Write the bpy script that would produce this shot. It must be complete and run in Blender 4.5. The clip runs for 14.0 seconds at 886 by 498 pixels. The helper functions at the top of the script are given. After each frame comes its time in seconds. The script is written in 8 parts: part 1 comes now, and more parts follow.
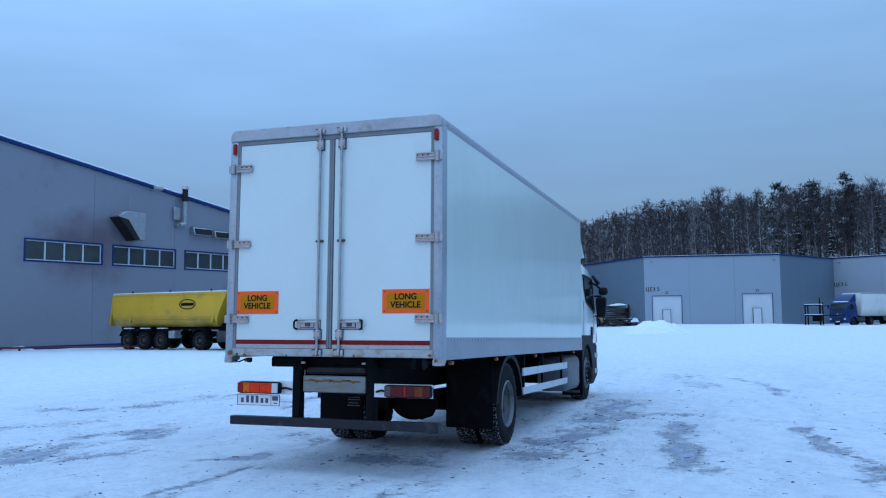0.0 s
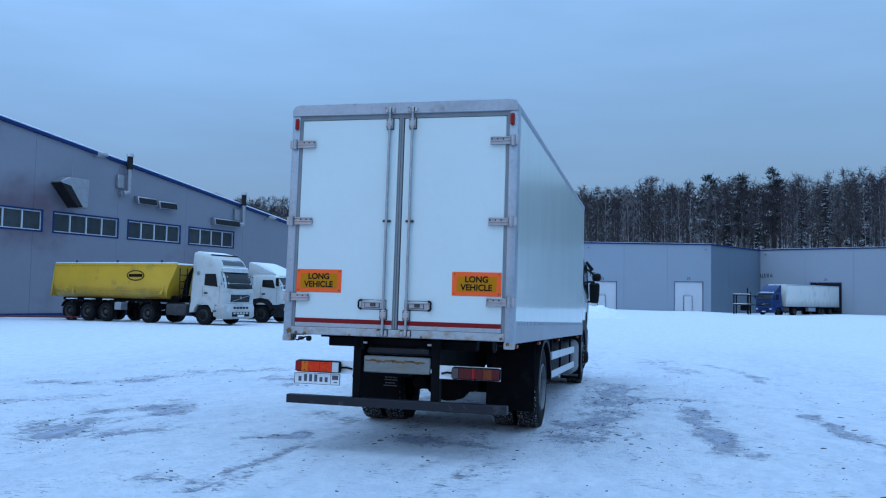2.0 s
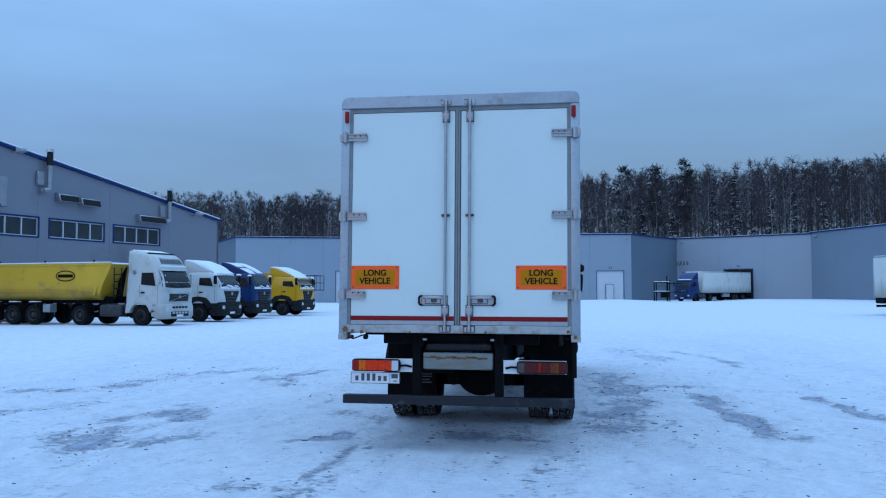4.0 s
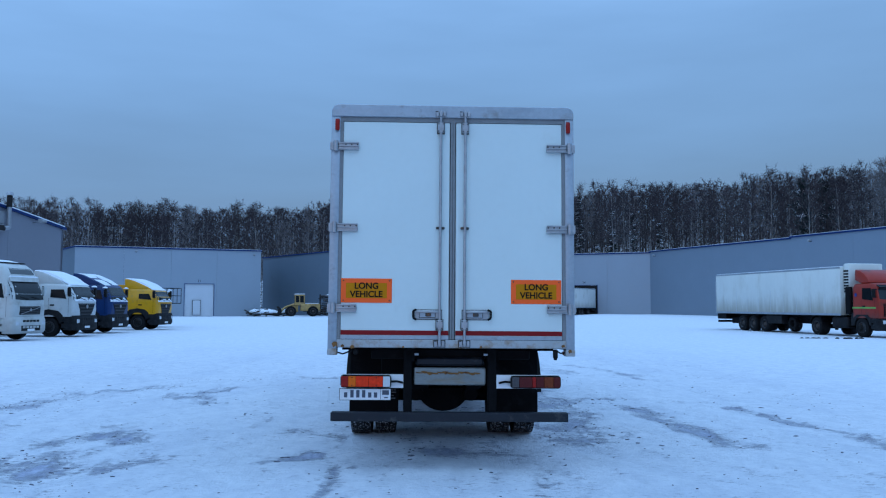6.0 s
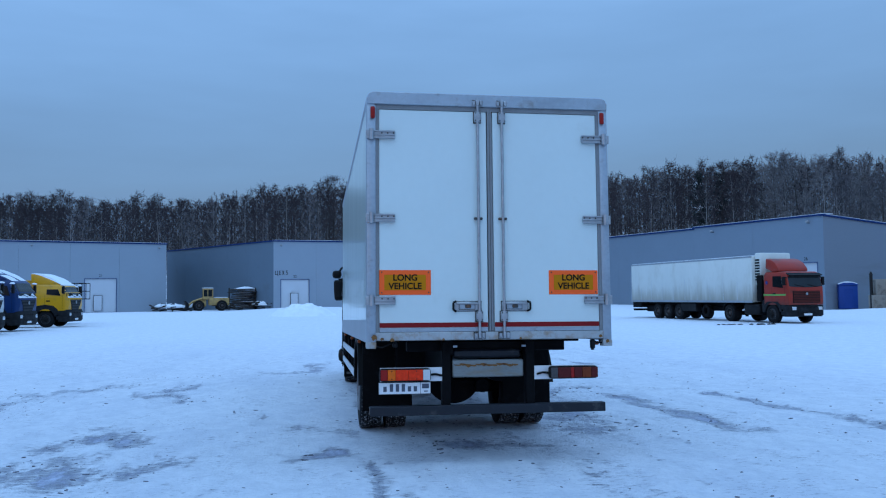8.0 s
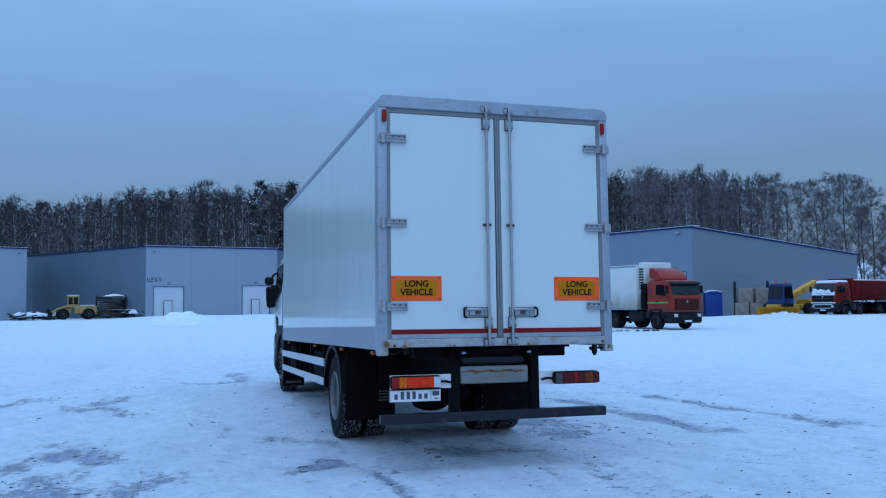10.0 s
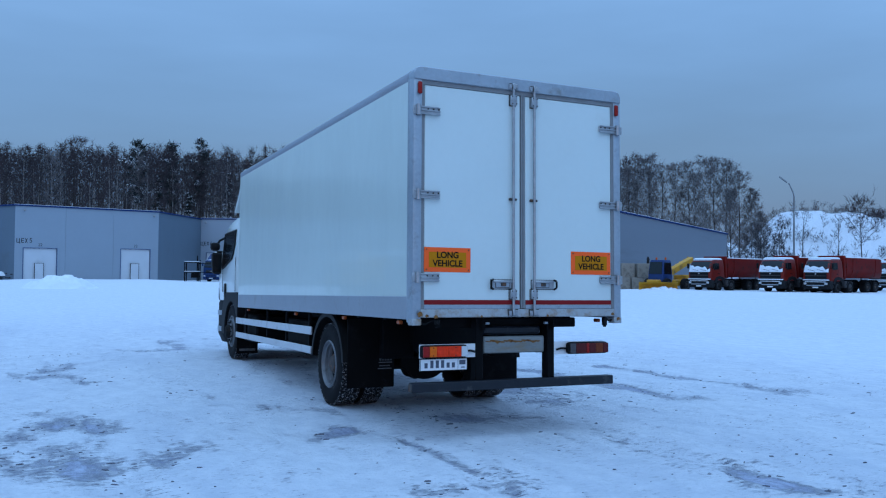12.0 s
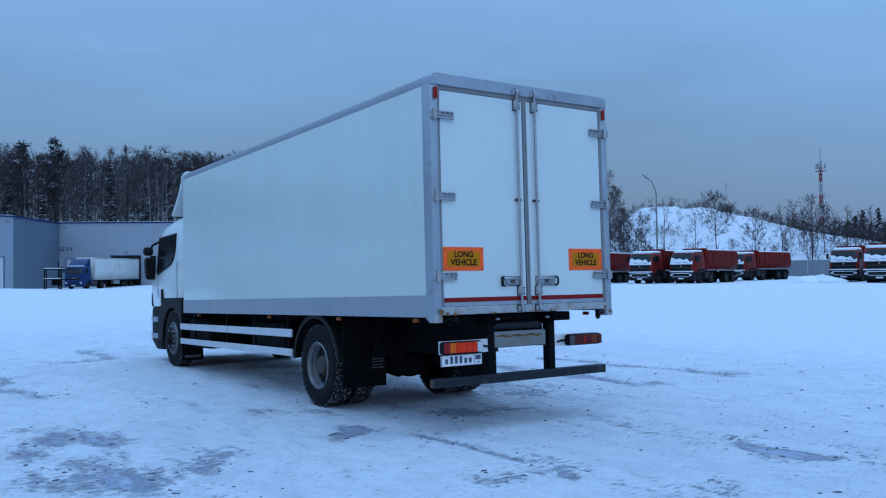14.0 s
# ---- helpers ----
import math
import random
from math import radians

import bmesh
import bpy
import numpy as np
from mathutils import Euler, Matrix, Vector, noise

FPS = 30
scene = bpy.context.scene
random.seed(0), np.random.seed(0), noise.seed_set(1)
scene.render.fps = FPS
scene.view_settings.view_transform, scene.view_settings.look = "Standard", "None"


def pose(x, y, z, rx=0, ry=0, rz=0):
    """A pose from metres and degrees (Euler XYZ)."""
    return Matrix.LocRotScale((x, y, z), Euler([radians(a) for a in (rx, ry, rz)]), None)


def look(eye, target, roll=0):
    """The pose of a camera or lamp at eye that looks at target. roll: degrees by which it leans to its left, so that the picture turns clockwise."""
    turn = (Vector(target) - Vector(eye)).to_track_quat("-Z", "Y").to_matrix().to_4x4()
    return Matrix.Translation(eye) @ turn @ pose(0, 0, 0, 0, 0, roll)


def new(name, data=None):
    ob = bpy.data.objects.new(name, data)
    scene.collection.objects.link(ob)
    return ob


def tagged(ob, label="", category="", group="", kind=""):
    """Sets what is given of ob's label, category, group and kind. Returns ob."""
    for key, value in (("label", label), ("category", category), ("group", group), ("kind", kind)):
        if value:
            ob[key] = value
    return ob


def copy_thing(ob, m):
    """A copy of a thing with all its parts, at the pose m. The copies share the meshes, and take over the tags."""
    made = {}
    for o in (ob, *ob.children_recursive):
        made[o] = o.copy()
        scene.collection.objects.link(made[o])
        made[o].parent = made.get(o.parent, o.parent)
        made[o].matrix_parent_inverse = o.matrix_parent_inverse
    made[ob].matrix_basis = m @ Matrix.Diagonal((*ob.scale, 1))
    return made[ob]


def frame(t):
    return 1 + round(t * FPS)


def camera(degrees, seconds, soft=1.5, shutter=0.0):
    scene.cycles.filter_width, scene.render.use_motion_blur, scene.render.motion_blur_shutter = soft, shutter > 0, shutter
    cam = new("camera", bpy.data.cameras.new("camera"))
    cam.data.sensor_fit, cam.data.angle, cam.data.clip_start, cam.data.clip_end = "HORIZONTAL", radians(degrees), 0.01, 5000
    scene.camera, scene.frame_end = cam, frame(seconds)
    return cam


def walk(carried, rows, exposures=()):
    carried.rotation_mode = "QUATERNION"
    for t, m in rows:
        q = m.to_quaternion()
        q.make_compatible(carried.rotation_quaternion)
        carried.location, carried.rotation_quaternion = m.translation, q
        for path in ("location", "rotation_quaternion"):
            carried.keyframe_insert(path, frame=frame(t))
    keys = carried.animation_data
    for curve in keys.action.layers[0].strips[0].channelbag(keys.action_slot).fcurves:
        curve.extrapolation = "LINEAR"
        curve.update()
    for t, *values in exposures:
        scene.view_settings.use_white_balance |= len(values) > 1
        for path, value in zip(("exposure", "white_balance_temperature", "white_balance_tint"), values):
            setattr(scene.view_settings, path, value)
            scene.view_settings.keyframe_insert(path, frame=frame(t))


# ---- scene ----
cam = camera(55.1, 14.0, soft=1.15)
PATH = [
    (0, (4.139, -8.161, 1.673), (3.488, -6.277, 1.832), -0.6),
    (0.5, (3.806, -8.275, 1.683), (3.276, -6.351, 1.807), 0.6),
    (1, (3.441, -8.337, 1.678), (2.921, -6.41, 1.811), 0.3),
    (1.5, (3.084, -8.502, 1.681), (2.555, -6.579, 1.824), 1.5),
    (2, (2.725, -8.608, 1.707), (2.232, -6.673, 1.818), 1.1),
    (2.5, (2.341, -8.629, 1.714), (1.884, -6.685, 1.83), 2.0),
    (3, (1.993, -8.759, 1.701), (1.561, -6.809, 1.812), 2.2),
    (3.2, (1.824, -8.796, 1.713), (1.425, -6.838, 1.803), 1.4),
    (5.3, (0.176, -8.769, 1.711), (0.085, -6.774, 1.826), -0.2),
    (5.5, (0.007, -8.761, 1.713), (-0.024, -6.765, 1.837), -0.5),
    (6, (-0.373, -8.749, 1.71), (-0.307, -6.754, 1.84), 0.1),
    (6.5, (-0.743, -8.747, 1.726), (-0.554, -6.758, 1.802), -0.2),
    (7, (-1.073, -8.637, 1.697), (-0.957, -6.64, 1.732), -0.1),
    (7.5, (-1.38, -8.542, 1.721), (-1.26, -6.548, 1.819), 0.3),
    (8, (-1.755, -8.506, 1.712), (-1.461, -6.531, 1.822), -0.6),
    (8.5, (-2.063, -8.399, 1.711), (-1.702, -6.435, 1.82), -0.5),
    (8.7, (-2.204, -8.354, 1.708), (-1.803, -6.397, 1.818), -1.6),
    (10.8, (-3.715, -8.056, 1.712), (-2.989, -6.196, 1.824), 0.4),
    (11, (-3.875, -8.037, 1.718), (-3.105, -6.194, 1.806), 0.0),
    (11.5, (-4.252, -7.941, 1.72), (-3.43, -6.118, 1.764), 0.1),
    (12, (-4.614, -7.742, 1.727), (-3.758, -5.935, 1.781), 0.6),
    (12.5, (-5.023, -7.661, 1.716), (-4.106, -5.885, 1.792), 2.3),
    (13, (-5.374, -7.524, 1.713), (-4.402, -5.776, 1.754), 2.2),
    (13.5, (-5.708, -7.345, 1.731), (-4.657, -5.645, 1.78), -0.9),
    (14, (-6.111, -7.221, 1.725), (-4.981, -5.571, 1.777), -0.8),
]
walk(cam, [(t, look(eye, target, roll)) for t, eye, target, roll in PATH], [(0, 0.18, 6850, 10), (3.2, 0.16, 6850, 10), (5.5, -0.01, 6540, 10), (14, -0.02, 6500, 10)])

# ---- world and light: dusk under a closed cloud deck ----
SUN_EL, SUN_ROT = radians(2.5), radians(205)
world = bpy.data.worlds.new("overcast_dusk")
scene.world = world
world.use_nodes = True
wn, wl = world.node_tree.nodes, world.node_tree.links
wn.clear()


def wnode(kind, **values):
    n = wn.new(kind)
    for key, value in values.items():
        n.inputs[key].default_value = value
    return n


w_out, w_bg = wnode("ShaderNodeOutputWorld"), wnode("ShaderNodeBackground", Strength=1.6)
w_sky = wn.new("ShaderNodeTexSky")
w_sky.sky_type, w_sky.sun_disc, w_sky.sun_elevation, w_sky.sun_rotation = "NISHITA", False, SUN_EL, SUN_ROT
w_sky.air_density, w_sky.dust_density, w_sky.ozone_density = 1.0, 2.0, 2.0
w_co, w_sep = wnode("ShaderNodeTexCoord"), wnode("ShaderNodeSeparateXYZ")
wl.new(w_co.outputs["Generated"], w_sep.inputs[0])
w_ramp = wn.new("ShaderNodeValToRGB")
cloud = w_ramp.color_ramp
cloud.interpolation = "B_SPLINE"
CLOUD_DECK = [(0.0, (0.072, 0.131, 0.236)), (0.10, (0.077, 0.151, 0.283)), (0.22, (0.1, 0.203, 0.385)), (0.36, (0.135, 0.269, 0.505)), (0.62, (0.258, 0.475, 0.86)), (1.0, (0.306, 0.56, 0.99))]
for k, (at, rgb) in enumerate(CLOUD_DECK):
    el = cloud.elements[k] if k < 2 else cloud.elements.new(at)
    el.position, el.color = at, (*rgb, 1)
w_map = wn.new("ShaderNodeMapping")
w_map.inputs["Scale"].default_value = (1.0, 1.0, 5.0)
wl.new(w_co.outputs["Generated"], w_map.inputs[0])
w_noise = wnode("ShaderNodeTexNoise", Scale=2.1, Detail=5.0, Roughness=0.52)
wl.new(w_map.outputs[0], w_noise.inputs["Vector"])
w_shift = wn.new("ShaderNodeMath")
w_shift.operation = "MULTIPLY_ADD"
w_shift.inputs[1].default_value = 0.22
wl.new(w_noise.outputs["Fac"], w_shift.inputs[0])
w_low = wn.new("ShaderNodeMath")
w_low.operation = "SUBTRACT"
w_low.inputs[1].default_value = 0.11
wl.new(w_sep.outputs["Z"], w_low.inputs[0])
wl.new(w_low.outputs[0], w_shift.inputs[2])
wl.new(w_shift.outputs[0], w_ramp.inputs[0])
w_day, w_both = wnode("ShaderNodeBackground", Strength=0.05), wn.new("ShaderNodeAddShader")
wl.new(w_sky.outputs[0], w_day.inputs["Color"])
w_dot, w_thin, w_tint = wn.new("ShaderNodeVectorMath"), wn.new("ShaderNodeMapRange"), wn.new("ShaderNodeVectorMath")
w_dot.operation, w_tint.operation, w_thin.interpolation_type = "DOT_PRODUCT", "SCALE", "SMOOTHSTEP"
w_dot.inputs[1].default_value = (0.29, 0.957, 0.0)
for k, v in ((1, 0.6), (2, 1.0), (3, 1.14), (4, 0.93)):
    w_thin.inputs[k].default_value = v
wl.new(w_co.outputs["Generated"], w_dot.inputs[0])
wl.new(w_dot.outputs["Value"], w_thin.inputs[0])
wl.new(w_ramp.outputs[0], w_tint.inputs[0])
wl.new(w_thin.outputs[0], w_tint.inputs["Scale"])
wl.new(w_tint.outputs[0], w_bg.inputs["Color"])
wl.new(w_bg.outputs[0], w_both.inputs[0])
wl.new(w_day.outputs[0], w_both.inputs[1])
wl.new(w_both.outputs[0], w_out.inputs[0])

sun = new("sun", bpy.data.lights.new("sun", "SUN"))
sun.data.energy, sun.data.angle, sun.data.color = 0.5, radians(60), (0.48, 0.78, 1.0)
sun.matrix_world = pose(0, 0, 40, 26, 0, -25)


# ---- materials ----
def material(name, rgb, rough=0.5, metal=0.0, var=0.12, scale=3.0, grain=40.0, bump=0.0, dirt=None, coat=0.0, per_object=0.0, stretch=(1, 1, 1), spec=0.5):
    """A procedural surface: base colour, broad and fine variation, relief, and stains of dirt = (rgb, amount, scale)."""
    m = bpy.data.materials.new(name)
    m.use_nodes = True
    nodes, links = m.node_tree.nodes, m.node_tree.links
    b = nodes["Principled BSDF"]
    b.inputs["Metallic"].default_value, b.inputs["Roughness"].default_value = metal, rough
    b.inputs["Specular IOR Level"].default_value = spec
    b.inputs["Coat Weight"].default_value, b.inputs["Coat Roughness"].default_value = coat, 0.05
    co, mp = nodes.new("ShaderNodeTexCoord"), nodes.new("ShaderNodeMapping")
    mp.inputs["Scale"].default_value = stretch
    links.new(co.outputs["Object"], mp.inputs[0])
    broad, fine = nodes.new("ShaderNodeTexNoise"), nodes.new("ShaderNodeTexNoise")
    for n, s, d in ((broad, scale, 4.0), (fine, grain, 3.0)):
        n.inputs["Scale"].default_value, n.inputs["Detail"].default_value = s, d
        links.new(mp.outputs[0], n.inputs["Vector"])
    both = nodes.new("ShaderNodeMix")
    both.inputs[0].default_value = 0.35
    links.new(broad.outputs["Fac"], both.inputs[2])
    links.new(fine.outputs["Fac"], both.inputs[3])
    value = both.outputs[0]
    if per_object:
        info, add = nodes.new("ShaderNodeObjectInfo"), nodes.new("ShaderNodeMath")
        add.operation = "MULTIPLY_ADD"
        add.inputs[1].default_value = per_object
        links.new(info.outputs["Random"], add.inputs[0])
        links.new(value, add.inputs[2])
        value = add.outputs[0]
    ramp = nodes.new("ShaderNodeValToRGB")
    for el, at, k in ((ramp.color_ramp.elements[0], 0.28, 1 - var), (ramp.color_ramp.elements[1], 0.72 + per_object, 1 + var)):
        el.position, el.color = min(at, 1), (*[min(1.0, c * k) for c in rgb], 1)
    links.new(value, ramp.inputs[0])
    colour = ramp.outputs[0]
    if dirt:
        spots, cut, over = nodes.new("ShaderNodeTexNoise"), nodes.new("ShaderNodeValToRGB"), nodes.new("ShaderNodeMix")
        spots.inputs["Scale"].default_value, spots.inputs["Detail"].default_value, spots.inputs["Roughness"].default_value = dirt[2], 6.0, 0.65
        links.new(mp.outputs[0], spots.inputs["Vector"])
        cut.color_ramp.elements[0].position, cut.color_ramp.elements[1].position = 0.62 - 0.3 * dirt[1], 0.78 - 0.2 * dirt[1]
        links.new(spots.outputs["Fac"], cut.inputs[0])
        over.data_type = "RGBA"
        over.inputs[7].default_value = (*dirt[0], 1)
        links.new(cut.outputs[0], over.inputs[0])
        links.new(colour, over.inputs[6])
        colour = over.outputs[2]
    links.new(colour, b.inputs["Base Color"])
    if bump:
        bm_, = (nodes.new("ShaderNodeBump"),)
        bm_.inputs["Strength"].default_value, bm_.inputs["Distance"].default_value = 1.0, bump
        links.new(both.outputs[0], bm_.inputs["Height"])
        links.new(bm_.outputs[0], b.inputs["Normal"])
    return m


def glass(name, rgb, rough=0.04, spec=0.4):
    m = material(name, rgb, rough, var=0.25, scale=2.0)
    m.node_tree.nodes["Principled BSDF"].inputs["Specular IOR Level"].default_value = spec
    return m


MUD, RUST = (0.16, 0.145, 0.125), (0.19, 0.075, 0.03)
WHITE_PANEL = material("white_grp_panel", (0.56, 0.63, 0.585), 0.3, var=0.05, scale=0.8, grain=9, bump=0.0003, coat=0.5, dirt=((0.52, 0.585, 0.57), 0.1, 1.2), stretch=(1, 1, 0.35))
DOOR_WHITE = material("white_door_skin", (0.575, 0.64, 0.62), 0.38, var=0.03, scale=1.5, grain=14, dirt=((0.54, 0.59, 0.56), 0.05, 2.5))
ALU = material("worn_aluminium", (0.335, 0.375, 0.415), 0.42, 0.55, var=0.18, scale=2.5, grain=25, bump=0.0006, dirt=((0.22, 0.215, 0.2), 0.22, 5))
ALU_RUSTY = material("aluminium_with_rust_stains", (0.36, 0.375, 0.38), 0.5, 0.3, var=0.16, scale=3, grain=30, dirt=((0.26, 0.16, 0.08), 0.42, 7))
RUST_MAT = material("flaking_rust", (0.2, 0.095, 0.035), 0.85, var=0.35, scale=14, grain=60, dirt=((0.08, 0.03, 0.015), 0.4, 18), spec=0.1)
SIDE_RAIL = material("grey_painted_rail", (0.29, 0.315, 0.35), 0.45, 0.15, var=0.09, scale=1.2, grain=18, dirt=((0.25, 0.255, 0.25), 0.2, 3))
# Dirt on the door fittings, and the contact shade painted round them.
GRIME_SHADE = material("grease_dirt_and_contact_shade", (0.05, 0.046, 0.042), 0.8, var=0.35, scale=20, grain=70, dirt=((0.13, 0.075, 0.035), 0.3, 25), spec=0.15)
GASKET = material("grey_rubber_seal", (0.185, 0.19, 0.195), 0.7, var=0.15, scale=6)
STRIPE_RED = material("dull_red_tape", (0.21, 0.009, 0.011), 0.55, var=0.14, scale=5, spec=0.15)
STEEL = material("galvanised_fittings", (0.36, 0.37, 0.385), 0.38, 0.8, var=0.2, scale=14, grain=60)
BLACK = material("black_plastic", (0.0055, 0.0055, 0.006), 0.55, var=0.3, scale=5, spec=0.16)
FRAME_BLACK = material("black_chassis_paint", (0.004, 0.004, 0.005), 0.65, var=0.4, scale=4, grain=30, dirt=((0.011, 0.011, 0.011), 0.2, 4), spec=0.08)
BUMPER_MAT = material("dark_blue_grey_bumper_paint", (0.009, 0.012, 0.018), 0.5, var=0.25, scale=4, grain=25, dirt=((0.06, 0.06, 0.062), 0.15, 6), spec=0.3)
RUSTY_PLATE = material("pale_plate_with_rust", (0.2, 0.212, 0.205), 0.6, 0.1, var=0.25, scale=5, grain=40, dirt=((0.2, 0.15, 0.09), 0.4, 4.5), stretch=(0.5, 1, 2.2))


def rippled_lacquer(m, scale, depth):
    """A faint waviness in the clear coat of a large panel."""
    nodes, links = m.node_tree.nodes, m.node_tree.links
    co, mp, waves, bump = nodes.new("ShaderNodeTexCoord"), nodes.new("ShaderNodeMapping"), nodes.new("ShaderNodeTexNoise"), nodes.new("ShaderNodeBump")
    mp.inputs["Scale"].default_value = (1.0, 1.6, 0.7)
    waves.inputs["Scale"].default_value, waves.inputs["Detail"].default_value = scale, 2.0
    bump.inputs["Strength"].default_value, bump.inputs["Distance"].default_value = 1.0, depth
    links.new(co.outputs["Object"], mp.inputs[0])
    links.new(mp.outputs[0], waves.inputs["Vector"])
    links.new(waves.outputs["Fac"], bump.inputs["Height"])
    links.new(bump.outputs[0], nodes["Principled BSDF"].inputs["Coat Normal"])


rippled_lacquer(WHITE_PANEL, 1.0, 0.012)
ORANGE = material("fluorescent_orange_sheet", (1.0, 0.125, 0.03), 0.5, var=0.01, spec=0.05)
AMBER_SHEET = material("amber_reflective_sheet", (0.52, 0.18, 0.004), 0.5, var=0.05, scale=20, spec=0.1)
PRINT = material("black_print", (0.008, 0.007, 0.006), 0.7, var=0.1, spec=0.1)
LENS_RED = material("red_lamp_lens", (0.27, 0.011, 0.009), 0.3, var=0.2, scale=30, spec=0.2)
LENS_DARK_RED = material("dusty_red_lamp_lens", (0.085, 0.01, 0.01), 0.4, var=0.2, scale=30, spec=0.2)
LENS_BRIGHT = material("bright_red_lamp_lens", (0.72, 0.034, 0.006), 0.3, var=0.25, scale=30, spec=0.2)
LENS_AMBER = material("amber_lamp_lens", (0.72, 0.12, 0.006), 0.3, var=0.15, scale=30, spec=0.2)
LENS_DULL = material("dull_amber_lens", (0.3, 0.06, 0.012), 0.35, var=0.2, scale=30, spec=0.2)
LENS_SMOKE = material("smoky_lamp_lens", (0.05, 0.045, 0.048), 0.25, var=0.2, scale=30)
LENS_BROWN = material("dusty_amber_lamp_lens", (0.16, 0.032, 0.01), 0.4, var=0.25, scale=30, spec=0.2)
LENS_CLEAR = material("clear_lamp_lens", (0.5, 0.52, 0.54), 0.12, var=0.1, coat=0.6)
PLATE_WHITE = material("white_enamel_plate", (0.7, 0.71, 0.72), 0.35, var=0.06, scale=12)
GUARD_WHITE = material("greyed_white_guard_paint", (0.5, 0.53, 0.56), 0.4, var=0.07, scale=4, dirt=((0.33, 0.33, 0.33), 0.2, 5))
PLATE_INK = material("blue_black_plate_ink", (0.06, 0.07, 0.1), 0.5, var=0.1)
RUBBER = material("tyre_rubber", (0.008, 0.008, 0.009), 0.8, var=0.3, scale=7, grain=60, bump=0.001, dirt=((0.035, 0.035, 0.038), 0.1, 8), spec=0.15)
TREAD = material("tyre_tread_packed_with_snow", (0.012, 0.012, 0.013), 0.8, var=0.2, scale=10, grain=70, bump=0.003, dirt=((0.6, 0.64, 0.68), 0.34, 40), spec=0.25)
RIM = material("grey_steel_rim", (0.15, 0.157, 0.168), 0.5, 0.3, var=0.2, scale=9, dirt=((0.07, 0.066, 0.062), 0.3, 7))
HUB = material("dark_dirty_hub", (0.06, 0.05, 0.046), 0.6, 0.4, var=0.3, scale=12, dirt=(RUST, 0.3, 9))
FLAP = material("black_rubber_flap", (0.0035, 0.0035, 0.004), 0.75, var=0.35, scale=4, dirt=((0.011, 0.011, 0.012), 0.25, 5), spec=0.08)
FLAP_PRINT = material("faded_white_print", (0.075, 0.078, 0.08), 0.7, var=0.4, scale=20)
CAB_WHITE = material("white_cab_paint", (0.58, 0.63, 0.62), 0.22, var=0.05, scale=1.3, coat=0.5, dirt=((0.45, 0.45, 0.44), 0.12, 2))
CAB_DIRTY = material("white_cab_paint_with_road_film", (0.45, 0.465, 0.45), 0.38, var=0.1, scale=1.3, coat=0.15, dirt=((0.3, 0.29, 0.26), 0.35, 1.6))
LORRY_WHITE = material("greyed_white_lorry_paint", (0.48, 0.5, 0.5), 0.35, var=0.08, scale=1.4, coat=0.15, dirt=((0.36, 0.36, 0.35), 0.25, 1.8))
CAB_BLUE = material("deep_blue_cab_paint", (0.002, 0.026, 0.105), 0.38, var=0.2, scale=1.6, coat=0.06, dirt=((0.008, 0.03, 0.085), 0.25, 2), spec=0.25)
CAB_YELLOW = material("yellow_cab_paint", (0.62, 0.29, 0.006), 0.36, var=0.12, scale=1.5, coat=0.15, dirt=((0.26, 0.18, 0.06), 0.2, 2), spec=0.35)
CAB_RED = material("orange_red_cab_paint", (0.15, 0.008, 0.004), 0.4, var=0.14, scale=1.4, coat=0.05, dirt=((0.05, 0.013, 0.01), 0.25, 2), spec=0.22)
OLD_RED = material("faded_red_cab_paint", (0.3, 0.024, 0.012), 0.4, var=0.2, scale=1.2, dirt=((0.08, 0.03, 0.022), 0.25, 1.6), spec=0.3)
SOOTY_RED = material("sooty_red_slats", (0.085, 0.016, 0.011), 0.6, var=0.3, scale=6, spec=0.15)
BODY_RED = material("red_tipper_paint", (0.145, 0.007, 0.005), 0.55, var=0.2, scale=1.1, dirt=((0.05, 0.01, 0.008), 0.3, 1.5), spec=0.12)
TIPPER_YELLOW = material("yellow_tipper_paint", (0.67, 0.375, 0.025), 0.42, var=0.1, scale=0.8, dirt=((0.3, 0.2, 0.05), 0.22, 1.3))
MACHINE_BEIGE = material("faded_loader_paint", (0.42, 0.27, 0.1), 0.6, var=0.2, scale=1.6, dirt=((0.2, 0.14, 0.09), 0.35, 2), spec=0.2)
MACHINE_YELLOW = material("machine_yellow_paint", (0.56, 0.27, 0.02), 0.5, var=0.2, scale=1.6, dirt=((0.16, 0.1, 0.05), 0.35, 2), spec=0.3)
MACHINE_BLUE = material("machine_blue_paint", (0.008, 0.034, 0.13), 0.45, var=0.25, scale=2, spec=0.3)
REEFER_WHITE = material("grimy_white_trailer_skin", (0.6, 0.62, 0.58), 0.5, var=0.06, scale=0.5, grain=6, dirt=((0.52, 0.52, 0.465), 0.4, 0.8), stretch=(1, 1, 0.5), spec=0.3)
CURTAIN = material("pale_trailer_curtain", (0.62, 0.63, 0.6), 0.55, var=0.06, scale=0.4, grain=6, dirt=((0.42, 0.42, 0.38), 0.25, 1.0), stretch=(1, 1, 0.4))
DARK_GREY = material("dark_grey_plastic", (0.009, 0.01, 0.012), 0.6, var=0.25, scale=3, dirt=((0.026, 0.026, 0.028), 0.25, 3), spec=0.16)
WINDSCREEN = glass("dark_windscreen", (0.014, 0.02, 0.023), 0.06, 0.3)
CAB_GLASS = glass("tinted_cab_glass", (0.006, 0.009, 0.011), 0.12, 0.18)
WINDOW_GLASS = glass("dim_window_pane", (0.045, 0.055, 0.06), 0.08)
MIRROR = material("mirror_face", (0.8, 0.82, 0.84), 0.03, 1.0, var=0.01)
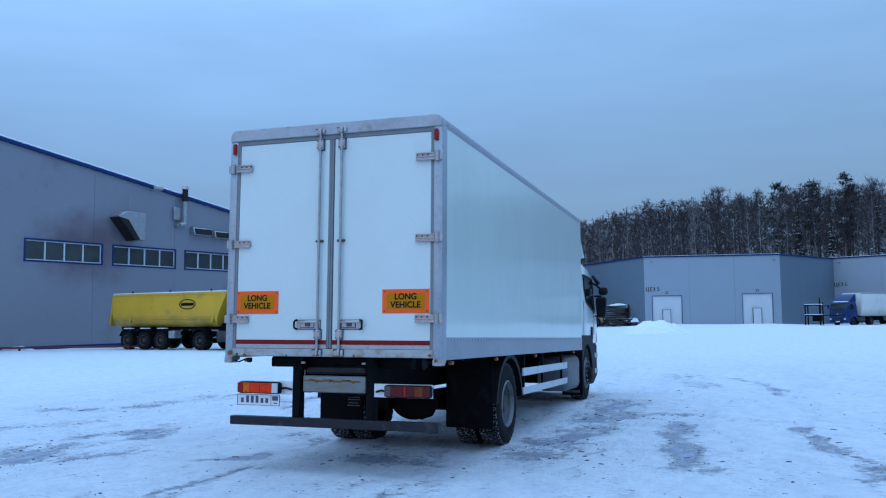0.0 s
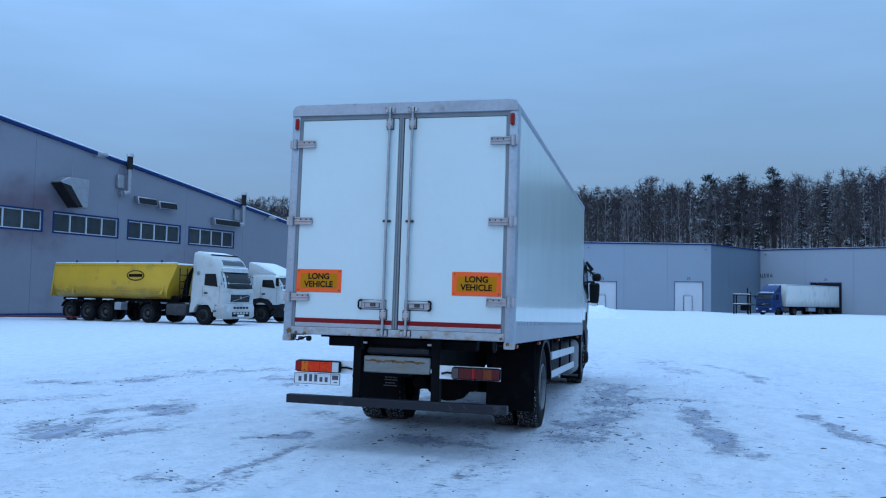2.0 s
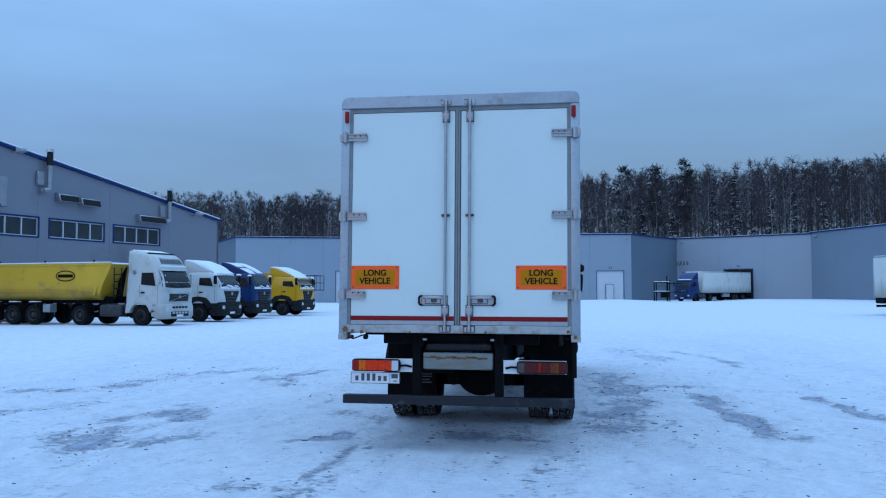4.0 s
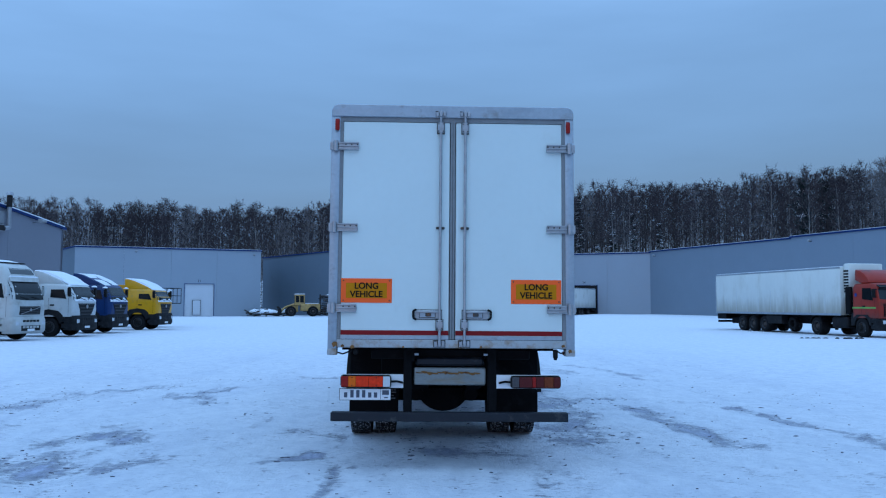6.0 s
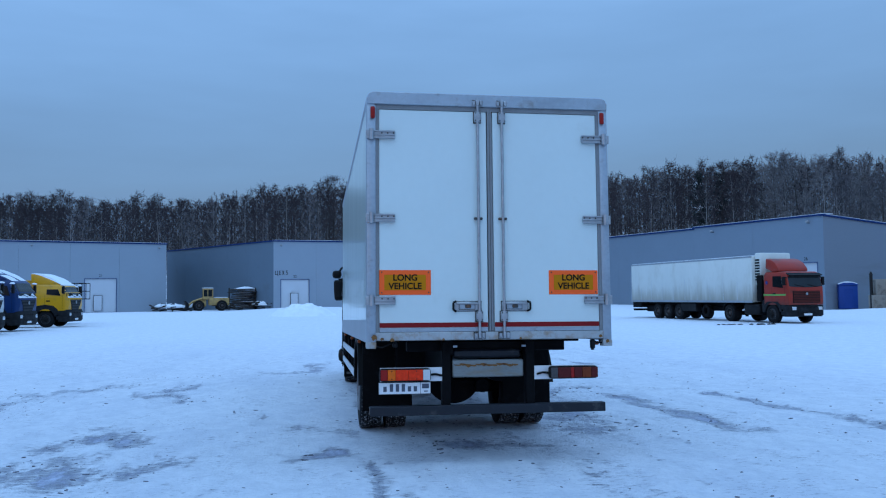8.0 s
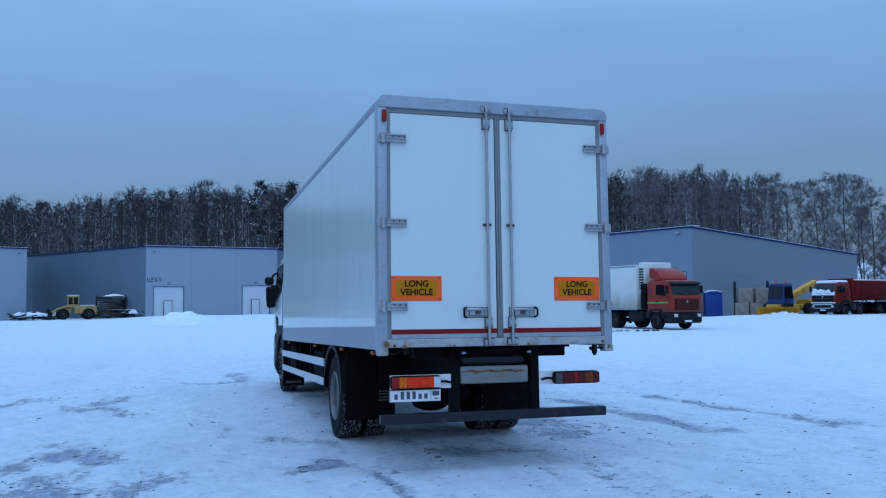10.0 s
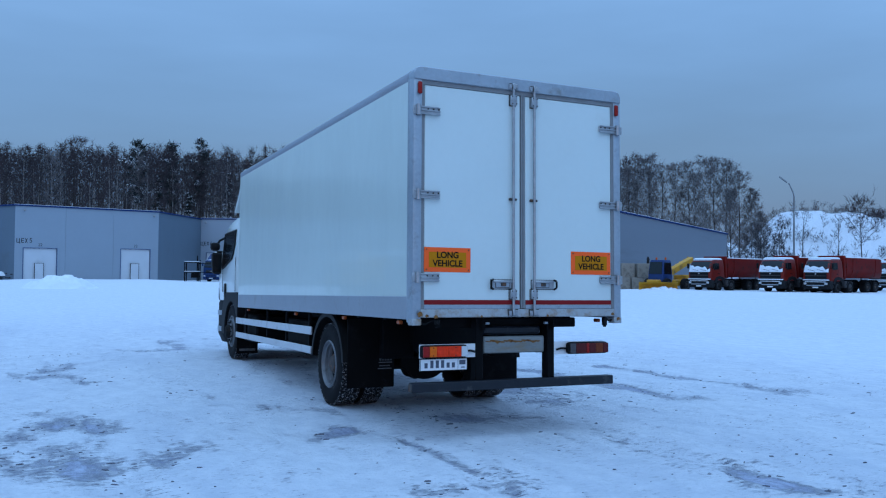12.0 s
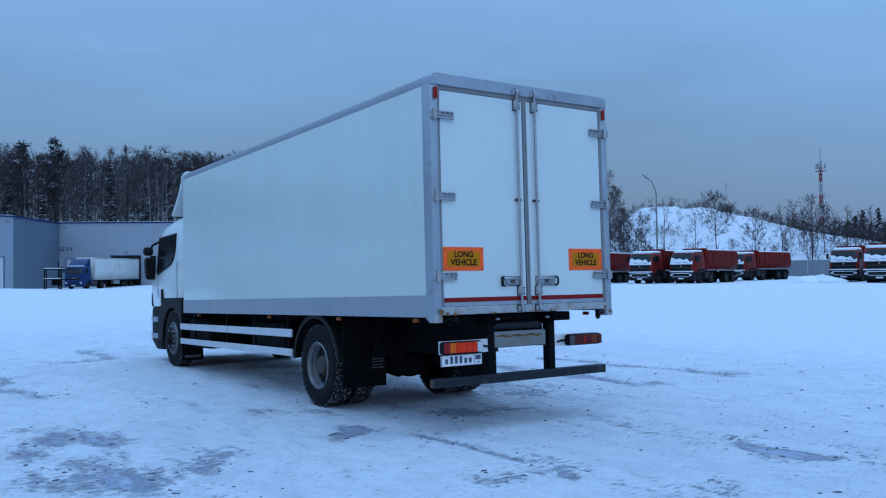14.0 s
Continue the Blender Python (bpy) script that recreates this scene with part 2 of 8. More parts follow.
DISC = material("dirty_wheel_disc", (0.012, 0.012, 0.012), 0.75, 0.1, var=0.3, scale=9, dirt=((0.06, 0.03, 0.015), 0.2, 8), spec=0.12)
RIM_DARK = material("dark_dirty_rim", (0.05, 0.051, 0.055), 0.7, 0.1, var=0.25, scale=6, dirt=(MUD, 0.15, 5), spec=0.2)
STRIPE_GREEN = material("green_yellow_tape", (0.14, 0.34, 0.06), 0.5, var=0.1)
SNOW = material("settled_snow", (0.7, 0.735, 0.78), 0.75, var=0.05, scale=2.5, grain=18, bump=0.012)
FACADE = material("grey_blue_sandwich_panel", (0.262, 0.315, 0.37), 0.45, 0.1, var=0.035, scale=0.35, grain=3, per_object=0.1, dirt=((0.255, 0.305, 0.355), 0.12, 0.4))
# Same panel as the fronts, with the side walls' shade put into the colour.
FACADE_SHADED = material("shaded_sandwich_panel", (0.125, 0.172, 0.22), 0.5, 0.1, var=0.05, scale=0.35, grain=3, per_object=0.12, dirt=((0.115, 0.15, 0.185), 0.12, 0.4))
# Wing walls, darker and bluer than the front panels.
FACADE_WING = material("darker_wing_sandwich_panel", (0.185, 0.236, 0.292), 0.5, 0.1, var=0.05, scale=0.35, grain=3, per_object=0.1, dirt=((0.185, 0.23, 0.28), 0.12, 0.4))
FACADE_HALL = material("mauve_grey_profiled_sheet", (0.222, 0.228, 0.265), 0.42, 0.2, var=0.06, scale=0.25, grain=2.5, per_object=0.1, dirt=((0.165, 0.15, 0.175), 0.2, 0.16))
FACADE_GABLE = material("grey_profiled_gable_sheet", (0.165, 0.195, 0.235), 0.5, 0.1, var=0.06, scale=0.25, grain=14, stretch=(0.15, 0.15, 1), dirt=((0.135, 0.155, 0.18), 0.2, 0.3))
TRIM_BLUE = material("cobalt_blue_flashing", (0.005, 0.028, 0.115), 0.6, 0.0, var=0.12, scale=1.5, spec=0.2)
GATE_WHITE = material("white_sectional_gate", (0.52, 0.55, 0.585), 0.5, var=0.04, scale=1.0, per_object=0.08)
SEAM = material("grey_joint_line", (0.49, 0.52, 0.555), 0.6, var=0.1)
FRAME_WHITE = material("white_window_frame", (0.55, 0.58, 0.6), 0.45, var=0.06)
VENT_METAL = material("zinc_duct", (0.34, 0.35, 0.37), 0.42, 0.7, var=0.18, scale=3)
SOOT = material("sooty_steel", (0.022, 0.021, 0.022), 0.7, 0.3, var=0.35, scale=5, spec=0.2)
CONCRETE = material("stained_concrete_block", (0.25, 0.215, 0.18), 0.85, var=0.22, scale=1.2, grain=14, bump=0.004, per_object=0.15, dirt=((0.11, 0.09, 0.07), 0.35, 2))
WC_BLUE = material("blue_plastic_cabin", (0.005, 0.042, 0.21), 0.5, var=0.12, scale=1.5, spec=0.3)
TIMBER = material("weathered_dark_timber", (0.042, 0.035, 0.031), 0.85, var=0.4, scale=4, grain=30, bump=0.004, per_object=0.2, spec=0.2)
CRUMB = material("frozen_dirt_crumb", (0.11, 0.115, 0.145), 0.7, var=0.4, scale=8, grain=60, spec=0.2)
GATE_TRIM = material("dark_blue_gate_frame", (0.05, 0.09, 0.19), 0.5, 0.1, var=0.12, scale=1.5)
BARK = material("grey_brown_bark", (0.042, 0.034, 0.03), 0.9, var=0.4, scale=0.6, grain=8, spec=0.1)
BIRCH_BARK = material("pale_birch_bark", (0.26, 0.25, 0.25), 0.85, var=0.35, scale=1.4, grain=9, dirt=((0.035, 0.032, 0.03), 0.35, 3.0), spec=0.1)
TWIG = material("bare_brown_twigs", (0.057, 0.045, 0.049), 0.9, var=0.45, scale=0.08, grain=0.9, spec=0.1)
TWIG_FROST = material("frosted_grey_twigs", (0.15, 0.138, 0.14), 0.9, var=0.35, scale=0.1, grain=0.9, spec=0.1)
TWIG_DUSK = material("dusky_brown_twigs", (0.095, 0.086, 0.092), 0.9, var=0.4, scale=0.1, grain=0.9, spec=0.1)
NEEDLE = material("dark_conifer_needles", (0.02, 0.027, 0.025), 0.85, var=0.45, scale=0.4, grain=4, spec=0.1)
NEEDLE_SNOW = material("snow_on_conifer_boughs", (0.55, 0.59, 0.64), 0.8, var=0.3, scale=0.8, grain=5)
POLE = material("grey_lamp_pole", (0.2, 0.205, 0.215), 0.5, 0.5, var=0.15, scale=2)
MAST_RED = material("mast_red_paint", (0.17, 0.022, 0.02), 0.5, var=0.15)
MAST_WHITE = material("mast_white_paint", (0.27, 0.285, 0.3), 0.5, var=0.12)
FENCE = material("grey_fence_sheet", (0.16, 0.185, 0.215), 0.6, var=0.15, scale=1)
CRIMSON = material("dark_red_steel", (0.1, 0.012, 0.018), 0.5, var=0.2, scale=2)


def snow_ground():
    """Trodden yard snow: clean drifts, greyed tracks, crumbs of dirt, and bare icy patches and painted shade under the
    lorry where the 'ice' attribute is high.
    """
    m = bpy.data.materials.new("trodden_yard_snow")
    m.use_nodes = True
    nodes, links = m.node_tree.nodes, m.node_tree.links
    b = nodes["Principled BSDF"]
    co = nodes.new("ShaderNodeTexCoord")

    def tex(scale, detail, stretch=(1, 1, 1), rough=0.55, turn=0.0):
        mp, n = nodes.new("ShaderNodeMapping"), nodes.new("ShaderNodeTexNoise")
        mp.inputs["Scale"].default_value, mp.inputs["Rotation"].default_value = stretch, (0, 0, turn)
        n.inputs["Scale"].default_value, n.inputs["Detail"].default_value, n.inputs["Roughness"].default_value = scale, detail, rough
        links.new(co.outputs["Object"], mp.inputs[0])
        links.new(mp.outputs[0], n.inputs["Vector"])
        return n.outputs["Fac"]

    def calc(op, a, c, e=0.0):
        n = nodes.new("ShaderNodeMath")
        n.operation = op
        for k, v in enumerate((a, c, e)):
            if isinstance(v, (int, float)):
                n.inputs[k].default_value = v
            else:
                links.new(v, n.inputs[k])
        return n.outputs[0]

    def step(value, lo, hi):
        n = nodes.new("ShaderNodeMapRange")
        n.interpolation_type = "SMOOTHSTEP"
        n.inputs[1].default_value, n.inputs[2].default_value = lo, hi
        links.new(value, n.inputs[0])
        return n.outputs[0]

    def mix(fac, a, c):
        n = nodes.new("ShaderNodeMix")
        n.data_type = "RGBA"
        links.new(fac, n.inputs[0])
        for k, v in ((6, a), (7, c)):
            if isinstance(v, tuple):
                n.inputs[k].default_value = (*v, 1)
            else:
                links.new(v, n.inputs[k])
        return n.outputs[2]

    ice_at, worn_at = nodes.new("ShaderNodeAttribute"), nodes.new("ShaderNodeAttribute")
    ice_at.attribute_name, worn_at.attribute_name = "ice", "worn"
    along = (1, 0.55, 1)
    ragged, streak = tex(3.0, 10, along, 0.72, 0.12), tex(2.3, 9, (1.5, 0.4, 1), 0.7, -0.1)
    fine = tex(12.0, 7, (0.6, 1.5, 1), 0.7, 0.2)
    both = calc("MULTIPLY_ADD", streak, 0.55, calc("MULTIPLY_ADD", ragged, 0.55, calc("MULTIPLY", fine, 0.65)))
    reach = calc("ADD", calc("MULTIPLY", ice_at.outputs["Fac"], 1.65), calc("MULTIPLY_ADD", both, 7.0, -6.95))
    ice, rim = step(reach, -0.2, 1.45), calc("MULTIPLY", step(reach, 0.02, 0.3), calc("SUBTRACT", 1.0, step(reach, 0.45, 0.8)))
    broad, patchy = tex(0.45, 6), tex(1.3, 8, along, 0.68, 0.2)
    trod = step(calc("MULTIPLY_ADD", ragged, 0.5, calc("MULTIPLY_ADD", broad, 0.35, calc("MULTIPLY", fine, 0.35))), 0.55, 0.74)
    worn = calc("MULTIPLY", worn_at.outputs["Fac"], trod)
    field = step(patchy, 0.46, 0.62)
    chip = step(tex(20, 3, (0.6, 1.5, 1), 0.6, 0.3), 0.59, 0.64)
    clod = step(tex(8.0, 5, (0.6, 1.5, 1), 0.68, -0.2), 0.6, 0.65)
    where = calc("MULTIPLY", calc("MULTIPLY_ADD", field, 0.5, calc("MULTIPLY_ADD", rim, 1.1, 0.12)), worn_at.outputs["Fac"])
    crumbs = calc("MINIMUM", 0.8, calc("MULTIPLY", calc("MAXIMUM", calc("MULTIPLY", chip, 0.9), clod), where))
    snow = mix(step(tex(3.6, 9, (1, 0.7, 1), 0.74, 0.9), 0.36, 0.62), (0.575, 0.605, 0.655), (0.665, 0.69, 0.735))
    lanes = step(calc("MULTIPLY_ADD", tex(0.7, 7, (1.0, 0.3, 1), 0.62, 0.12), 0.6, calc("MULTIPLY_ADD", ragged, 0.3, calc("MULTIPLY", fine, 0.3))), 0.56, 0.7)
    snow = mix(calc("MULTIPLY", calc("MULTIPLY", lanes, 0.38), calc("MULTIPLY_ADD", worn_at.outputs["Fac"], 0.85, 0.15)), snow, (0.48, 0.52, 0.6))
    grey = mix(calc("MULTIPLY", worn, 0.12), snow, (0.54, 0.575, 0.645))
    bare = mix(step(tex(7, 8, (1.3, 0.4, 1), 0.72), 0.36, 0.64), (0.155, 0.17, 0.27), (0.35, 0.39, 0.52))
    dark = mix(calc("MULTIPLY", ice, 0.85), grey, bare)
    links.new(mix(crumbs, dark, (0.12, 0.125, 0.165)), b.inputs["Base Color"])
    links.new(calc("MULTIPLY_ADD", ice, -0.35, 0.85), b.inputs["Roughness"])
    links.new(calc("MULTIPLY_ADD", ice, 0.3, 0.15), b.inputs["Specular IOR Level"])
    relief = calc("MULTIPLY_ADD", tex(26, 5, (1, 0.8, 1), 0.7, 0.5), 0.45, calc("MULTIPLY_ADD", streak, 0.6, tex(5.0, 8, (1, 0.7, 1), 0.7, 0.6)))
    bump = nodes.new("ShaderNodeBump")
    bump.inputs["Strength"].default_value, bump.inputs["Distance"].default_value = 1.0, 0.05
    links.new(calc("MULTIPLY", relief, calc("MULTIPLY", calc("MULTIPLY_ADD", ice, -0.55, 1.0), calc("MULTIPLY_ADD", worn_at.outputs["Fac"], 0.5, 0.4))), bump.inputs["Height"])
    links.new(bump.outputs[0], b.inputs["Normal"])
    return m


def soot_stain(m, centre, size, rgb):
    """A soft mauve soot stain on a wall, where a hood has blown on it."""
    nodes, links = m.node_tree.nodes, m.node_tree.links
    b = nodes["Principled BSDF"]
    under = b.inputs["Base Color"].links[0].from_socket
    co, mp, cloud_ = nodes.new("ShaderNodeTexCoord"), nodes.new("ShaderNodeMapping"), nodes.new("ShaderNodeTexNoise")
    mp.inputs["Scale"].default_value = tuple(1 / s for s in size)
    mp.inputs["Location"].default_value = tuple(-c / s for c, s in zip(centre, size))
    cloud_.inputs["Scale"].default_value, cloud_.inputs["Detail"].default_value = 0.9, 5.0
    links.new(co.outputs["Object"], mp.inputs[0])
    links.new(co.outputs["Object"], cloud_.inputs["Vector"])
    far, add, ease, over = nodes.new("ShaderNodeVectorMath"), nodes.new("ShaderNodeMath"), nodes.new("ShaderNodeMapRange"), nodes.new("ShaderNodeMix")
    far.operation, add.operation, ease.interpolation_type, over.data_type = "LENGTH", "MULTIPLY_ADD", "SMOOTHSTEP", "RGBA"
    links.new(mp.outputs[0], far.inputs[0])
    add.inputs[1].default_value = 0.7
    links.new(cloud_.outputs["Fac"], add.inputs[0])
    links.new(far.outputs["Value"], add.inputs[2])
    for k, v in ((1, 1.3), (2, 0.45), (3, 0.0), (4, 0.9)):
        ease.inputs[k].default_value = v
    links.new(add.outputs[0], ease.inputs[0])
    links.new(ease.outputs[0], over.inputs[0])
    links.new(under, over.inputs[6])
    over.inputs[7].default_value = (*rgb, 1)
    links.new(over.outputs[2], b.inputs["Base Color"])


def road_grime(m, low, high, rgb, amount, streaks=1.6):
    """Road dirt thrown up on a side: thickest at its foot, running out upwards in ragged streaks."""
    nodes, links = m.node_tree.nodes, m.node_tree.links
    b = nodes["Principled BSDF"]
    under = b.inputs["Base Color"].links[0].from_socket
    co, sep, mp, runs = nodes.new("ShaderNodeTexCoord"), nodes.new("ShaderNodeSeparateXYZ"), nodes.new("ShaderNodeMapping"), nodes.new("ShaderNodeTexNoise")
    mp.inputs["Scale"].default_value = (streaks, streaks, 0.22)
    runs.inputs["Scale"].default_value, runs.inputs["Detail"].default_value, runs.inputs["Roughness"].default_value = 1.3, 7.0, 0.65
    links.new(co.outputs["Object"], sep.inputs[0])
    links.new(co.outputs["Object"], mp.inputs[0])
    links.new(mp.outputs[0], runs.inputs["Vector"])
    add, ease, over = nodes.new("ShaderNodeMath"), nodes.new("ShaderNodeMapRange"), nodes.new("ShaderNodeMix")
    add.operation, ease.interpolation_type, over.data_type = "MULTIPLY_ADD", "SMOOTHSTEP", "RGBA"
    add.inputs[1].default_value = 1.6 * (high - low)
    links.new(runs.outputs["Fac"], add.inputs[0])
    links.new(sep.outputs["Z"], add.inputs[2])
    for k, v in ((1, high + 0.8 * (high - low)), (2, low + 0.8 * (high - low)), (3, 0.0), (4, amount)):
        ease.inputs[k].default_value = v
    links.new(add.outputs[0], ease.inputs[0])
    links.new(ease.outputs[0], over.inputs[0])
    links.new(under, over.inputs[6])
    over.inputs[7].default_value = (*rgb, 1)
    links.new(over.outputs[2], b.inputs["Base Color"])


road_grime(REEFER_WHITE, 1.1, 2.3, (0.3, 0.28, 0.22), 0.75)
road_grime(CURTAIN, 1.1, 2.2, (0.3, 0.28, 0.23), 0.6)
road_grime(CAB_DIRTY, 0.3, 1.2, (0.25, 0.245, 0.225), 0.6)
road_grime(OLD_RED, 0.7, 1.5, (0.07, 0.035, 0.028), 0.8, 2.5)
road_grime(TIPPER_YELLOW, 1.2, 2.0, (0.36, 0.25, 0.06), 0.7)
soot_stain(FACADE_HALL, (-34.6, 34.9, 6.3), (3.5, 5.6, 3.3), (0.125, 0.08, 0.103))
GROUND = snow_ground()


# ---- building blocks ----
class Shape:
    """A mesh in the making."""

    def __init__(self):
        self.bm = bmesh.new()

    def _take(self, tmp, bevel, segments):
        bmesh.ops.recalc_face_normals(tmp, faces=tmp.faces[:])
        if bevel:
            sharp = [e for e in tmp.edges if len(e.link_faces) == 2 and e.calc_face_angle(0) > 0.5]
            bmesh.ops.bevel(tmp, geom=sharp, offset=bevel, segments=segments, profile=0.5, affect="EDGES", clamp_overlap=True)
        me = bpy.data.meshes.new("tmp")
        tmp.to_mesh(me)
        tmp.free()
        self.bm.from_mesh(me)
        bpy.data.meshes.remove(me)
        return self

    def turned(self, centre, profile, n, closed=False, cap=True):
        """(radius, offset) pairs turned round an axis along x: a closed ring, or a bowl with its last ring filled."""
        c = Vector(centre)
        tmp = bmesh.new()
        rows = [[tmp.verts.new(c + Vector((d, r * math.cos(2 * math.pi * k / n), r * math.sin(2 * math.pi * k / n)))) for k in range(n)] for r, d in profile]
        for a, b in zip(rows, rows[1:] + (rows[:1] if closed else [])):
            for k in range(n):
                tmp.faces.new((a[k - 1], a[k], b[k], b[k - 1]))
        if cap and not closed:
            tmp.faces.new(rows[-1])
        return self._take(tmp, 0, 1)

    def box(self, x0, y0, z0, x1, y1, z1, bevel=0.0, segments=1):
        pts = [(x, y, z) for z in (z0, z1) for x, y in ((x0, y0), (x1, y0), (x1, y1), (x0, y1))]
        return self.hull8(pts, bevel, segments)

    def hull8(self, pts, bevel=0.0, segments=1):
        """A six-sided block from its four lower and four upper corners."""
        tmp = bmesh.new()
        v = [tmp.verts.new(p) for p in pts]
        for f in ((0, 1, 2, 3), (4, 5, 6, 7), (0, 1, 5, 4), (1, 2, 6, 5), (2, 3, 7, 6), (3, 0, 4, 7)):
            tmp.faces.new([v[k] for k in f])
        return self._take(tmp, bevel, segments)

    def prism(self, outline, axis, a, b, bevel=0.0, segments=1):
        """An outline in the two axes other than the given one, drawn out along it from a to b."""
        def at(p, d):
            return {"x": (d, p[0], p[1]), "y": (p[0], d, p[1]), "z": (p[0], p[1], d)}[axis]
        tmp = bmesh.new()
        lo, hi = [tmp.verts.new(at(p, a)) for p in outline], [tmp.verts.new(at(p, b)) for p in outline]
        tmp.faces.new(lo), tmp.faces.new(hi)
        for k in range(len(outline)):
            tmp.faces.new((lo[k - 1], lo[k], hi[k], hi[k - 1]))
        return self._take(tmp, bevel, segments)

    def loft(self, rings, bevel=0.0):
        tmp = bmesh.new()
        rows = [[tmp.verts.new(p) for p in ring] for ring in rings]
        n = len(rows[0])
        for r, s in zip(rows, rows[1:]):
            for k in range(n):
                tmp.faces.new((r[k - 1], r[k], s[k], s[k - 1]))
        tmp.faces.new(rows[0]), tmp.faces.new(rows[-1])
        return self._take(tmp, bevel, 1)

    def rod(self, p, q, r, r2=None, n=8):
        p, q = Vector(p), Vector(q)
        side = (q - p).orthogonal().normalized()
        other = (q - p).normalized().cross(side)
        turn = [side * math.cos(2 * math.pi * k / n) + other * math.sin(2 * math.pi * k / n) for k in range(n)]
        return self.loft([[p + r * t for t in turn], [q + (r if r2 is None else r2) * t for t in turn]])

    def path(self, points, r, n=8):
        for p, q in zip(points, points[1:]):
            self.rod(p, q, r, n=n)
        return self

    def lathe(self, centre, profile, n=32):
        """(radius, offset) pairs turned round an axis along x through centre."""
        c = Vector(centre)
        return self.loft([[c + Vector((d, r * math.cos(2 * math.pi * k / n), r * math.sin(2 * math.pi * k / n))) for k in range(n)] for r, d in profile])

    def slab(self, a, b, c, d, thick, bevel=0.0):
        """A plate with corners a, b, c, d, grown by thick along its normal."""
        a, b, c, d = (Vector(v) for v in (a, b, c, d))
        n = (b - a).cross(d - a).normalized() * thick
        return self.hull8([a, b, c, d, a + n, b + n, c + n, d + n], bevel)

    def blob(self, centre, size, seed=0, lumps=0.25, rings=8, n=16, flat=True):
        """A lumpy mound on its base."""
        out = []
        for i in range(rings + 1):
            u = i / rings
            ring = []
            for k in range(n):
                a = 2 * math.pi * k / n
                lump = 1 + lumps * noise.noise((math.cos(a) * 1.3 + seed, math.sin(a) * 1.3, u * 1.5 + seed))
                r = max(math.cos(u * math.pi / 2), 0.03) ** 0.8 * lump
                ring.append((centre[0] + size[0] * r * math.cos(a), centre[1] + size[1] * r * math.sin(a), centre[2] + size[2] * math.sin(u * math.pi / 2) * (1 + 0.5 * lumps * noise.noise((a, u * 3, seed)))))
            out.append(ring)
        return self.loft(out)

    def mesh(self, name, mat, smooth=True):
        me = bpy.data.meshes.new(name)
        self.bm.to_mesh(me)
        self.bm.free()
        me.materials.append(mat)
        if smooth:
            me.polygons.foreach_set("use_smooth", [True] * len(me.polygons))
            me.set_sharp_from_angle(angle=radians(38))
        return me


def part(name, shape, mat, parent, label="", smooth=True):
    ob = new(name, shape.mesh(name, mat, smooth))
    ob.parent = parent
    return tagged(ob, label) if label else ob


def thing(name, label, category, m=Matrix(), group="", kind=""):
    ob = new(name)
    ob.matrix_world = m
    ob.empty_display_size = 0.3
    return tagged(ob, label, category, group, kind)


def solid(name, shape, mat, label, category, m=Matrix(), group="", kind="", smooth=True):
    ob = new(name, shape.mesh(name, mat, smooth))
    ob.matrix_world = m
    return tagged(ob, label, category, group, kind)


def lettering(text, height, depth=0.004, bold=0.0):
    """A word as a Shape in the x-z plane, centred on the origin and facing -y."""
    cu = bpy.data.curves.new("word", "FONT")
    cu.body, cu.size, cu.extrude, cu.align_x, cu.align_y = text, height / 0.70, depth, "CENTER", "CENTER"
    cu.offset = bold * height
    ob = bpy.data.objects.new("word", cu)
    scene.collection.objects.link(ob)
    dg = bpy.context.evaluated_depsgraph_get()
    me = bpy.data.meshes.new_from_object(ob.evaluated_get(dg))
    me.transform(Matrix.Rotation(radians(90), 4, "X"))
    s = Shape()
    s.bm.from_mesh(me)
    bpy.data.objects.remove(ob)
    bpy.data.curves.remove(cu)
    bpy.data.meshes.remove(me)
    return s


def moved(shape, m):
    bmesh.ops.transform(shape.bm, matrix=m, verts=shape.bm.verts[:])
    return shape


def pieces(shape):
    """The loose pieces of a shape, each a Shape of its own: the letters of a word."""
    left, out = set(shape.bm.verts), []
    while left:
        todo, found = [min(left, key=lambda v: v.index)], set()
        while todo:
            v = todo.pop()
            if v not in found:
                found.add(v)
                todo += [e.other_vert(v) for e in v.link_edges]
        left -= found
        s = Shape()
        copy = {v: s.bm.verts.new(v.co) for v in sorted(found, key=lambda v: v.index)}
        for f in {f for v in found for f in v.link_faces}:
            s.bm.faces.new([copy[v] for v in f.verts])
        out.append(s)
    shape.bm.free()
    return out


# ---- the ground: one sheet to the horizon ----
def smooth(a, b, v):
    u = min(max((v - a) / (b - a), 0.0), 1.0)
    return u * u * (3 - 2 * u)


SKYLINE = [(-60, 26.5), (-26, 27), (-14, 27.5), (-8, 28), (-5, 30.5), (-1, 32), (3, 33.5), (12, 33), (22, 34.5), (31, 36.5), (39, 35), (43, 33), (46, 27), (50, 20), (70, 15)]


def skyline(az):
    return float(np.interp(az, [a for a, _ in SKYLINE], [z for _, z in SKYLINE]))


MOUND_U, MOUND_Z = (-22, -15, -11, -8.5, -5, 0, 5, 12, 22, 32, 50, 75), (0, 4, 9.5, 12, 13.2, 13, 12.4, 11, 8, 6.2, 3, 0)


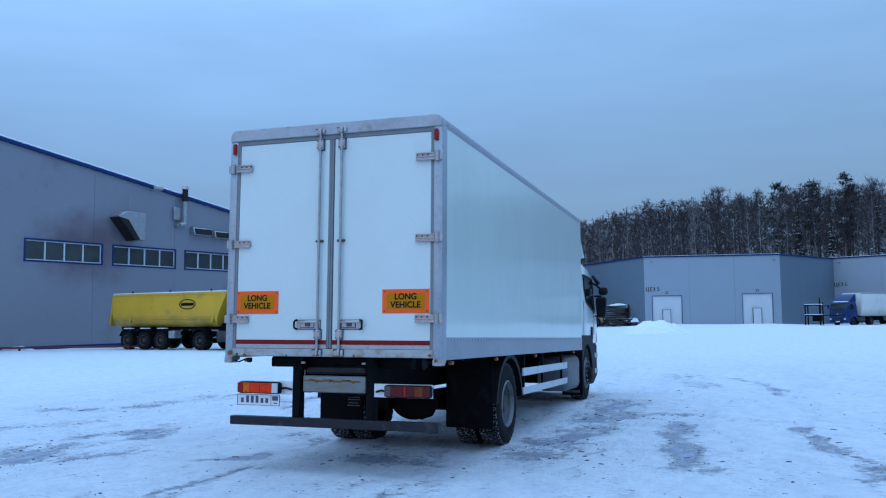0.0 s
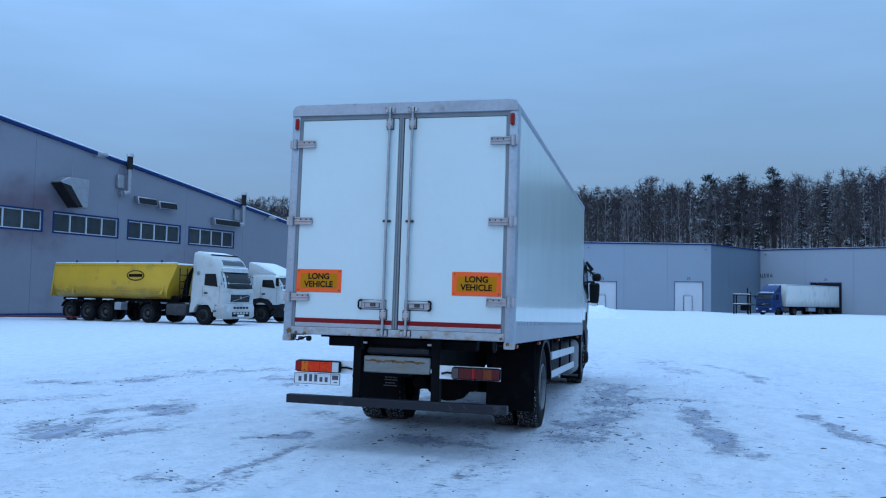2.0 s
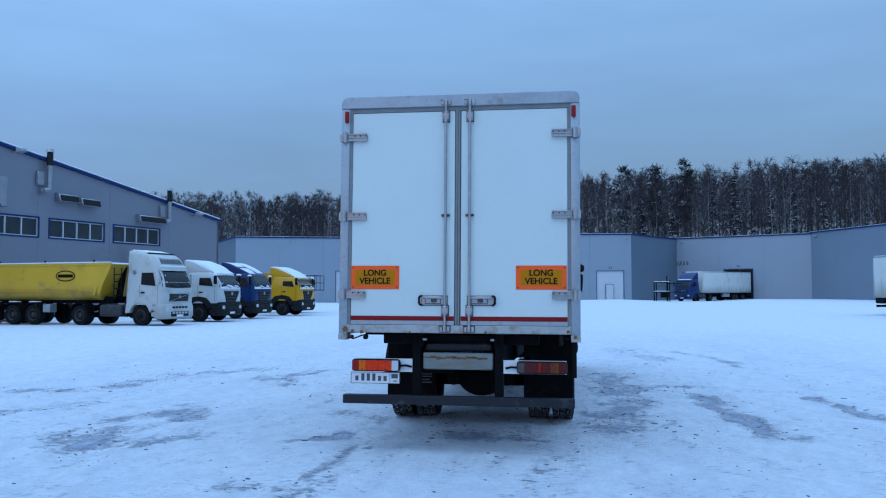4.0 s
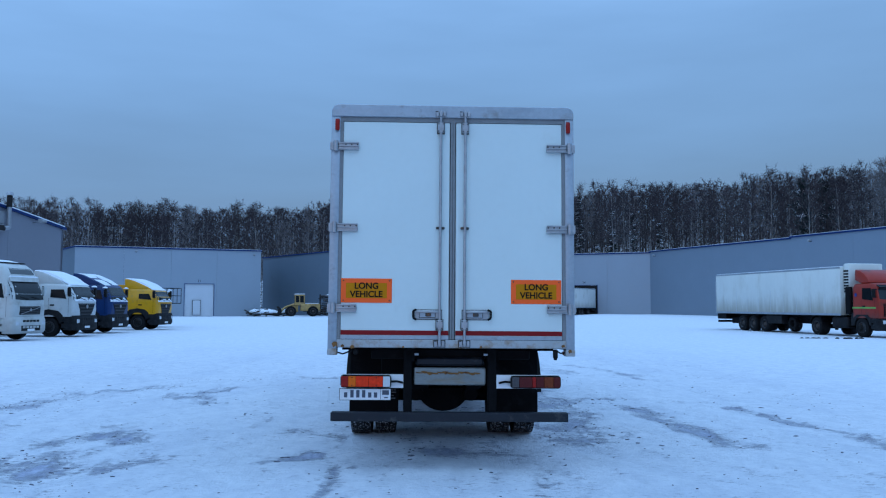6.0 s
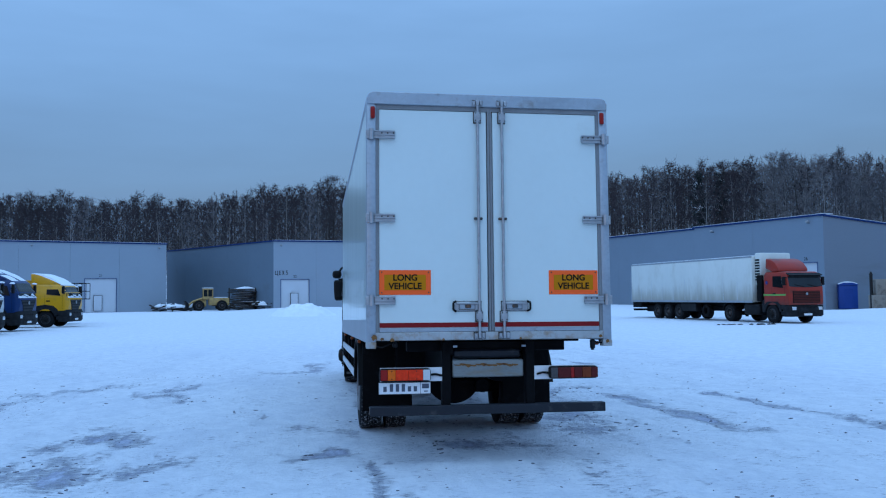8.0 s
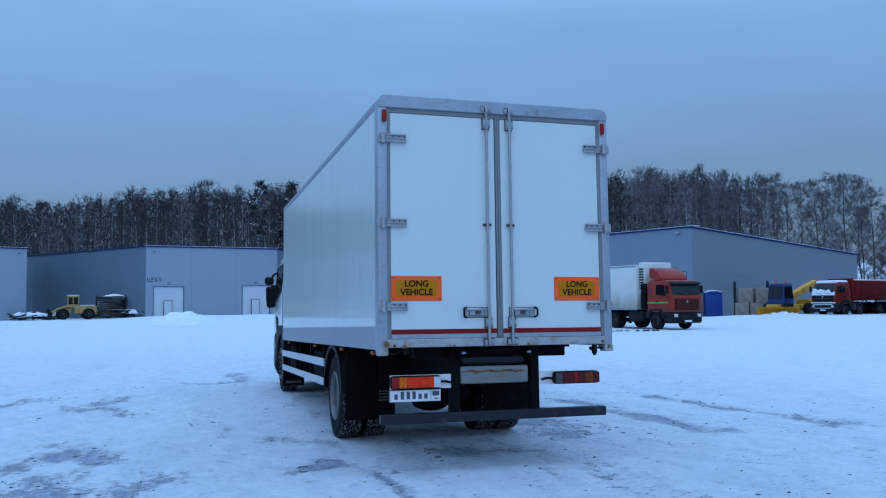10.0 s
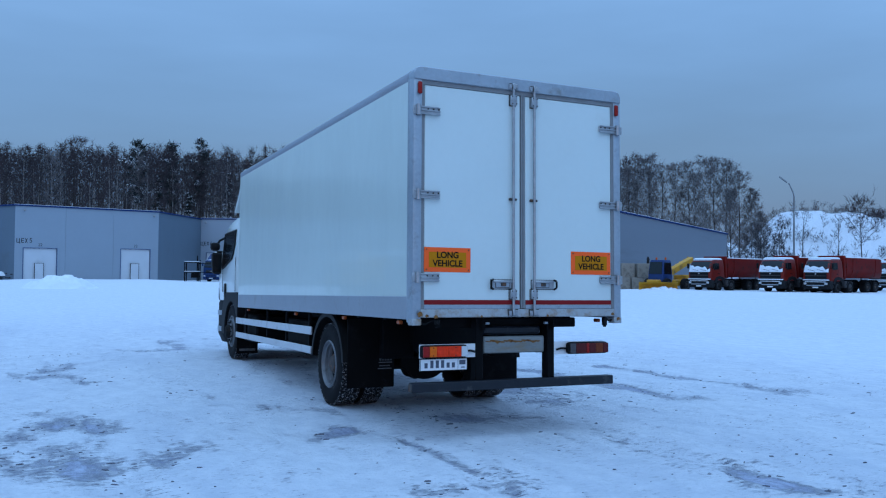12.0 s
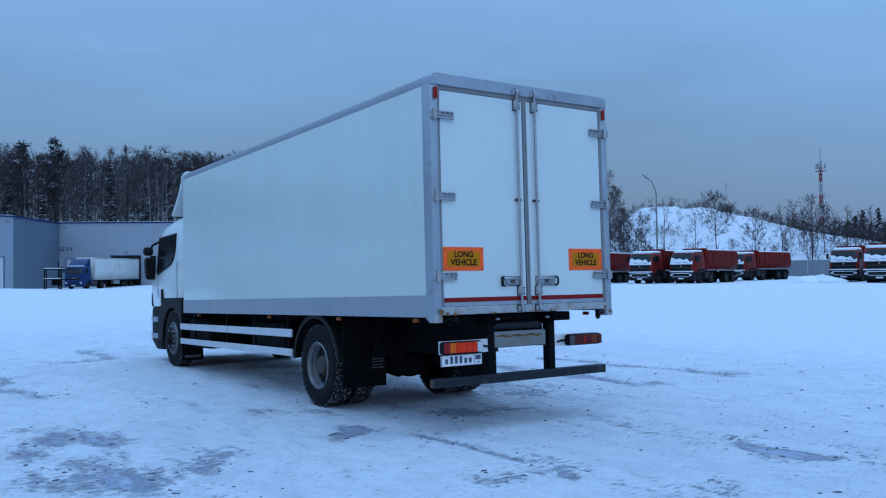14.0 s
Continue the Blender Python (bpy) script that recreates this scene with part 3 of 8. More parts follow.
def land(x, y):
    """The lie of the land: a level yard, a wooded rise to the north, a snow-covered mound to the north-east."""
    d, az = math.hypot(x, y), math.degrees(math.atan2(x, y))
    z = 0.0
    if d > 120 and -80 < az < 75:
        rise = smooth(150, 240, d) * (skyline(az) - 19.5) * (1 - smooth(47, 56, az)) * smooth(-80, -50, az)
        z += max(rise, 0)
    u, v = (x - 124) * 0.637 - (y - 102) * 0.77, (x - 124) * 0.77 + (y - 102) * 0.637
    mound = float(np.interp(u, MOUND_U, MOUND_Z)) * math.exp(-((max(abs(v) - 3, 0) / 15) ** 2))
    z += mound * (1 + 0.04 * noise.noise((x * 0.9, y * 0.9, 6)) + 0.07 * noise.noise((x * 0.12, y * 0.12, 3)) + 0.06 * noise.noise((x * 0.35, y * 0.35, 4)))
    z += 0.3 * smooth(36, 48, x) * (1 - smooth(57, 64, y)) * smooth(-10, 15, y)
    z += 0.36 * smooth(68, 98, y) * float(np.interp(x, (-14, -6, 8, 14, 20, 27, 44, 52), (0, 1, 1, 0.35, 0.35, 0.85, 0.85, 0)))
    return z


# bare icy tyre tracks and patches, and shade painted under the lorry: half width, strength, and the line they follow on
# the plan
TRACKS_AND_SHADE = [
    (0.34, 1.25, (1.7, 1.9), (1.95, 3.7), (1.95, 6.0), (1.95, 8.8)), (0.28, 1.1, (1.85, 8.9), (2.28, 6.3)), (0.3, 0.95, (1.5, 3.1), (2.1, 3.0)),
    (0.2, 1.2, (3.3, 5.6), (3.25, 4.2), (3.42, 3.1), (3.5, 2.2), (3.7, 1.5)), (0.2, 0.9, (4.0, 15.4), (4.8, 12.9), (4.97, 10.8)),
    (0.19, 1.0, (4.9, 5.4), (5.1, 4.0), (5.3, 3.2), (5.55, 2.3), (5.55, 1.5)), (0.4, 0.85, (2.5, 16.5), (3.4, 12.5)), (0.24, 0.95, (2.9, 7.2), (3.35, 7.0)),
    (0.36, 0.95, (-8.2, 4.8), (-7.2, 5.3), (-6.9, 7.0), (-6.4, 8.4), (-5.6, 9.3)), (0.26, 1.25, (-4.8, 1.9), (-4.5, 2.5), (-4.35, 3.3)), (0.24, 1.2, (-4.15, 3.0), (-4.0, 2.0)),
    (0.3, 1.3, (-4.7, 0.6), (-4.35, 1.05), (-4.25, 0.0)), (0.17, 1.05, (-3.55, 0.2), (-3.3, 1.0)), (0.14, 1.0, (-4.2, 0.0), (-3.5, 0.4)), (0.2, 1.6, (-1.78, 1.02), (-1.58, 1.2)), (0.06, 1.1, (-1.2, -0.1), (-1.19, -1.1), (-1.2, -1.9)),
    (0.15, 1.5, (-1.75, -1.6), (-1.5, -1.62)), (0.2, 0.95, (-1.95, 3.0), (-1.4, 2.5)), (0.28, 1.15, (-4.7, 7.0), (-4.5, 8.0), (-4.1, 9.0)), (0.38, 0.95, (-2.8, 11.4), (-2.2, 11.6)),
    (0.22, 0.95, (-1.8, 13.9), (-1.8, 11.3)), (0.26, 1.6, (-0.2, 1.3), (0.65, 1.2)), (0.13, 1.7, (1.3, -1.75), (0.95, -2.2), (1.0, -2.75), (1.4, -2.95)), (0.09, 1.1, (-0.4, -2.75), (-0.5, -3.0)),
    # the 0.85 wide strip is shade under the lorry, painted in as ice
    (0.24, 0.95, (-4.35, 7.4), (-3.95, 6.3)), (0.3, 0.85, (-6.9, 2.2), (-6.2, 3.4)), (0.85, 0.5, (0.0, 2.5), (0.0, 9.0)), (0.07, 0.9, (-1.22, -0.5), (-1.22, 0.6)),
]


def ice_and_shade(x, y):
    """How far the snow is worn down to ice, plus the painted shade under the lorry, over arrays of plan coordinates."""
    out = np.zeros_like(x)
    broken = 0.78 + 0.34 * np.sin(2.1 * x + 1.3 * np.sin(2.6 * y)) * np.sin(2.9 * y + 1.7 * np.sin(1.8 * x))
    for wide, strength, *line in TRACKS_AND_SHADE:
        for (ax, ay), (bx, by) in zip(line, line[1:]):
            u = np.clip(((x - ax) * (bx - ax) + (y - ay) * (by - ay)) / ((bx - ax) ** 2 + (by - ay) ** 2), 0, 1)
            d2 = (x - ax - u * (bx - ax)) ** 2 + (y - ay - u * (by - ay)) ** 2
            out = np.maximum(out, strength * broken * np.exp(-0.62 * d2 / (wide * wide)))
    for track in (-1.0, 1.0):
        out = np.maximum(out, 0.4 * np.exp(-(((x - track + 0.15 * np.sin(y * 0.4)) / 0.3) ** 2)) * np.clip(1 - np.abs(y - 8) / 20, 0, 1))
    for track in (-1.02, -0.6, 0.72, 1.02):
        out = np.maximum(out, 0.25 * np.exp(-(((x - track - 0.05 * np.sin(y * 0.9)) / 0.1) ** 2)) * np.clip((y + 5) / 1.5, 0, 1) * np.clip((1.6 - y) / 1.1, 0, 1))
    return out


def spread(marks):
    out = []
    for a, b, n in marks:
        out += list(np.linspace(a, b, n, endpoint=False))
    return out + [marks[-1][1]]


def yard_relief(x, y, i):
    """Small swells and ruts of the yard's snow, lower where it is worn to ice."""
    return 0.035 * noise.noise((x * 0.5, y * 0.35, 1)) + 0.024 * noise.noise((x * 1.7, y * 1.2, 5)) + 0.018 * noise.noise((x * 4.2, y * 2.6, 9)) - 0.02 * min(i, 1)


def build_ground():
    far = [(-3000, -500, 5), (-500, -160, 10), (-160, -40, 16), (-40, -10, 26), (-10, 9, 136), (9, 60, 50), (60, 180, 60), (180, 500, 20), (500, 3000, 5)]
    xs = spread(far)
    ys = spread([(-3000, -300, 5), (-300, -30, 18), (-30, -5, 25), (-5, 18, 150), (18, 60, 50), (60, 270, 80), (270, 600, 12), (600, 3000, 5)])
    verts, worn = [], []
    ice = ice_and_shade(*np.meshgrid(np.array(xs), np.array(ys))).ravel()
    for y in ys:
        for x in xs:
            z, w, i = land(x, y), 0.0, ice[len(verts)]
            near = abs(x) < 45 and -30 < y < 60
            if near:
                w = (1 - smooth(7, 13, abs(x + 1 - 0.02 * y))) * (1 - smooth(14, 34, y)) * 0.9 + 0.1
                z += yard_relief(x, y, i)
            else:
                z += 0.06 * noise.noise((x * 0.15, y * 0.15, 2))
            verts.append((x, y, z - 0.004)), worn.append(w)
    n = len(xs)
    faces = [(r * n + k, r * n + k + 1, (r + 1) * n + k + 1, (r + 1) * n + k) for r in range(len(ys) - 1) for k in range(n - 1)]
    me = bpy.data.meshes.new("ground")
    me.from_pydata(verts, [], faces)
    for name, values in (("ice", ice), ("worn", worn)):
        me.attributes.new(name, "FLOAT", "POINT").data.foreach_set("value", values)
    me.polygons.foreach_set("use_smooth", [True] * len(me.polygons))
    me.materials.append(GROUND)
    return tagged(new("ground", me), "trodden snow over a wide yard with bare icy patches and tyre tracks", "ground", kind="structure")


build_ground()


def crumbs_of_dirt():
    """Frozen crumbs and chips kicked up by tyres and boots, thickest along the worn tracks."""
    rng = np.random.default_rng(3)
    v, f = [], []
    tries = np.column_stack([rng.uniform(-9, 7.5, 90000), -4.6 + 16 * rng.random(90000) ** 1.5])
    ice = ice_and_shade(tries[:, 0], tries[:, 1])
    for (x, y), i in zip(tries, ice):
        clump = 0.5 + noise.noise((x * 0.9, y * 0.7, 21))
        if rng.random() > 0.022 * max(clump, 0) ** 2 + 0.11 * max(0.0, min(i, 0.75) - abs(i - 0.55)) * (0.3 + max(clump, 0)):
            continue
        size = 0.006 + 0.016 * rng.random() ** 3
        a, n = rng.normal() * 0.6, 5
        long = 1.2 + 2.2 * rng.random()
        base = len(v)
        for r, z in ((1.0, -0.012), (0.62, 0.22 * size)):
            for k in range(n):
                t = 2 * math.pi * k / n
                q = r * size * (0.7 + 0.6 * rng.random())
                px, py = q * long * math.cos(t), q * math.sin(t)
                gx, gy = x + px * math.cos(a) - py * math.sin(a), y + px * math.sin(a) + py * math.cos(a)
                v.append((gx, gy, yard_relief(gx, gy, i) + z))
        f += [(base + k, base + (k + 1) % n, base + n + (k + 1) % n, base + n + k) for k in range(n)] + [tuple(base + n + k for k in range(n))]
    me = bpy.data.meshes.new("dirt_crumbs")
    me.from_pydata(v, [], f)
    me.materials.append(CRUMB)
    tagged(new("dirt_crumbs", me), "dark frozen crumbs scattered over the trodden snow", "dirt", kind="stuff")


crumbs_of_dirt()


# ---- buildings ----
def facade(building, p, q, top, mat, openings=(), bay=6.0, thick=0.25, seam=0.016):
    """Wall panels from p to q on the plan, one part a bay. top: a height or a function of the run s. openings: (s0, s1, z0, z1)."""
    p, q = Vector((*p, 0)), Vector((*q, 0))
    run, length = (q - p).normalized(), (q - p).length
    out = Vector((run.y, -run.x, 0))
    roof = top if callable(top) else (lambda s: top)
    bays = max(1, round(length / bay))
    for k in range(bays):
        a, b = length * k / bays + seam / 2 * (k > 0), length * (k + 1) / bays - seam / 2 * (k < bays - 1)
        cuts = sorted({a, b, *(min(max(v, a), b) for o in openings for v in o[:2])})
        s = Shape()
        for s0, s1 in zip(cuts, cuts[1:]):
            if s1 - s0 < 1e-3:
                continue
            mid = (s0 + s1) / 2
            holes = sorted((o[2], o[3]) for o in openings if o[0] < mid < o[1])
            low = -0.4
            spans = []
            for z0, z1 in holes:
                if z0 > low + 0.01:
                    spans.append((low, low, z0, z0))
                low = z1
            spans.append((low, low, roof(s0), roof(s1)))
            for z0, z1, z3, z2 in spans:
                front = [p + run * s0 + Vector((0, 0, z0)), p + run * s1 + Vector((0, 0, z1)), p + run * s1 - out * thick + Vector((0, 0, z1)), p + run * s0 - out * thick + Vector((0, 0, z0))]
                above = [front[0].copy(), front[1].copy(), front[2].copy(), front[3].copy()]
                for v, z in zip(above, (z3, z2, z2, z3)):
                    v.z = z
                s.hull8(front + above)
        bmesh.ops.remove_doubles(s.bm, verts=s.bm.verts[:], dist=0.002)
        part("wall_panel", s, mat, building, smooth=False)
    return p, run, out, length, roof


def strip(place, s0, s1, z0, z1, proud, deep, bevel=0.0, z0b=None, z1b=None):
    """A bar on a facade, from s0 to s1 and z0 to z1 (z0b, z1b at its far end)."""
    p, run, out = place[:3]
    z0b, z1b = z0 if z0b is None else z0b, z1 if z1b is None else z1b
    def at(s, d, z):
        return p + run * s + out * d + Vector((0, 0, z))
    return Shape().hull8([at(s0, proud, z0), at(s1, proud, z0b), at(s1, -deep, z0b), at(s0, -deep, z0), at(s0, proud, z1), at(s1, proud, z1b), at(s1, -deep, z1b), at(s0, -deep, z1)], bevel)


def eaves(building, place, snow=True, height=0.18):
    length, roof = place[3], place[4]
    part("eaves_flashing", strip(place, -0.12, length + 0.12, roof(0) - height * 0.7, roof(0) + height * 0.3, 0.14, 0.3, 0.02, roof(length) - height * 0.7, roof(length) + height * 0.3), TRIM_BLUE, building, "cobalt blue flashing")
    if snow:
        part("roof_snow", strip(place, -0.1, length + 0.1, roof(0) + height * 0.3 + 0.004, roof(0) + height * 0.3 + 0.045, 0.06, 1.2, 0.01, roof(length) + height * 0.3 + 0.004, roof(length) + height * 0.3 + 0.045), SNOW, building, "thin strip of snow")


def gate(building, place, s0, s1, z1, number="", wicket=None, open_dark=False):
    g = part("gate", strip(place, s0 + 0.02, s1 - 0.02, 0.02, z1 - 0.02, -0.1, 0.16), SOOT if open_dark else GATE_WHITE, building, "dark dock opening" if open_dark else "white sectional gate")
    for name, a, b, c, d in (("jamb", s0 - 0.08, s0, 0, z1 + 0.08), ("jamb", s1, s1 + 0.08, 0, z1 + 0.08), ("lintel", s0, s1, z1, z1 + 0.08)):
        part(name, strip(place, a, b, c, d, 0.04, 0.1), GATE_TRIM, g)
    if wicket:
        a, b, top = wicket
        part("wicket_door", strip(place, a, b, 0.25, top, -0.08, -0.099), GATE_WHITE, g)
        for u0, u1, v0, v1 in ((a - 0.05, a, 0.2, top + 0.05), (b, b + 0.05, 0.2, top + 0.05), (a, b, top, top + 0.05)):
            part("wicket_frame", strip(place, u0, u1, v0, v1, -0.07, -0.099), DARK_GREY, g)
    if number:
        p, run, out = place[:3]
        at = p + run * ((s0 + s1) / 2) + out * 0.01 + Vector((0, 0, z1 + 0.42))
        turn = Matrix.Rotation(math.atan2(run.y, run.x), 4, "Z")
        part("gate_number", moved(lettering(number, 0.34), Matrix.Translation(at) @ turn), DARK_GREY, building, "dark painted numerals")


def camera_box(building, place, s, z):
    """A small white floodlight on an arm."""
    g = part("floodlight", strip(place, s - 0.16, s + 0.16, z - 0.12, z + 0.1, 0.45, -0.2, 0.04), MAST_WHITE, building, "small white floodlight")
    part("arm", strip(place, s - 0.03, s + 0.03, z - 0.16, z - 0.1, 0.4, 0), DARK_GREY, g)


def cyrillic_shop(building, place, s, z, digit, size=0.55):
    """The painted words for 'shop' with its digit, out of bars."""
    def bar(name, a, b, c, d):
        part(name, strip(place, s + a * size, s + b * size, z + c * size, z + d * size, 0.012, 0), DARK_GREY, building)
    for a, b, c, d in ((0, 0.14, 0, 1), (0.5, 0.64, 0, 1), (0.14, 0.5, 0, 0.13), (0.62, 0.76, -0.22, 0.13)):
        bar("letter_stroke", a, b, c, d)
    for a, b, c, d in ((0.95, 1.09, 0, 1), (1.09, 1.5, 0.87, 1), (1.09, 1.45, 0.43, 0.56), (1.09, 1.5, 0, 0.13)):
        bar("letter_stroke", a, b, c, d)
    p, run, out = place[:3]
    for lean in (1, -1):
        x = Shape().hull8([(-0.07, -0.006, 0), (0.07, -0.006, 0), (0.07, 0.006, 0), (-0.07, 0.006, 0)] + [(-0.07 + 0.42 * lean, -0.006, 1), (0.07 + 0.42 * lean, -0.006, 1), (0.07 + 0.42 * lean, 0.006, 1), (-0.07 + 0.42 * lean, 0.006, 1)])
        at = p + run * (s + (1.98 - 0.21 * lean) * size) + out * (0.012 + 0.004 * lean) + Vector((0, 0, z))
        part("letter_stroke", moved(x, Matrix.Translation(at) @ Matrix.Rotation(math.atan2(run.y, run.x), 4, "Z") @ Matrix.Scale(size, 4)), DARK_GREY, building)
    turn = Matrix.Rotation(math.atan2(run.y, run.x), 4, "Z")
    part("digit", moved(lettering(digit, size), Matrix.Translation(p + run * (s + 2.9 * size) + out * 0.012 + Vector((0, 0, z + 0.5 * size))) @ turn), DARK_GREY, building)


def flat_roof(building, corners, name="roof"):
    s = Shape()
    tmp = bmesh.new()
    tmp.faces.new([tmp.verts.new(c) for c in corners])
    up = bmesh.ops.extrude_face_region(tmp, geom=tmp.faces[:])
    bmesh.ops.translate(tmp, vec=(0, 0, -0.12), verts=[v for v in up["geom"] if isinstance(v, bmesh.types.BMVert)])
    s._take(tmp, 0, 1)
    part(name, s, SNOW, building, "snow-covered roof", smooth=False)


C5L, C5R, C6L, P6, R3 = (-7.5, 107.4), (9.5, 110.55), (17.15, 123.5), (34.3, 115.3), (46.5, 66.8)
C5B, R5 = (-25.5, 132.5), (73.0, 73.1)
B21L, B21R = (-45.2, 104.6), (-22.3, 112.95)

shop_five = thing("workshop_building", "grey-blue panel workshop with two white gates and blue eaves", "building")
f = facade(shop_five, C5L, C5R, 9.35, FACADE, [(1.0, 4.75, 0.02, 4.1), (12.5, 16.2, 0.02, 4.25)], 5.8)
eaves(shop_five, f)
gate(shop_five, f, 1.0, 4.75, 4.1, "22", (2.3, 3.25, 2.25))
gate(shop_five, f, 12.5, 16.2, 4.25, "23", (13.75, 14.75, 2.35))
cyrillic_shop(shop_five, f, 0.2, 4.75, "5")
camera_box(shop_five, f, 1.0, 8.75), camera_box(shop_five, f, 16.6, 8.75)
f = facade(shop_five, C5R, C6L, 9.35, FACADE_SHADED, (), 6)
eaves(shop_five, f, False)
f = facade(shop_five, C5B, C5L, 9.35, FACADE_SHADED, (), 6)
eaves(shop_five, f, False)
flat_roof(shop_five, [(*C5L, 9.4), (*C5R, 9.4), (*C6L, 9.4), (*C5B, 9.4)])

shop_six = thing("workshop_building", "grey-blue panel workshop with a long darker blue wing and dock gate", "building")
f = facade(shop_six, C6L, P6, 9.4, FACADE, [(7.0, 11.1, 0.02, 4.6), (0.9, 4.6, 0.02, 4.2)], 6.5)
eaves(shop_six, f)
gate(shop_six, f, 7.0, 11.1, 4.6, "24", None, True)
gate(shop_six, f, 0.9, 4.6, 4.2, "", (2.2, 3.1, 2.3))
cyrillic_shop(shop_six, f, 0.0, 5.35, "6")
camera_box(shop_six, f, 0.8, 8.8)
STEP = (41.87, 85.2)  # the wing's roof steps up here
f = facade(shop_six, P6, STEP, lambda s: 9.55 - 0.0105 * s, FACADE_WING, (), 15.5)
eaves(shop_six, f)
camera_box(shop_six, f, 1.6, 8.9)
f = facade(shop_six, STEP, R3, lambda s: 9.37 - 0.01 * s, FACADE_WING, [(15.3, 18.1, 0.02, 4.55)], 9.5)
eaves(shop_six, f)
gate(shop_six, f, 15.3, 18.1, 4.55, "26", (16.0, 16.9, 2.3))
camera_box(shop_six, f, 3.4, 8.7), camera_box(shop_six, f, 17.3, 8.6)
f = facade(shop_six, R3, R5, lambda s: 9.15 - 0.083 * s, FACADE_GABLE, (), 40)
eaves(shop_six, f, True)
flat_roof(shop_six, [(*C6L, 9.5), (*P6, 9.45), (66, 113, 7.0), (52, 140, 8.5)])
flat_roof(shop_six, [(*P6, 9.3), (*R3, 9.1), (*R5, 6.9), (62, 121, 7.2)], "wing_roof")

shop_four = thing("workshop_building", "grey-blue panel workshop with a single white gate", "building")
f = facade(shop_four, B21L, B21R, 9.3, FACADE, [(14.0, 17.9, 0.02, 4.45)], 6.2)
eaves(shop_four, f)
gate(shop_four, f, 14.0, 17.9, 4.45, "21", (15.1, 16.1, 2.2))
camera_box(shop_four, f, 7.6, 8.8), camera_box(shop_four, f, 23.4, 8.7)
f = facade(shop_four, B21R, (-27, 130), 9.3, FACADE_SHADED, (), 6)
f = facade(shop_four, (-54, 118), B21L, 9.3, FACADE_SHADED, (), 6)
eaves(shop_four, f, False)
flat_roof(shop_four, [(*B21L, 9.35), (*B21R, 9.35), (-27, 130, 9.35), (-54, 118, 9.35)])

# the hall with the sloping verge, ribbon windows and ducts
hall = thing("factory_hall", "mauve-grey sheet-clad hall with ribbon windows and blue verge", "building")
HA, HB = Vector((-34.4, 36.0, 0)), Vector((-28.9, 60.9, 0))
H_RUN = (HB - HA).normalized()
H0 = HA - H_RUN * 20.0
WINDOWS = [(6.2, 11.6), (14.9, 20.1), (21.0, 26.05), (27.0, 31.9), (32.9, 37.85)]
f = facade(hall, H0.xy, HB.xy, lambda s: 7.75 + 0.138 * (45.5 - s), FACADE_HALL, [(a, b, 5.3, 6.5) for a, b in WINDOWS], 6.5)
hall_place = f
part("verge_flashing", strip(f, -0.1, 45.7, 7.75 + 0.138 * 45.5 - 0.08, 7.75 + 0.138 * 45.5 + 0.12, 0.18, 0.3, 0.02, 7.67, 7.87), TRIM_BLUE, hall, "cobalt blue verge flashing")
part("verge_snow", strip(f, 0, 45.6, 7.75 + 0.138 * 45.5 + 0.124, 7.75 + 0.138 * 45.5 + 0.24, 0.12, 1.5, 0.04, 7.874, 7.99), SNOW, hall, "snow along the verge")
for a, b in WINDOWS:
    w = part("window", strip(f, a + 0.03, b - 0.03, 5.33, 6.47, -0.14, 0.2), WINDOW_GLASS, hall, "ribbon window with grey panes")
    for u0, u1, v0, v1 in ((a - 0.1, b + 0.1, 5.2, 5.3), (a - 0.1, b + 0.1, 6.5, 6.6), (a - 0.1, a, 5.3, 6.5), (b, b + 0.1, 5.3, 6.5)):
        part("blue_surround", strip(f, u0, u1, v0, v1, 0.03, 0.1), TRIM_BLUE, w)
    for u0, u1, v0, v1 in ((a, b, 5.3, 5.36), (a, b, 6.44, 6.5)):
        part("window_frame", strip(f, u0, u1, v0, v1, -0.05, 0.13), FRAME_WHITE, w)
    for n in range(5):
        u = a + (b - a) * n / 4
        part("mullion", strip(f, max(u - 0.038, a), min(u + 0.038, b), 5.36, 6.44, -0.05, 0.13), FRAME_WHITE, w)
part("base_flashing", strip(f, 0, 45.5, -0.05, 0.18, 0.03, 0.0), TRIM_BLUE, hall)
HW = H0 - Vector((H_RUN.y, -H_RUN.x, 0)) * 40
HX = HB - Vector((H_RUN.y, -H_RUN.x, 0)) * 40
facade(hall, HX.xy, H0.xy - Vector((H_RUN.y, -H_RUN.x)) * 40, 7.7, FACADE_HALL, (), 12)
facade(hall, HB.xy, HX.xy, 7.7, FACADE_HALL, (), 8)
facade(hall, HW.xy, H0.xy, 13.9, FACADE_HALL, (), 10)
flat_roof(hall, [(*H0.xy, 14.05), (*HB.xy, 7.8), (*HX.xy, 7.8), (*HW.xy, 14.05)])


def on_hall(s, d, z):
    p, run, out = hall_place[:3]
    return p + run * s + out * d + Vector((0, 0, z))


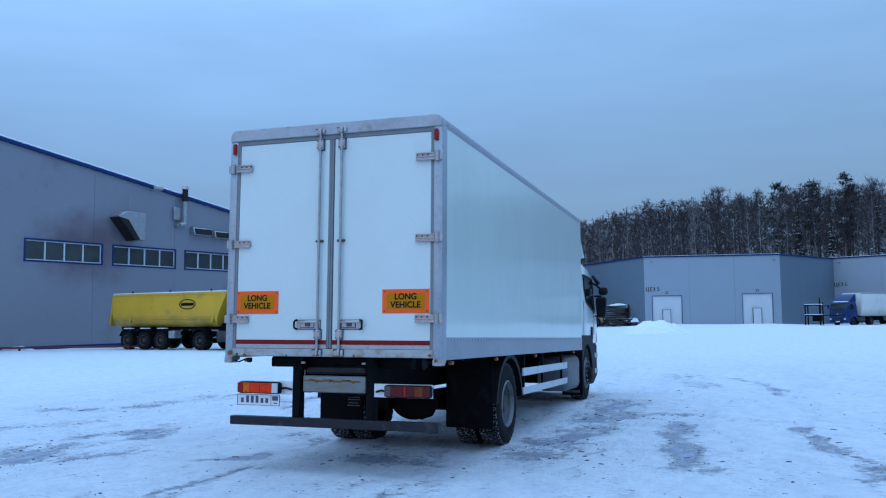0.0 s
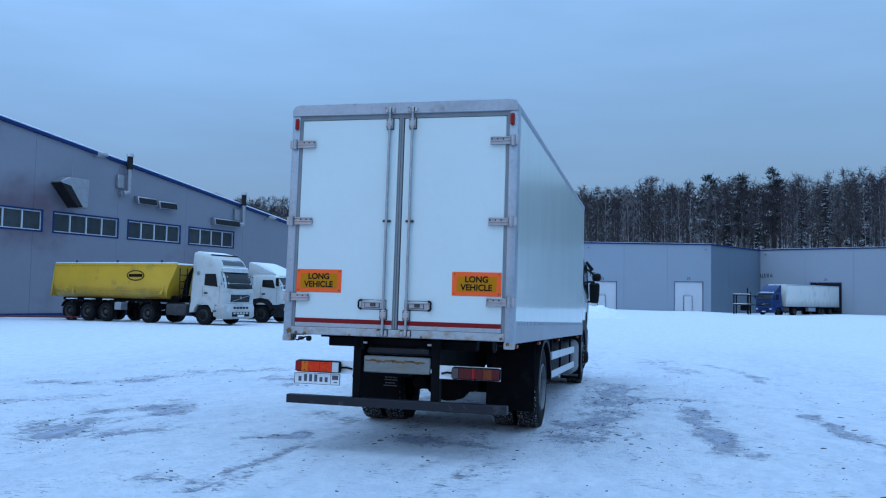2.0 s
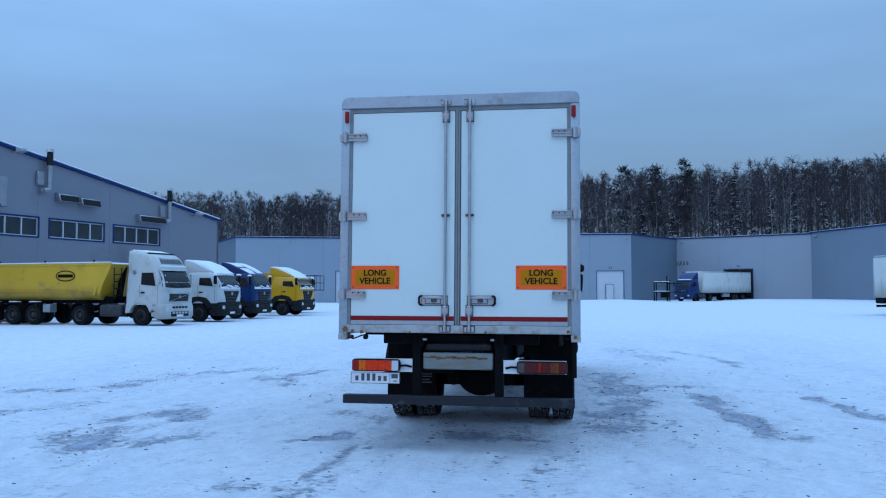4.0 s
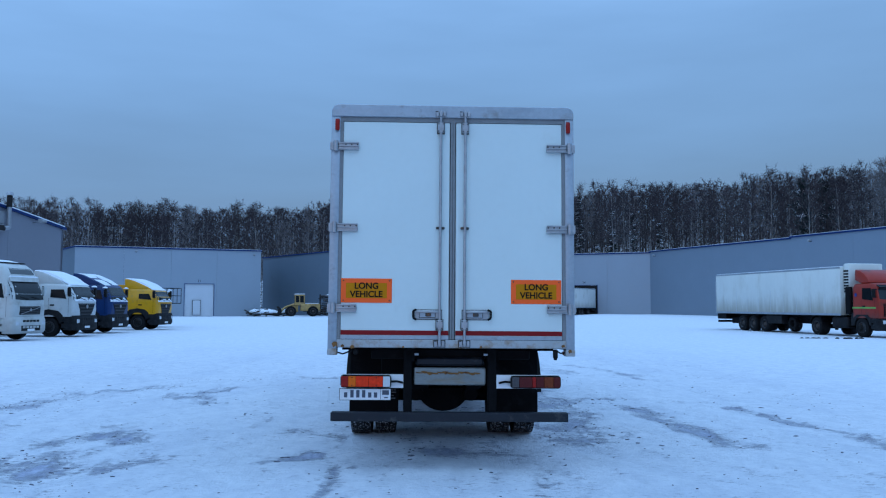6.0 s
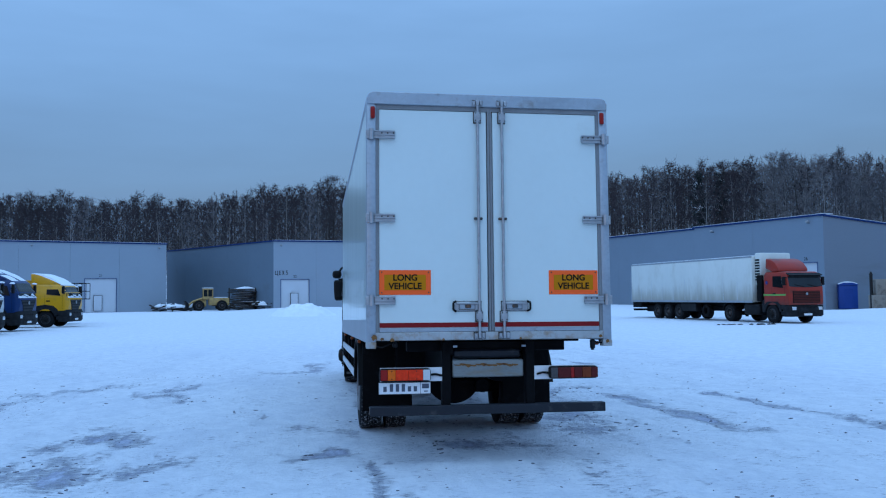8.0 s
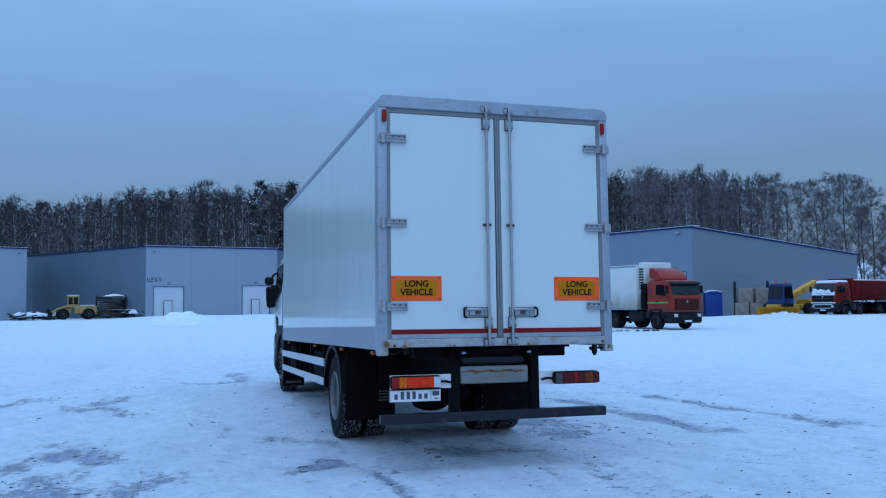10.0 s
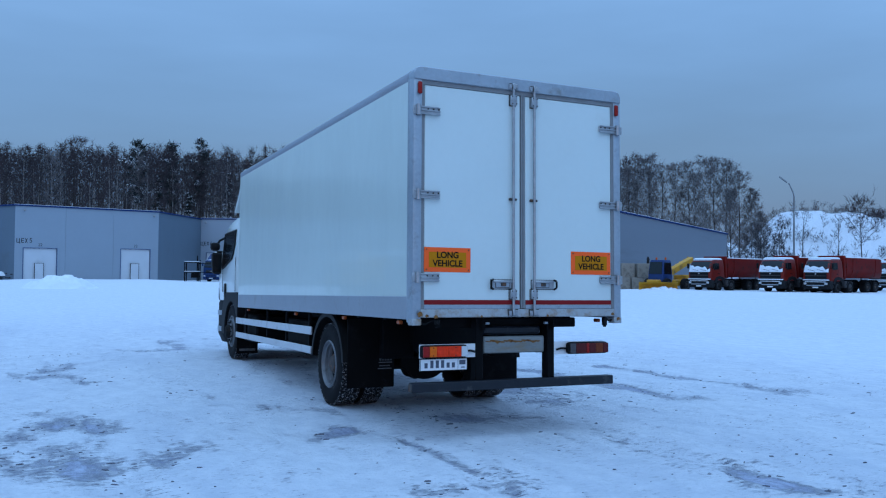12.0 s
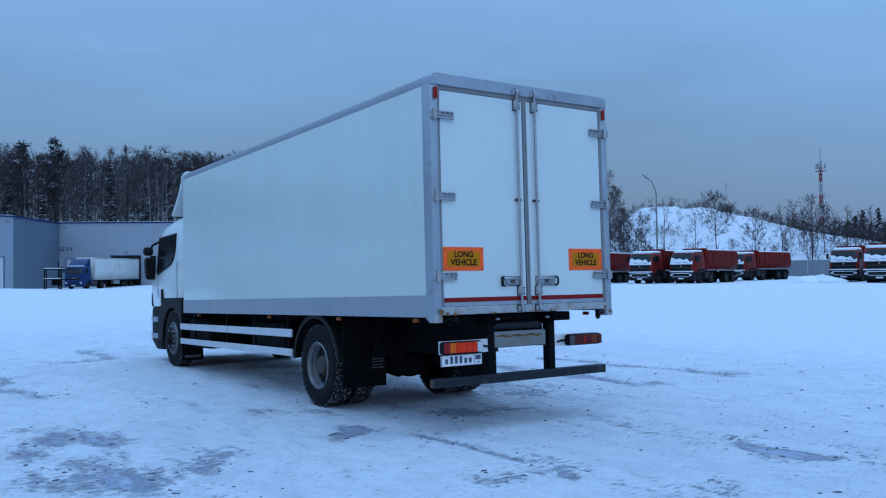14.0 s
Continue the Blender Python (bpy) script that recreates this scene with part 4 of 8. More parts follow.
HALL_AXES = Matrix.Translation(H0) @ Matrix.Rotation(math.atan2(H_RUN.y, H_RUN.x), 4, "Z")
duct = part("intake_hood", moved(Shape().prism([(20.6, 8.4), (21.2, 8.75), (22.75, 8.75), (22.7, 6.9), (21.95, 6.9)], "y", -1.0, 0.0, 0.04), HALL_AXES), VENT_METAL, hall, "zinc intake hood")
part("hood_mouth", moved(Shape().prism([(20.62, 8.33), (21.35, 8.2), (22.3, 6.93), (21.93, 6.88)], "y", -1.01, -0.05), HALL_AXES), SOOT, duct)
for s, z in ((27.4, 7.75), (29.4, 7.65), (35.2, 6.95)):
    wide = 1.75 if s < 30 else 2.9
    louvre = part("louvre_hood", Shape().hull8([on_hall(s, 0.02, z), on_hall(s + wide, 0.02, z), on_hall(s + wide, 0.02, z + 0.55), on_hall(s, 0.02, z + 0.55), on_hall(s, 0.5, z - 0.02), on_hall(s + wide, 0.5, z - 0.02), on_hall(s + wide, 0.35, z + 0.5), on_hall(s, 0.35, z + 0.5)], 0.02), VENT_METAL, hall, "grey louvre hood")
    part("louvre", Shape().hull8([on_hall(s + 0.08, 0.505, z + 0.02), on_hall(s + wide - 0.08, 0.505, z + 0.02), on_hall(s + wide - 0.08, 0.4, z + 0.42), on_hall(s + 0.08, 0.4, z + 0.42), on_hall(s + 0.08, 0.53, z + 0.03), on_hall(s + wide - 0.08, 0.53, z + 0.03), on_hall(s + wide - 0.08, 0.425, z + 0.42), on_hall(s + 0.08, 0.425, z + 0.42)]), SOOT, louvre)
for s, z0, z1 in ((26.6, 8.3, 11.0), (38.6, 7.15, 9.75)):
    flue = part("flue", Shape().path([on_hall(s - 0.5, 0.0, z0), on_hall(s - 0.5, 0.35, z0), on_hall(s, 0.35, z0 + 0.1), on_hall(s, 0.35, z0 + 0.9), on_hall(s, 0.35, z1 - 1.0)], 0.17, 12), VENT_METAL, hall, "zinc flue pipe")
    part("flue_top", Shape().rod(on_hall(s, 0.35, z1 - 1.0), on_hall(s, 0.35, z1 - 0.15), 0.2, n=12), SOOT, flue)
    part("flue_box", strip(hall_place, s - 0.85, s - 0.3, z0 + 0.35, z0 + 1.25, 0.22, 0.0, 0.02), VENT_METAL, flue, "small zinc duct box")
    part("cowl", Shape().rod(on_hall(s, 0.35, z1 - 0.12), on_hall(s, 0.35, z1 + 0.1), 0.28, 0.2, n=12), VENT_METAL, flue)
    part("bracket", Shape().rod(on_hall(s, 0, z1 - 1.2), on_hall(s, 0.35, z1 - 1.2), 0.03), VENT_METAL, flue)
for s, z in ((23.8, 10.55), (41.7, 8.0)):
    lamp_arm = part("wall_light", Shape().rod(on_hall(s, 0, z - 0.1), on_hall(s + 0.1, 0.7, z), 0.035), VENT_METAL, hall, "white wall floodlight")
    part("lamp_head", Shape().hull8([on_hall(s - 0.15, 0.55, z - 0.15), on_hall(s + 0.4, 0.55, z - 0.15), on_hall(s + 0.4, 1.0, z - 0.05), on_hall(s - 0.15, 1.0, z - 0.05), on_hall(s - 0.15, 0.55, z + 0.2), on_hall(s + 0.4, 0.55, z + 0.2), on_hall(s + 0.4, 0.95, z + 0.15), on_hall(s - 0.15, 0.95, z + 0.15)], 0.04), MAST_WHITE, lamp_arm)
part("antenna", Shape().rod(on_hall(22.0, 0.25, 8.9), on_hall(22.0, 0.25, 10.2), 0.025), VENT_METAL, hall)


# ---- vehicles: shared parts ----
def tyre_profile(r, w):
    h = w / 2
    return [(r * 0.56, -h * 0.82), (r * 0.62, -h), (r * 0.8, -h * 1.04), (r * 0.94, -h * 0.98), (r * 0.985, -h * 0.86), (r, -h * 0.6), (r, h * 0.6), (r * 0.985, h * 0.86), (r * 0.94, h * 0.98), (r * 0.8, h * 1.04), (r * 0.62, h), (r * 0.56, h * 0.82)]


def wheel(vehicle, x, y, z, r, w, side, dished=True, fine=False):
    """A tyre with its rim and hub. side: -1 where its outer face looks to -x."""
    n = 40 if fine else 20
    tyre = part("wheel", Shape().turned((x, y, z), tyre_profile(r, w), n, True), RUBBER, vehicle)
    o = x + side * w / 2
    if fine:
        s = Shape()
        for k in range(n):
            a = 2 * math.pi * (k + 0.5) / n
            for j, (u0, u1) in enumerate(((-0.46, -0.2), (-0.15, 0.15), (0.2, 0.46))):
                b = a + (0.05 if j == 1 else 0)
                c, d = math.cos(b), math.sin(b)
                t = Vector((0, -d, c)) * r * 0.058
                mid = Vector((x, y + c * (r - 0.002), z + d * (r - 0.002)))
                up = Vector((0, c, d)) * 0.014
                ends = [mid + Vector((u0 * w, 0, 0)) - t, mid + Vector((u1 * w, 0, 0)) - t, mid + Vector((u1 * w, 0, 0)) + t, mid + Vector((u0 * w, 0, 0)) + t]
                s.hull8(ends + [e + up for e in ends])
        part("tread", s, TREAD, tyre, "tread blocks packed with snow")
    if dished:
        prof = [(r * 0.57, side * -0.02), (r * 0.6, side * 0.0), (r * 0.57, side * 0.012), (r * 0.54, side * -0.025), (r * 0.515, side * -0.03), (r * 0.51, side * -0.07), (r * 0.485, side * -0.075), (r * 0.47, side * -0.12)]
    else:
        prof = [(r * 0.57, side * -0.02), (r * 0.6, side * 0.0), (r * 0.57, side * 0.012), (r * 0.51, side * -0.03), (r * 0.45, side * 0.015), (r * 0.36, side * 0.04)]
    part("rim", Shape().turned((o, y, z), prof, n, cap=False), RIM if fine else RIM_DARK, tyre, "grey steel rim" if fine else "dark dirty rim")
    d = -0.125 if dished else 0.03
    disc = part("wheel_disc", Shape().turned((o, y, z), [(r * 0.47, side * (d + 0.012)), (r * 0.38, side * d), (r * 0.28, side * (d + 0.02))], n), DISC if dished or not fine else RIM, tyre)
    if fine:
        for k in range(8):
            a = 2 * math.pi * (k + 0.5) / 8
            c = Vector((o + side * (d + 0.004), y + r * 0.42 * math.cos(a), z + r * 0.42 * math.sin(a)))
            part("hand_hole", Shape().rod(c, c + Vector((side * 0.012, 0, 0)), 0.027, n=10), BLACK, disc)
    s = Shape().turned((o, y, z), [(r * 0.29, side * d), (r * 0.26, side * (d + 0.05)), (r * 0.19, side * (d + 0.09)), (r * 0.05, side * (d + 0.1))], 16)
    for k in range(10):
        a = 2 * math.pi * k / 10
        c = Vector((o + side * (d - 0.005), y + r * 0.335 * math.cos(a), z + r * 0.335 * math.sin(a)))
        s.rod(c, c + Vector((side * 0.04, 0, 0)), 0.017, n=6)
    part("hub", s, HUB if dished else DISC, tyre, "dark hub with wheel nuts")
    return tyre


def round_ring(z, y0, y1, hw, r, per=4):
    """A rounded rectangle at height z, from y0 (back) to y1 (front)."""
    pts = []
    for cx, cy, a0 in ((hw - r, y1 - r, 0), (-hw + r, y1 - r, 90), (-hw + r, y0 + r, 180), (hw - r, y0 + r, 270)):
        for k in range(per + 1):
            a = radians(a0 + 90 * k / per)
            pts.append((cx + r * math.cos(a), cy + r * math.sin(a), z))
    return pts


def cab_shell(rings):
    """rings: (z, back, front, half width, corner radius)"""
    return Shape().loft([round_ring(*r) for r in rings])


def front_y(rings, z):
    return float(np.interp(z, [r[0] for r in rings], [r[2] for r in rings]))


def half_w(rings, z):
    return float(np.interp(z, [r[0] for r in rings], [r[3] for r in rings]))


def mirror_pair(vehicle, hw, y, z, size=(0.2, 0.5), reach=0.28, mat=BLACK):
    for side in (-1, 1):
        x = side * (hw + reach)
        m = part("mirror", Shape().box(x - size[0] / 2, y - 0.07, z - size[1] / 2, x + size[0] / 2, y + 0.07, z + size[1] / 2, 0.05, 2), mat, vehicle, "tall black mirror")
        part("mirror_face", Shape().box(x - size[0] * 0.38, y - 0.078, z - size[1] * 0.4, x + size[0] * 0.38, y - 0.071, z + size[1] * 0.4), MIRROR, m)
        for f in (0.42, -0.42):
            part("mirror_arm", Shape().rod((side * (hw - 0.04), y + 0.02, z + size[1] * f), (x, y, z + size[1] * f), 0.022), BLACK, m)


def nose(rings, x, z):
    """How far forward the front of a cab reaches at x, z."""
    r, d = float(np.interp(z, [q[0] for q in rings], [q[4] for q in rings])), 0.0
    d = abs(x) - (half_w(rings, z) - r)
    return front_y(rings, z) - (0 if d <= 0 else r - math.sqrt(max(r * r - d * d, 0.0)))


def front_patch(rings, w0, w1, low, high, lift, thick=0.03, n=14, rows=5):
    """A sheet that follows the rounded front of a cab, from z = low(x) to high(x), with half widths w0 below and w1 above."""
    out = []
    for j in range(rows + 1):
        front, rear = [], []
        for k in range(n + 1):
            s = 2 * k / n - 1
            x = s * (w0 + (w1 - w0) * j / rows)
            z = low(s) + (high(s) - low(s)) * j / rows
            y = nose(rings, x, z) + lift
            front.append((x, y, z))
            rear.append((x * 0.99, y - thick, z))
        out.append(front + rear[::-1])
    return Shape().loft(out)


def tractor(name, label, m, paint, kind="merc", snow=True, group="", axles=(0.0, -3.6), spoiler=True, back=True, z_roof=2.93, dark_front=False, high=False, tank=RIM_DARK):
    """A cab-over lorry; its nose is at y = 1.4 and its front axle at y = 0. Parts: cab, windscreen, grille, bumper, wheels and so on."""
    v = thing(name, label, "lorry", m, group)
    hw, zr = 1.24 if kind != "old" else 1.15, z_roof
    if kind == "old":
        rings = [(1.02, -0.75, 1.35, hw, 0.1), (1.55, -0.75, 1.36, hw, 0.1), (1.95, -0.75, 1.34, hw, 0.1), (2.65, -0.75, 1.16, hw - 0.02, 0.12), (2.8, -0.72, 1.05, hw - 0.06, 0.15), (2.85, -0.65, 0.95, hw - 0.14, 0.15)]
        zs0, zs1 = 1.97, 2.6
    else:
        rings = [(1.04, -0.92, 1.32, hw, 0.18), (1.4, -0.92, 1.38, hw, 0.24), (1.8, -0.92, 1.38, hw, 0.28), (2.15, -0.92, 1.32, hw - 0.01, 0.32), (zr - 0.5, -0.92, 1.2, hw - 0.04, 0.34), (zr - 0.2, -0.9, 1.05, hw - 0.08, 0.34)]
        rings += [(zr, -0.94, 1.0, hw - 0.08, 0.34), (3.3, -0.94, 0.78, hw - 0.09, 0.32), (3.52, -0.94, 0.48, hw - 0.12, 0.3), (3.66, -0.94, -0.1, hw - 0.16, 0.28), (3.74, -0.92, -0.5, hw - 0.24, 0.2)] if high else [(zr - 0.06, -0.88, 0.88, hw - 0.14, 0.32), (zr, -0.82, 0.68, hw - 0.26, 0.28)]
        zs0, zs1 = 1.86, zr - 0.2
    part("cab", cab_shell(rings), paint, v)
    part("windscreen", front_patch(rings, hw - 0.07, half_w(rings, zs1) - 0.07, lambda s: zs0 + 0.05 * s * s, lambda s: zs1 - 0.04 * s * s, 0.008), WINDSCREEN, v, "dark windscreen")
    for k in (-0.75, 0.1):
        a = nose(rings, k, zs0) + 0.03
        part("wiper", Shape().rod((k, a, zs0 + 0.03), (k + 0.62, nose(rings, k + 0.6, zs0 + 0.16) + 0.03, zs0 + 0.16), 0.014, n=5), BLACK, v)
    b = front_y(rings, zs1)
    if kind == "volvo" and not dark_front:
        part("sun_visor", front_patch(rings, 1.06, 1.04, lambda s: zs1 - 0.06, lambda s: zs1 + 0.14, 0.1, 0.04), paint, v)
        part("visor_snow", front_patch(rings, 1.02, 0.98, lambda s: zs1 + 0.1 + 0.02 * noise.noise((s * 3, 1, 0)), lambda s: zs1 + 0.2 + 0.03 * noise.noise((s * 4, 2, 0)), 0.09, 0.14), SNOW, v, "snow on the visor")
    elif kind == "old":
        part("sun_visor", Shape().slab((1.05, b + 0.1, zs1 - 0.06), (-1.05, b + 0.1, zs1 - 0.06), (-1.02, b + 0.02, zs1 + 0.14), (1.02, b + 0.02, zs1 + 0.14), 0.03, 0.01), DARK_GREY, v)
    if high:
        part("roof_window", front_patch(rings, 0.86, 0.8, lambda s: zr + 0.08, lambda s: 3.34, 0.006), WINDOW_GLASS, v, "pale sleeper roof window")
        part("roof_snow", Shape().prism([(0.25, 3.56), (-0.3, 3.67), (-0.8, 3.73), (-0.8, 3.8), (-0.35, 3.76), (0.2, 3.64)], "x", -0.85, 0.85, 0.03), SNOW, v)
        part("roof_edge", Shape().box(-1.0, 0.2, 3.585, 1.0, 0.36, 3.63, 0.01), BLACK, v)
    if snow and kind == "merc":
        part("windscreen_snow", front_patch(rings, hw - 0.12, hw - 0.14, lambda s: zs0 - 0.03, lambda s: zs0 + 0.02 + 0.24 * abs(math.sin(3.6 * s + 0.3)) ** 2 * (0.7 + 0.6 * noise.noise((s * 3.6, len(label) * 0.7, 0))), 0.02, 0.04, 30), SNOW, v, "snow at the foot of the windscreen")
    for side in (-1, 1):
        zw0, zw1 = (2.0, 2.6) if kind == "old" else (2.02, zr - 0.36)
        x, x1 = side * (half_w(rings, zw0) + 0.01), side * (half_w(rings, zw1) + 0.01)
        ring = [(x, 0.06, zw0 + 0.02), (x, 0.92, zw0 - 0.06), (x1, 0.74, zw1), (x1, 0.06, zw1)]
        part("side_window", Shape().slab(*(ring if side > 0 else ring[::-1]), 0.014, 0.005), CAB_GLASS, v)
        x = side * (hw + 0.002)
        for y in (-0.04, 1.02):
            part("door_gap", Shape().box(min(x, x - side * 0.006), y, 1.1, max(x, x - side * 0.006), y + 0.012, 2.0), BLACK, v)
        part("door_handle", Shape().box(x - 0.014, 0.04, 1.6, x + 0.014, 0.28, 1.68, 0.01), BLACK, v)
        dark = kind == "merc" or dark_front
        arch = [(-0.86, 0.62), (-0.8, 1.08), (-0.52, 1.34), (0.0, 1.42), (0.5, 1.34), (0.74, 1.12), (0.8, 0.9)] if kind != "old" else [(-0.74, 0.62), (-0.7, 1.0), (-0.42, 1.2), (0.42, 1.2), (0.7, 1.0), (0.74, 0.62)]
        inner = [(0.6 * math.cos(radians(t)), 0.55 + 0.6 * math.sin(radians(t))) for t in range(10, 171, 20)]
        part("fender", Shape().prism(arch + inner[::1], "x", side * 0.86, side * (hw + 0.03), 0.015), DARK_GREY if dark or kind == "old" else paint, v, "dark wheel arch" if dark else "")
        for z in (0.45, 0.76):
            part("step", Shape().box(min(side * 0.92, side * (hw + 0.012)), 0.66, z, max(side * 0.92, side * (hw + 0.012)), 1.3, z + 0.25, 0.04), DARK_GREY if dark or kind == "old" else paint, v)
        part("rear_skirt", Shape().box(min(side * 0.95, side * (hw - 0.02)), -0.93, 0.6, max(side * 0.95, side * (hw - 0.02)), -0.66, 1.3, 0.03), DARK_GREY, v)
    if kind == "merc":
        gz, gw, slats = (1.1, 1.72), 0.9, 4
    elif dark_front:
        gz, gw, slats = (1.16, 1.8), 0.98, 3
    elif kind == "volvo":
        gz, gw, slats = (1.2, 1.58), 0.76, 4
    else:
        gz, gw, slats = (1.12, 1.78), 0.9, 7
    taper = 0.62 if kind == "merc" else 1.0
    grille = part("grille", front_patch(rings, gw * taper, gw, lambda s: gz[0], lambda s: gz[1], 0.01), BLACK, v, "black slatted grille")
    for k in range(slats):
        z = gz[0] + 0.06 + (gz[1] - gz[0] - 0.12) * k / (slats - 1)
        wide = (gw - 0.04) * (taper + (1 - taper) * (z - gz[0]) / (gz[1] - gz[0]))
        part("slat", front_patch(rings, wide, wide, lambda s: z - 0.03, lambda s: z + 0.03, 0.035, rows=1), SOOTY_RED if kind == "old" else RIM_DARK, grille)
    yg = front_y(rings, gz[1] - 0.14)
    part("emblem", Shape().rod((0, yg + 0.03, gz[1] - 0.16), (0, yg + 0.05, gz[1] - 0.16), 0.1 if kind == "merc" else 0.07, n=16), STEEL, grille)
    if kind == "volvo" and not dark_front:
        part("grille_bar", Shape().rod((-gw + 0.04, yg + 0.045, gz[1] - 0.03), (gw - 0.04, yg + 0.045, gz[0] + 0.03), 0.014, n=5), STEEL, grille)
    if dark_front:
        for side in (-1, 1):
            part("red_flank", Shape().box(side * 1.1 - 0.09, 1.16, 1.14, side * 1.1 + 0.09, 1.33, 1.74, 0.04), paint, v)
    bumper_paint = paint if kind == "volvo" and not dark_front else DARK_GREY
    b0 = [(0.34, 0.72, 1.36, hw - 0.04, 0.22), (0.46, 0.72, 1.44, hw + 0.01, 0.24), (0.94, 0.72, 1.44, hw + 0.015, 0.24), (1.1, 0.72, 1.38, hw - 0.01, 0.24)]
    if kind == "old":
        b0 = [(z * 0.8 + 0.1, y0, y1 - 0.02, w, r) for z, y0, y1, w, r in b0]
    bumper = part("bumper", cab_shell(b0), bumper_paint, v, "dark plastic bumper" if bumper_paint is DARK_GREY else "")
    part("intake", front_patch(b0, 0.7, 0.7, lambda s: 0.46, lambda s: 0.7, 0.006), BLACK, bumper)
    for z in (0.58, 0.86):
        for k in range(5):
            part("slot", Shape().box(-0.5 + 0.25 * k - 0.1, 1.43, z, -0.5 + 0.25 * k + 0.1, 1.455, z + 0.1, 0.01), BLACK if z > 0.7 else bumper_paint, bumper)
    part("number_plate", Shape().box(-0.26, 1.44, 0.44, 0.26, 1.456, 0.55), PLATE_WHITE, bumper)
    for side in (-1, 1):
        x = side * (hw - 0.3)
        part("headlight", Shape().box(x - 0.15, 1.28, 0.7, x + 0.15, 1.425 if kind == "old" else 1.452, 0.92, 0.05, 2), LENS_CLEAR, bumper, "clear headlight")
        if snow:
            part("mirror_snow", Shape().blob((side * (hw + 0.12), 1.1, 2.6), (0.2, 0.12, 0.09), 5 + side, 0.4, 5, 10), SNOW, v, "snow on the mirror")
    mirror_pair(v, hw, 1.14, 2.32, (0.18, 0.48), 0.14, paint if kind == "volvo" and not dark_front else BLACK)
    wheel(v, -1.02, 0, 0.51, 0.51, 0.31, -1, False), wheel(v, 1.02, 0, 0.51, 0.51, 0.31, 1, False)
    rail = Shape()
    for x in (-0.42, 0.42):
        rail.box(x - 0.05, min(axles) - 0.9, 0.75, x + 0.05, 1.0, 1.0)
    part("chassis", rail, FRAME_BLACK, v)
    part("engine", Shape().box(-0.78, -1.0, 0.36, 0.78, 0.85, 1.02, 0.06), FRAME_BLACK, v)
    part("gearbox", Shape().box(-0.5, min(axles) + 0.5, 0.42, 0.5, -1.0, 0.85, 0.06), FRAME_BLACK, v)
    for y in axles[1:]:
        part("axle", Shape().rod((-0.9, y, 0.5), (0.9, y, 0.5), 0.14, n=10), FRAME_BLACK, v)
    for y in axles[1:]:
        for side in (-1, 1):
            wheel(v, side * 0.93, y, 0.51, 0.51, 0.58, side, True)
    if back:
        for side in (-1, 1):
            for y in axles[1:]:
                pts = [(y + 0.62 * math.cos(radians(t)), 0.55 + 0.62 * math.sin(radians(t))) for t in range(15, 166, 15)]
                ins = [(y + 0.57 * math.cos(radians(t)), 0.55 + 0.57 * math.sin(radians(t))) for t in range(165, 14, -15)]
                part("mudguard", Shape().prism(pts + ins, "x", side * 0.62, side * 1.24), FRAME_BLACK, v)
            part("fuel_tank", Shape().box(min(side * 0.62, side * 1.2), -2.5, 0.45, max(side * 0.62, side * 1.2), -1.15, 1.05, 0.12, 3), tank, v, "aluminium fuel tank" if tank is ALU else "dark dirty fuel tank")
    if kind == "merc" and spoiler:
        part("roof_spoiler", Shape().prism([(0.78, zr - 0.1), (0.5, zr + 0.12), (-0.4, zr + 0.52), (-0.72, zr + 0.6), (-0.98, zr + 0.62), (-0.94, zr - 0.14)], "x", -1.1, 1.1, 0.07, 2), paint, v, "sloping roof spoiler")
        if snow:
            def drift(x0, x1, y0, y1, fat):
                rows = []
                for j in range(9):
                    y = y0 + (y1 - y0) * j / 8
                    z = float(np.interp(y, (-0.98, -0.72, -0.4, 0.5, 0.78, 1.0), (zr + 0.61, zr + 0.59, zr + 0.51, zr + 0.12, zr - 0.03, zr - 0.14)))
                    e = 0.08 * noise.noise((y * 3.1, x0 * 5, 7)), 0.08 * noise.noise((y * 3.3, x1 * 5, 3))
                    t = fat * min(1.0, 0.3 + 2.2 * min(j, 8 - j) / 8) * (1 + 0.5 * noise.noise((y * 2, x0, 5)))
                    rows.append([(x0 + e[0], y, z), (x0 + e[0] + 0.06, y, z + t), (x1 + e[1] - 0.06, y, z + t), (x1 + e[1], y, z)])
                return Shape().loft(rows)
            if paint is CAB_BLUE:
                part("snow_cover", drift(-0.98, -0.25, -0.85, 0.86, 0.07), SNOW, v, "patch of snow on the spoiler")
                part("snow_cover", drift(-0.05, 0.95, -0.8, 0.0, 0.06), SNOW, v, "patch of snow on the spoiler")
                part("snow_cover", drift(0.2, 0.98, 0.25, 0.92, 0.07), SNOW, v, "patch of snow on the spoiler")
            else:
                part("snow_cover", drift(-1.04, 1.04, -0.95, 0.98, 0.11), SNOW, v, "snow lying on the spoiler")
    elif kind == "merc" and snow:
        part("snow_cover", Shape().box(-1.0, -0.75, zr - 0.03, 1.0, 0.72, zr + 0.14, 0.07, 2), SNOW, v, "snow lying on the roof")
    return v


def oval(hx, hz, n=28):
    return [(hx * math.cos(2 * math.pi * k / n), hz * math.sin(2 * math.pi * k / n)) for k in range(n)]


